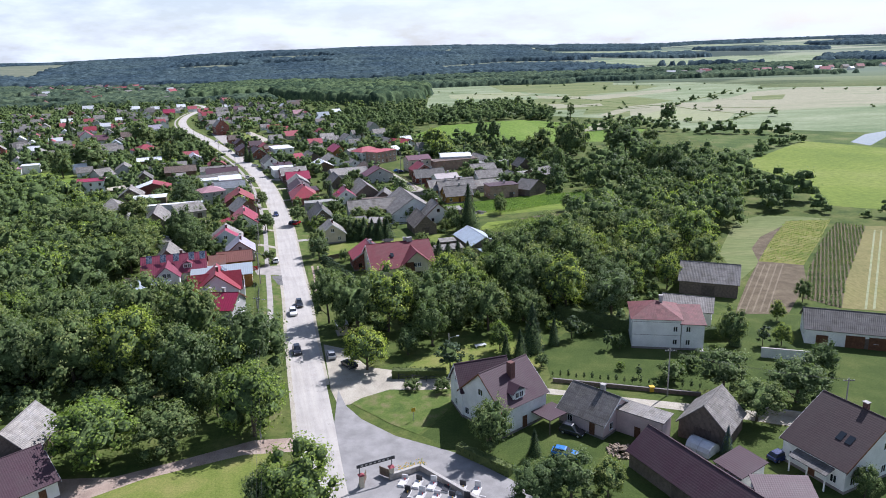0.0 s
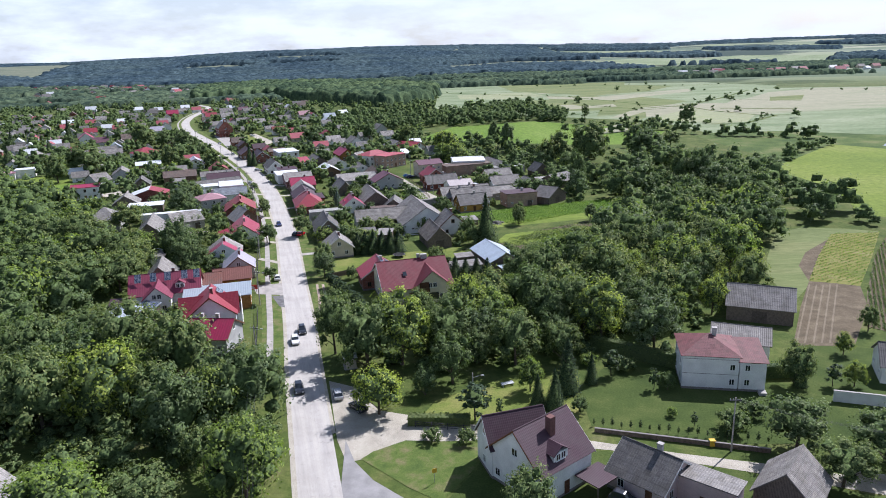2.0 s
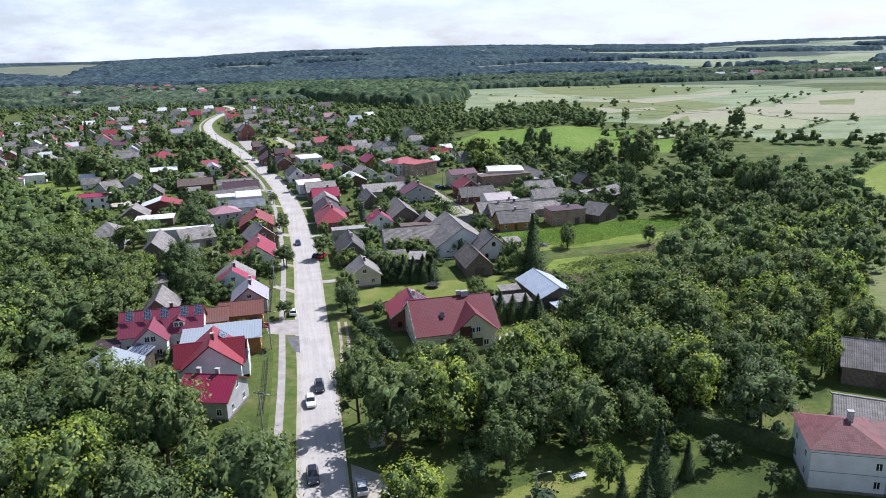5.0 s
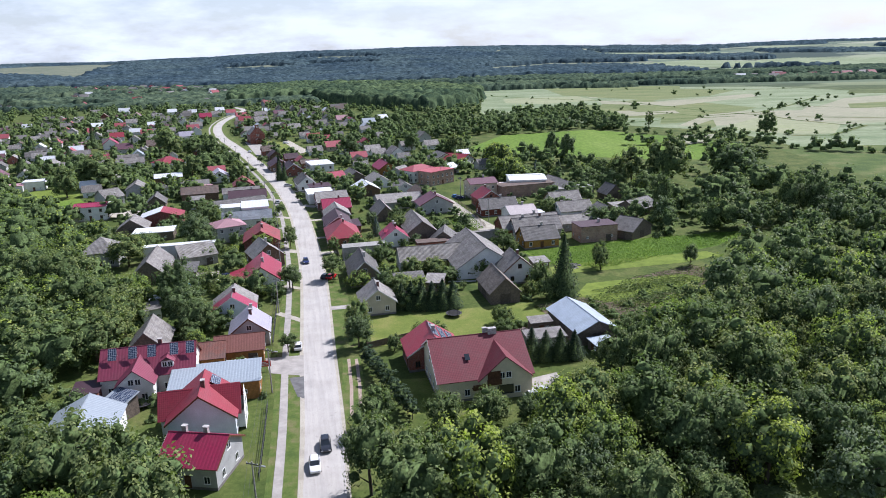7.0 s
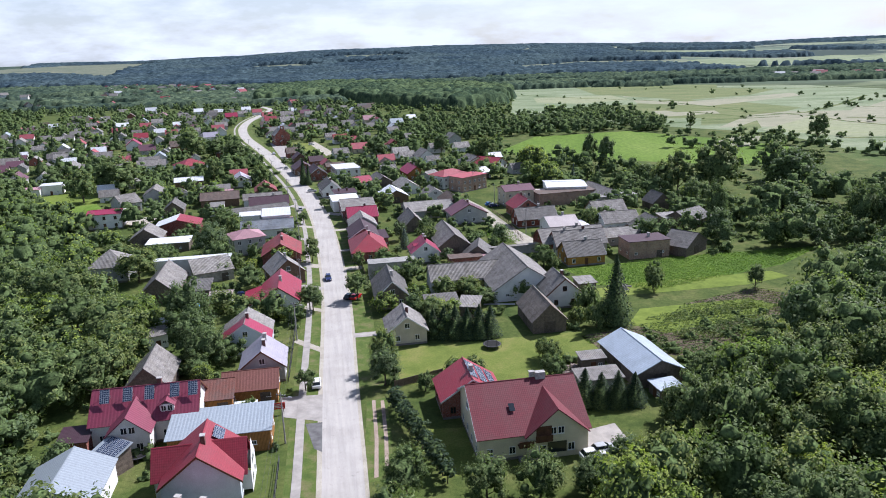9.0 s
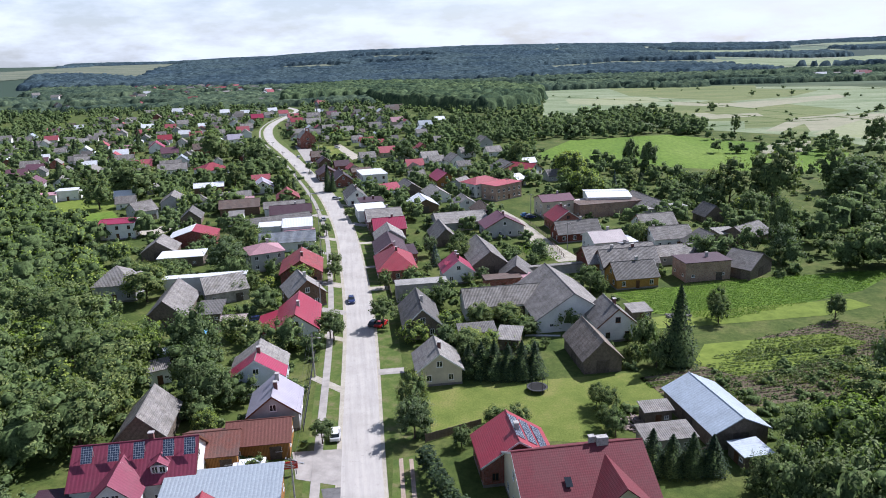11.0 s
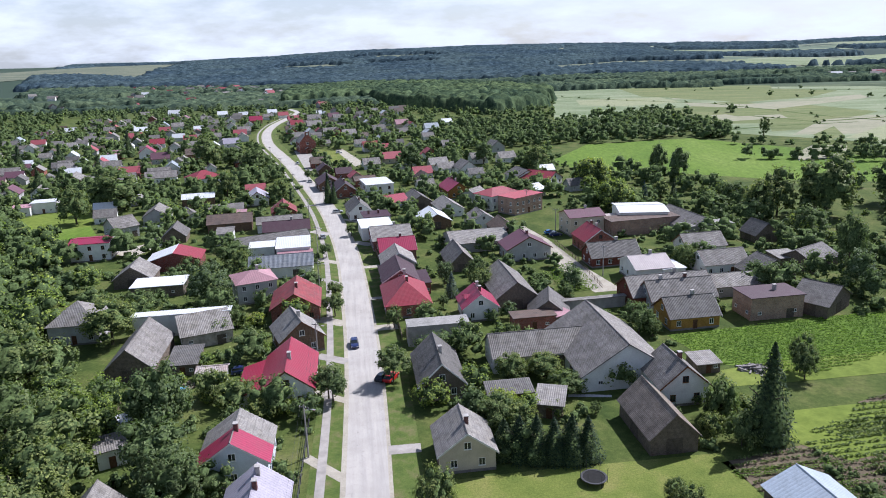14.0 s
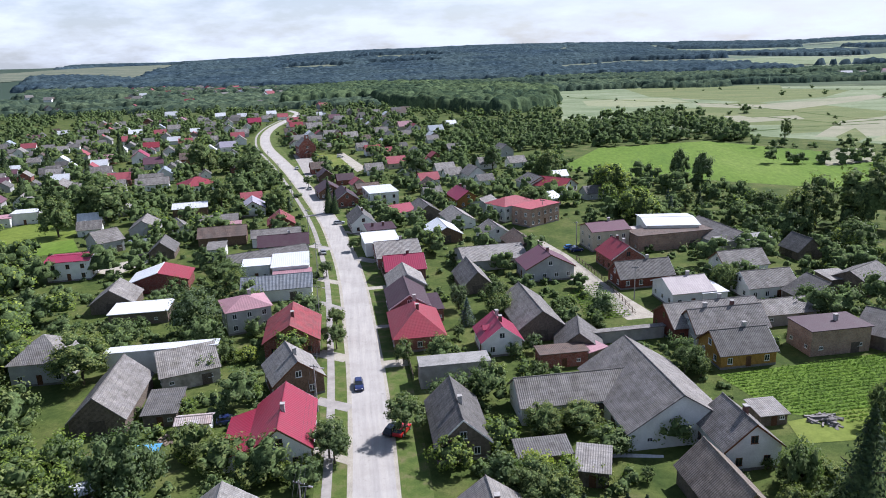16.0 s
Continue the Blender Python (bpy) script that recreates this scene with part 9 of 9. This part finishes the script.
# ---- poles and cables ----
wires([pole(p.x, p.y, 9.0, turn=-15) for p in (min(road_side(-9.0), key=lambda q: abs(q.y - y)) for y in (62, 104, 146, 186, 226, 262, 300, 340, 384, 432, 482, 532))])
wires([pole(39.0, 113.4, 9.0, True, False), pole(62.8, 100.2, 9.0, True, False)])
wires([pole(-8.9, 319.7, 8.5, True, False), pole(-20.6, 365.3, 8.5, True, False), pole(-30.8, 398.5, 8.5, True, False)])
pole(0.6, 130.5, 6.0, False, True)
pole(-151.2, 524.9, 8.0, True, True)

# ---- fences and walls ----
DARK_FENCE = "low dark fence of posts and slats along the gardens"
fence([tuple(p) for p in road_side(-9.6, 158, 184)], 1.3, DARK_FENCE, "metal_dark", 2.6, 0.2, False)
fence([tuple(p) for p in road_side(-9.6, 206, 300)], 1.3, DARK_FENCE, "metal_dark", 2.6, 0.2, False)
fence([tuple(p) for p in road_side(8.6, 270, 420)], 1.3, DARK_FENCE, "fence_wood", 2.4, 0.2)
fence([(-35.7, 204.8), (-27.1, 210.4)], 1.5, "brown picket fence by the lawn", "fence_wood", 2.2, 0.16)
fence([(-21.1, 353.2), (-14.8, 332.6), (-9.9, 308.3)], 1.3, "wire and post fence beside the lane", "fence_wood", 2.4, 0.3, False)
fence([(-9.3, 123.2), (4.0, 120.3)], 1.1, "thin wire fence beside the lane", "metal_dark", 2.5, 0.5, False)
# Grey wall given dark materials to imitate cloud shade on it.
solid_wall(19.7, 120.1, 44.6, 112.6, 0.7, 0.25, "wood", "low garden wall, coloured dark for cloud shade", "plinth")
solid_wall(62.0, 127.9, 70.2, 125.2, 2.0, 0.3, "white", "pale garden wall")
solid_wall(52.9, 106.4, 69.1, 99.0, 1.0, 0.3, "concrete", "low grey garden wall")
solid_wall(-4.4, 92.7, 5.4, 82.4, 0.9, 0.4, "ruin", "low stone cemetery wall")
solid_wall(-4.4, 92.7, -8.9, 90.4, 0.9, 0.4, "ruin", "low stone cemetery wall")

# ---- vehicles ----
ROADWAY = 105
car(-50.8, 205.4, 105, "car_white", "white hatchback parked on the gravel verge")
car(-23.8, 134.8, 105, "car_silver", "silver hatchback parked in the lay-by")
car(-19.5, 129.8, 130, "car_black", "black car parked in the shade of a tree")
car(-31.4, 137.5, -75, "car_black", "black saloon car on the road", 1.05)
car(-36.3, 166.1, -75, "car_black", "black estate car on the road", 1.1)
car(-36.7, 160.4, -75, "car_white", "white saloon car on the road")
car(-64.7, 269.6, -73, "car_navy", "dark blue-grey car on the road")
car(-53.6, 254.2, 75, "car_red", "small red car parked under a tree")
car(-55.2, 254.3, 75, "car_black", "dark car parked in deep shade")
car(19.9, 101.5, -35, "car_black", "black off-road car with a pale roof rack on the grass", 1.2)
car(17.6, 95.1, -25, "car_blue", "bright blue hatchback on the grass")
car(49.3, 92.6, 25, "car_navy", "dark blue car parked in front of the dark-roofed house")
car(-1.6, 182.9, 20, "car_white", "white car parked under the trees")
car(0.2, 184.5, 20, "car_silver", "silver car parked on the drive")
car(-104.6, 397.9, 20, "car_silver", "pale car parked on the grass")
car(-98.8, 359.0, 112, "car_silver", "pale green-grey car on the verge")
car(-22.3, 364.7, 20, "car_blue", "blue car parked in a yard")
car(-20.7, 362.1, 20, "car_navy", "dark blue car parked in a yard")
car(-83.7, 255.2, 20, "car_navy", "dark blue car on the grass behind the house")
car(-137.9, 465.9, 118, "car_silver", "pale car on the road")
car(-164.8, 526.1, 118, "car_white", "white car by the church square")
car(-152.1, 569.1, 20, "car_white", "white car beside the church green")
van(-60.8, 192.9, 195)

# ---- small things ----
bus_shelter(-23.2, 147.6, -75)
tunnel(37.5, 97.1, 40.0, 94.1, 1.7, "white film tunnel greenhouse beside the barns")
tunnel(-170.0, 368.9, -164.8, 371.8, 1.6, "pale green film tunnel greenhouse", "roof_metal")
trampoline(-18.0, 224.0, 1.9)
trampoline(-156.6, 355.3, 1.9)
trampoline(-72.8, 179.6, 1.8)
heap(-91.6, 249.0, 1.5, 1.1, "logs", "loose heap of pale split firewood", "firewood_heap", 60, 0.22, 1.8, 4)
heap(-1.7, 213.2, 3.0, 1.0, "rubble", "spread heap of broken bricks and rubble", "rubble_heap", 130, 0.28, 1.2, 5)
heap(26.4, 95.8, 1.9, 1.1, "logs", "heap of sawn logs and scrap wood", "log_heap", 70, 0.28, 1.8, 6)
heap(14.3, 262.7, 2.4, 0.9, "wood_grey", "stack of grey planks and pallets", "plank_stack", 45, 0.4, 2.2, 7)
o = thing("tarp_swing", pose(-91.3, 243.2, 0, 0, 0, 15), "wooden garden swing frame under a faded blue tarp", "swing")
for sx in (-1.6, 1.6):
    for sy in (-0.9, 0.9):
        box_part("frame_leg", (sx - 0.05, sy - 0.05, 0, sx + 0.05, sy + 0.05, 2.2), "fence_wood", o)
bm = bmesh.new()
bmesh.ops.create_grid(bm, x_segments=9, y_segments=7, size=1.0)
for v in bm.verts:
    v.co = Vector((v.co.x * 1.9, v.co.y * 1.2, 2.26 + 0.16 * noise.noise((v.co.x * 3, v.co.y * 3, 1)) - 0.12 * abs(v.co.y)))
part("tarp", bm, "tarp_blue", o)
box_part("swing_seat", (-1.1, -0.3, 0.55, 1.1, 0.3, 0.62), "fence_wood", o)
o = thing("garden_bench", pose(7.2, 137.3, 0, 0, 0, 20), "white slatted garden bench set on the lawn", "bench")
for i in range(5):
    box_part("slat", (-1.2, -0.5 + i * 0.22, 0.45, 1.2, -0.36 + i * 0.22, 0.5), "film_white", o)
for sx in (-1.0, 1.0):
    box_part("leg", (sx - 0.05, -0.45, 0, sx + 0.05, 0.45, 0.45), "film_white", o)
o = thing("salt_box", pose(36.7, 115.1, 0), "yellow plastic grit box beside the lane", "box")
box_part("box_body", (-0.4, -0.35, 0, 0.4, 0.35, 0.9), "plastic_yellow", o)
box_part("lid", (-0.45, -0.4, 0.9, 0.45, 0.4, 1.0), "plastic_yellow", o)
o = thing("road_sign", pose(-5.9, 107.4, 0, 0, 0, 20), "yellow warning sign on a grey post", "sign")
bm = bmesh.new()
tube(bm, (0, 0, 0), (0, 0, 2.4), 0.04, 0.04, 6)
part("post", bm, "metal_pale", o)
box_part("sign_plate", (-0.35, -0.06, 1.7, 0.35, -0.042, 2.4), "plastic_yellow", o)
o = thing("sign_board", pose(-54.6, 194.3, 0, 0, 0, 15), "red roadside advertising board", "sign")
for sx in (-0.9, 0.9):
    box_part("post", (sx - 0.05, -0.05, 0, sx + 0.05, 0.05, 1.0), "metal_dark", o)
box_part("board", (-1.2, -0.06, 1.0, 1.2, 0.06, 2.2), "plastic_red", o)
for i in range(3):
    box_part("letter_bar", (-0.9, -0.075, 1.25 + i * 0.28, 0.9 - i * 0.3, -0.064, 1.37 + i * 0.28), "film_white", o)

# ---- graveyard ----
patch("graveyard", [(-8.9, 90.4), (-4.4, 92.3), (5.4, 82.4), (4.2, 76.2), (-11.6, 77.0)], "gravel", 0.03, "gravelled village graveyard", "ground")
gate_arch(-10.7, 89.8, 24)
gx, gy = -1.9, 87.0
for i in range(6):
    for j in range(4):
        grave(gx - 5.0 + i * 2.1 + j * 0.5, gy + 2.5 - j * 3.0 - i * 0.55, -18, (i * 3 + j) % 4 == 1, (i + j) % 3)
o = thing("flower_bed", pose(-5.8, 92.8, 0, 0, 0, 25), "bed of yellow flowers beside the cemetery gate", "flowers")
rnd_f = random.Random(3)
vs, fs = [], []
for _ in range(240):
    quad_leaf(vs, fs, Vector((rnd_f.uniform(-2.2, 2.2), rnd_f.uniform(-0.9, 0.9), rnd_f.uniform(0.2, 0.9))), Vector((rnd_f.gauss(0, 0.5), rnd_f.gauss(0, 0.5), 1)), 0.14, rnd_f)
for nm, sl, mt in (("flower_leaves", slice(0, 140), "leaf_crop"), ("blossoms", slice(140, 240), "flowers")):
    me = bpy.data.meshes.new(nm)
    q = fs[sl]
    me.from_pydata([tuple(vs[i] + (Vector((0, 0, 0.25)) if nm == "blossoms" else Vector())) for f in q for i in f], [], [tuple(range(4 * i, 4 * i + 4)) for i in range(len(q))])
    me.materials.append(MATS[mt])
    c = new(nm, me)
    c.parent = o
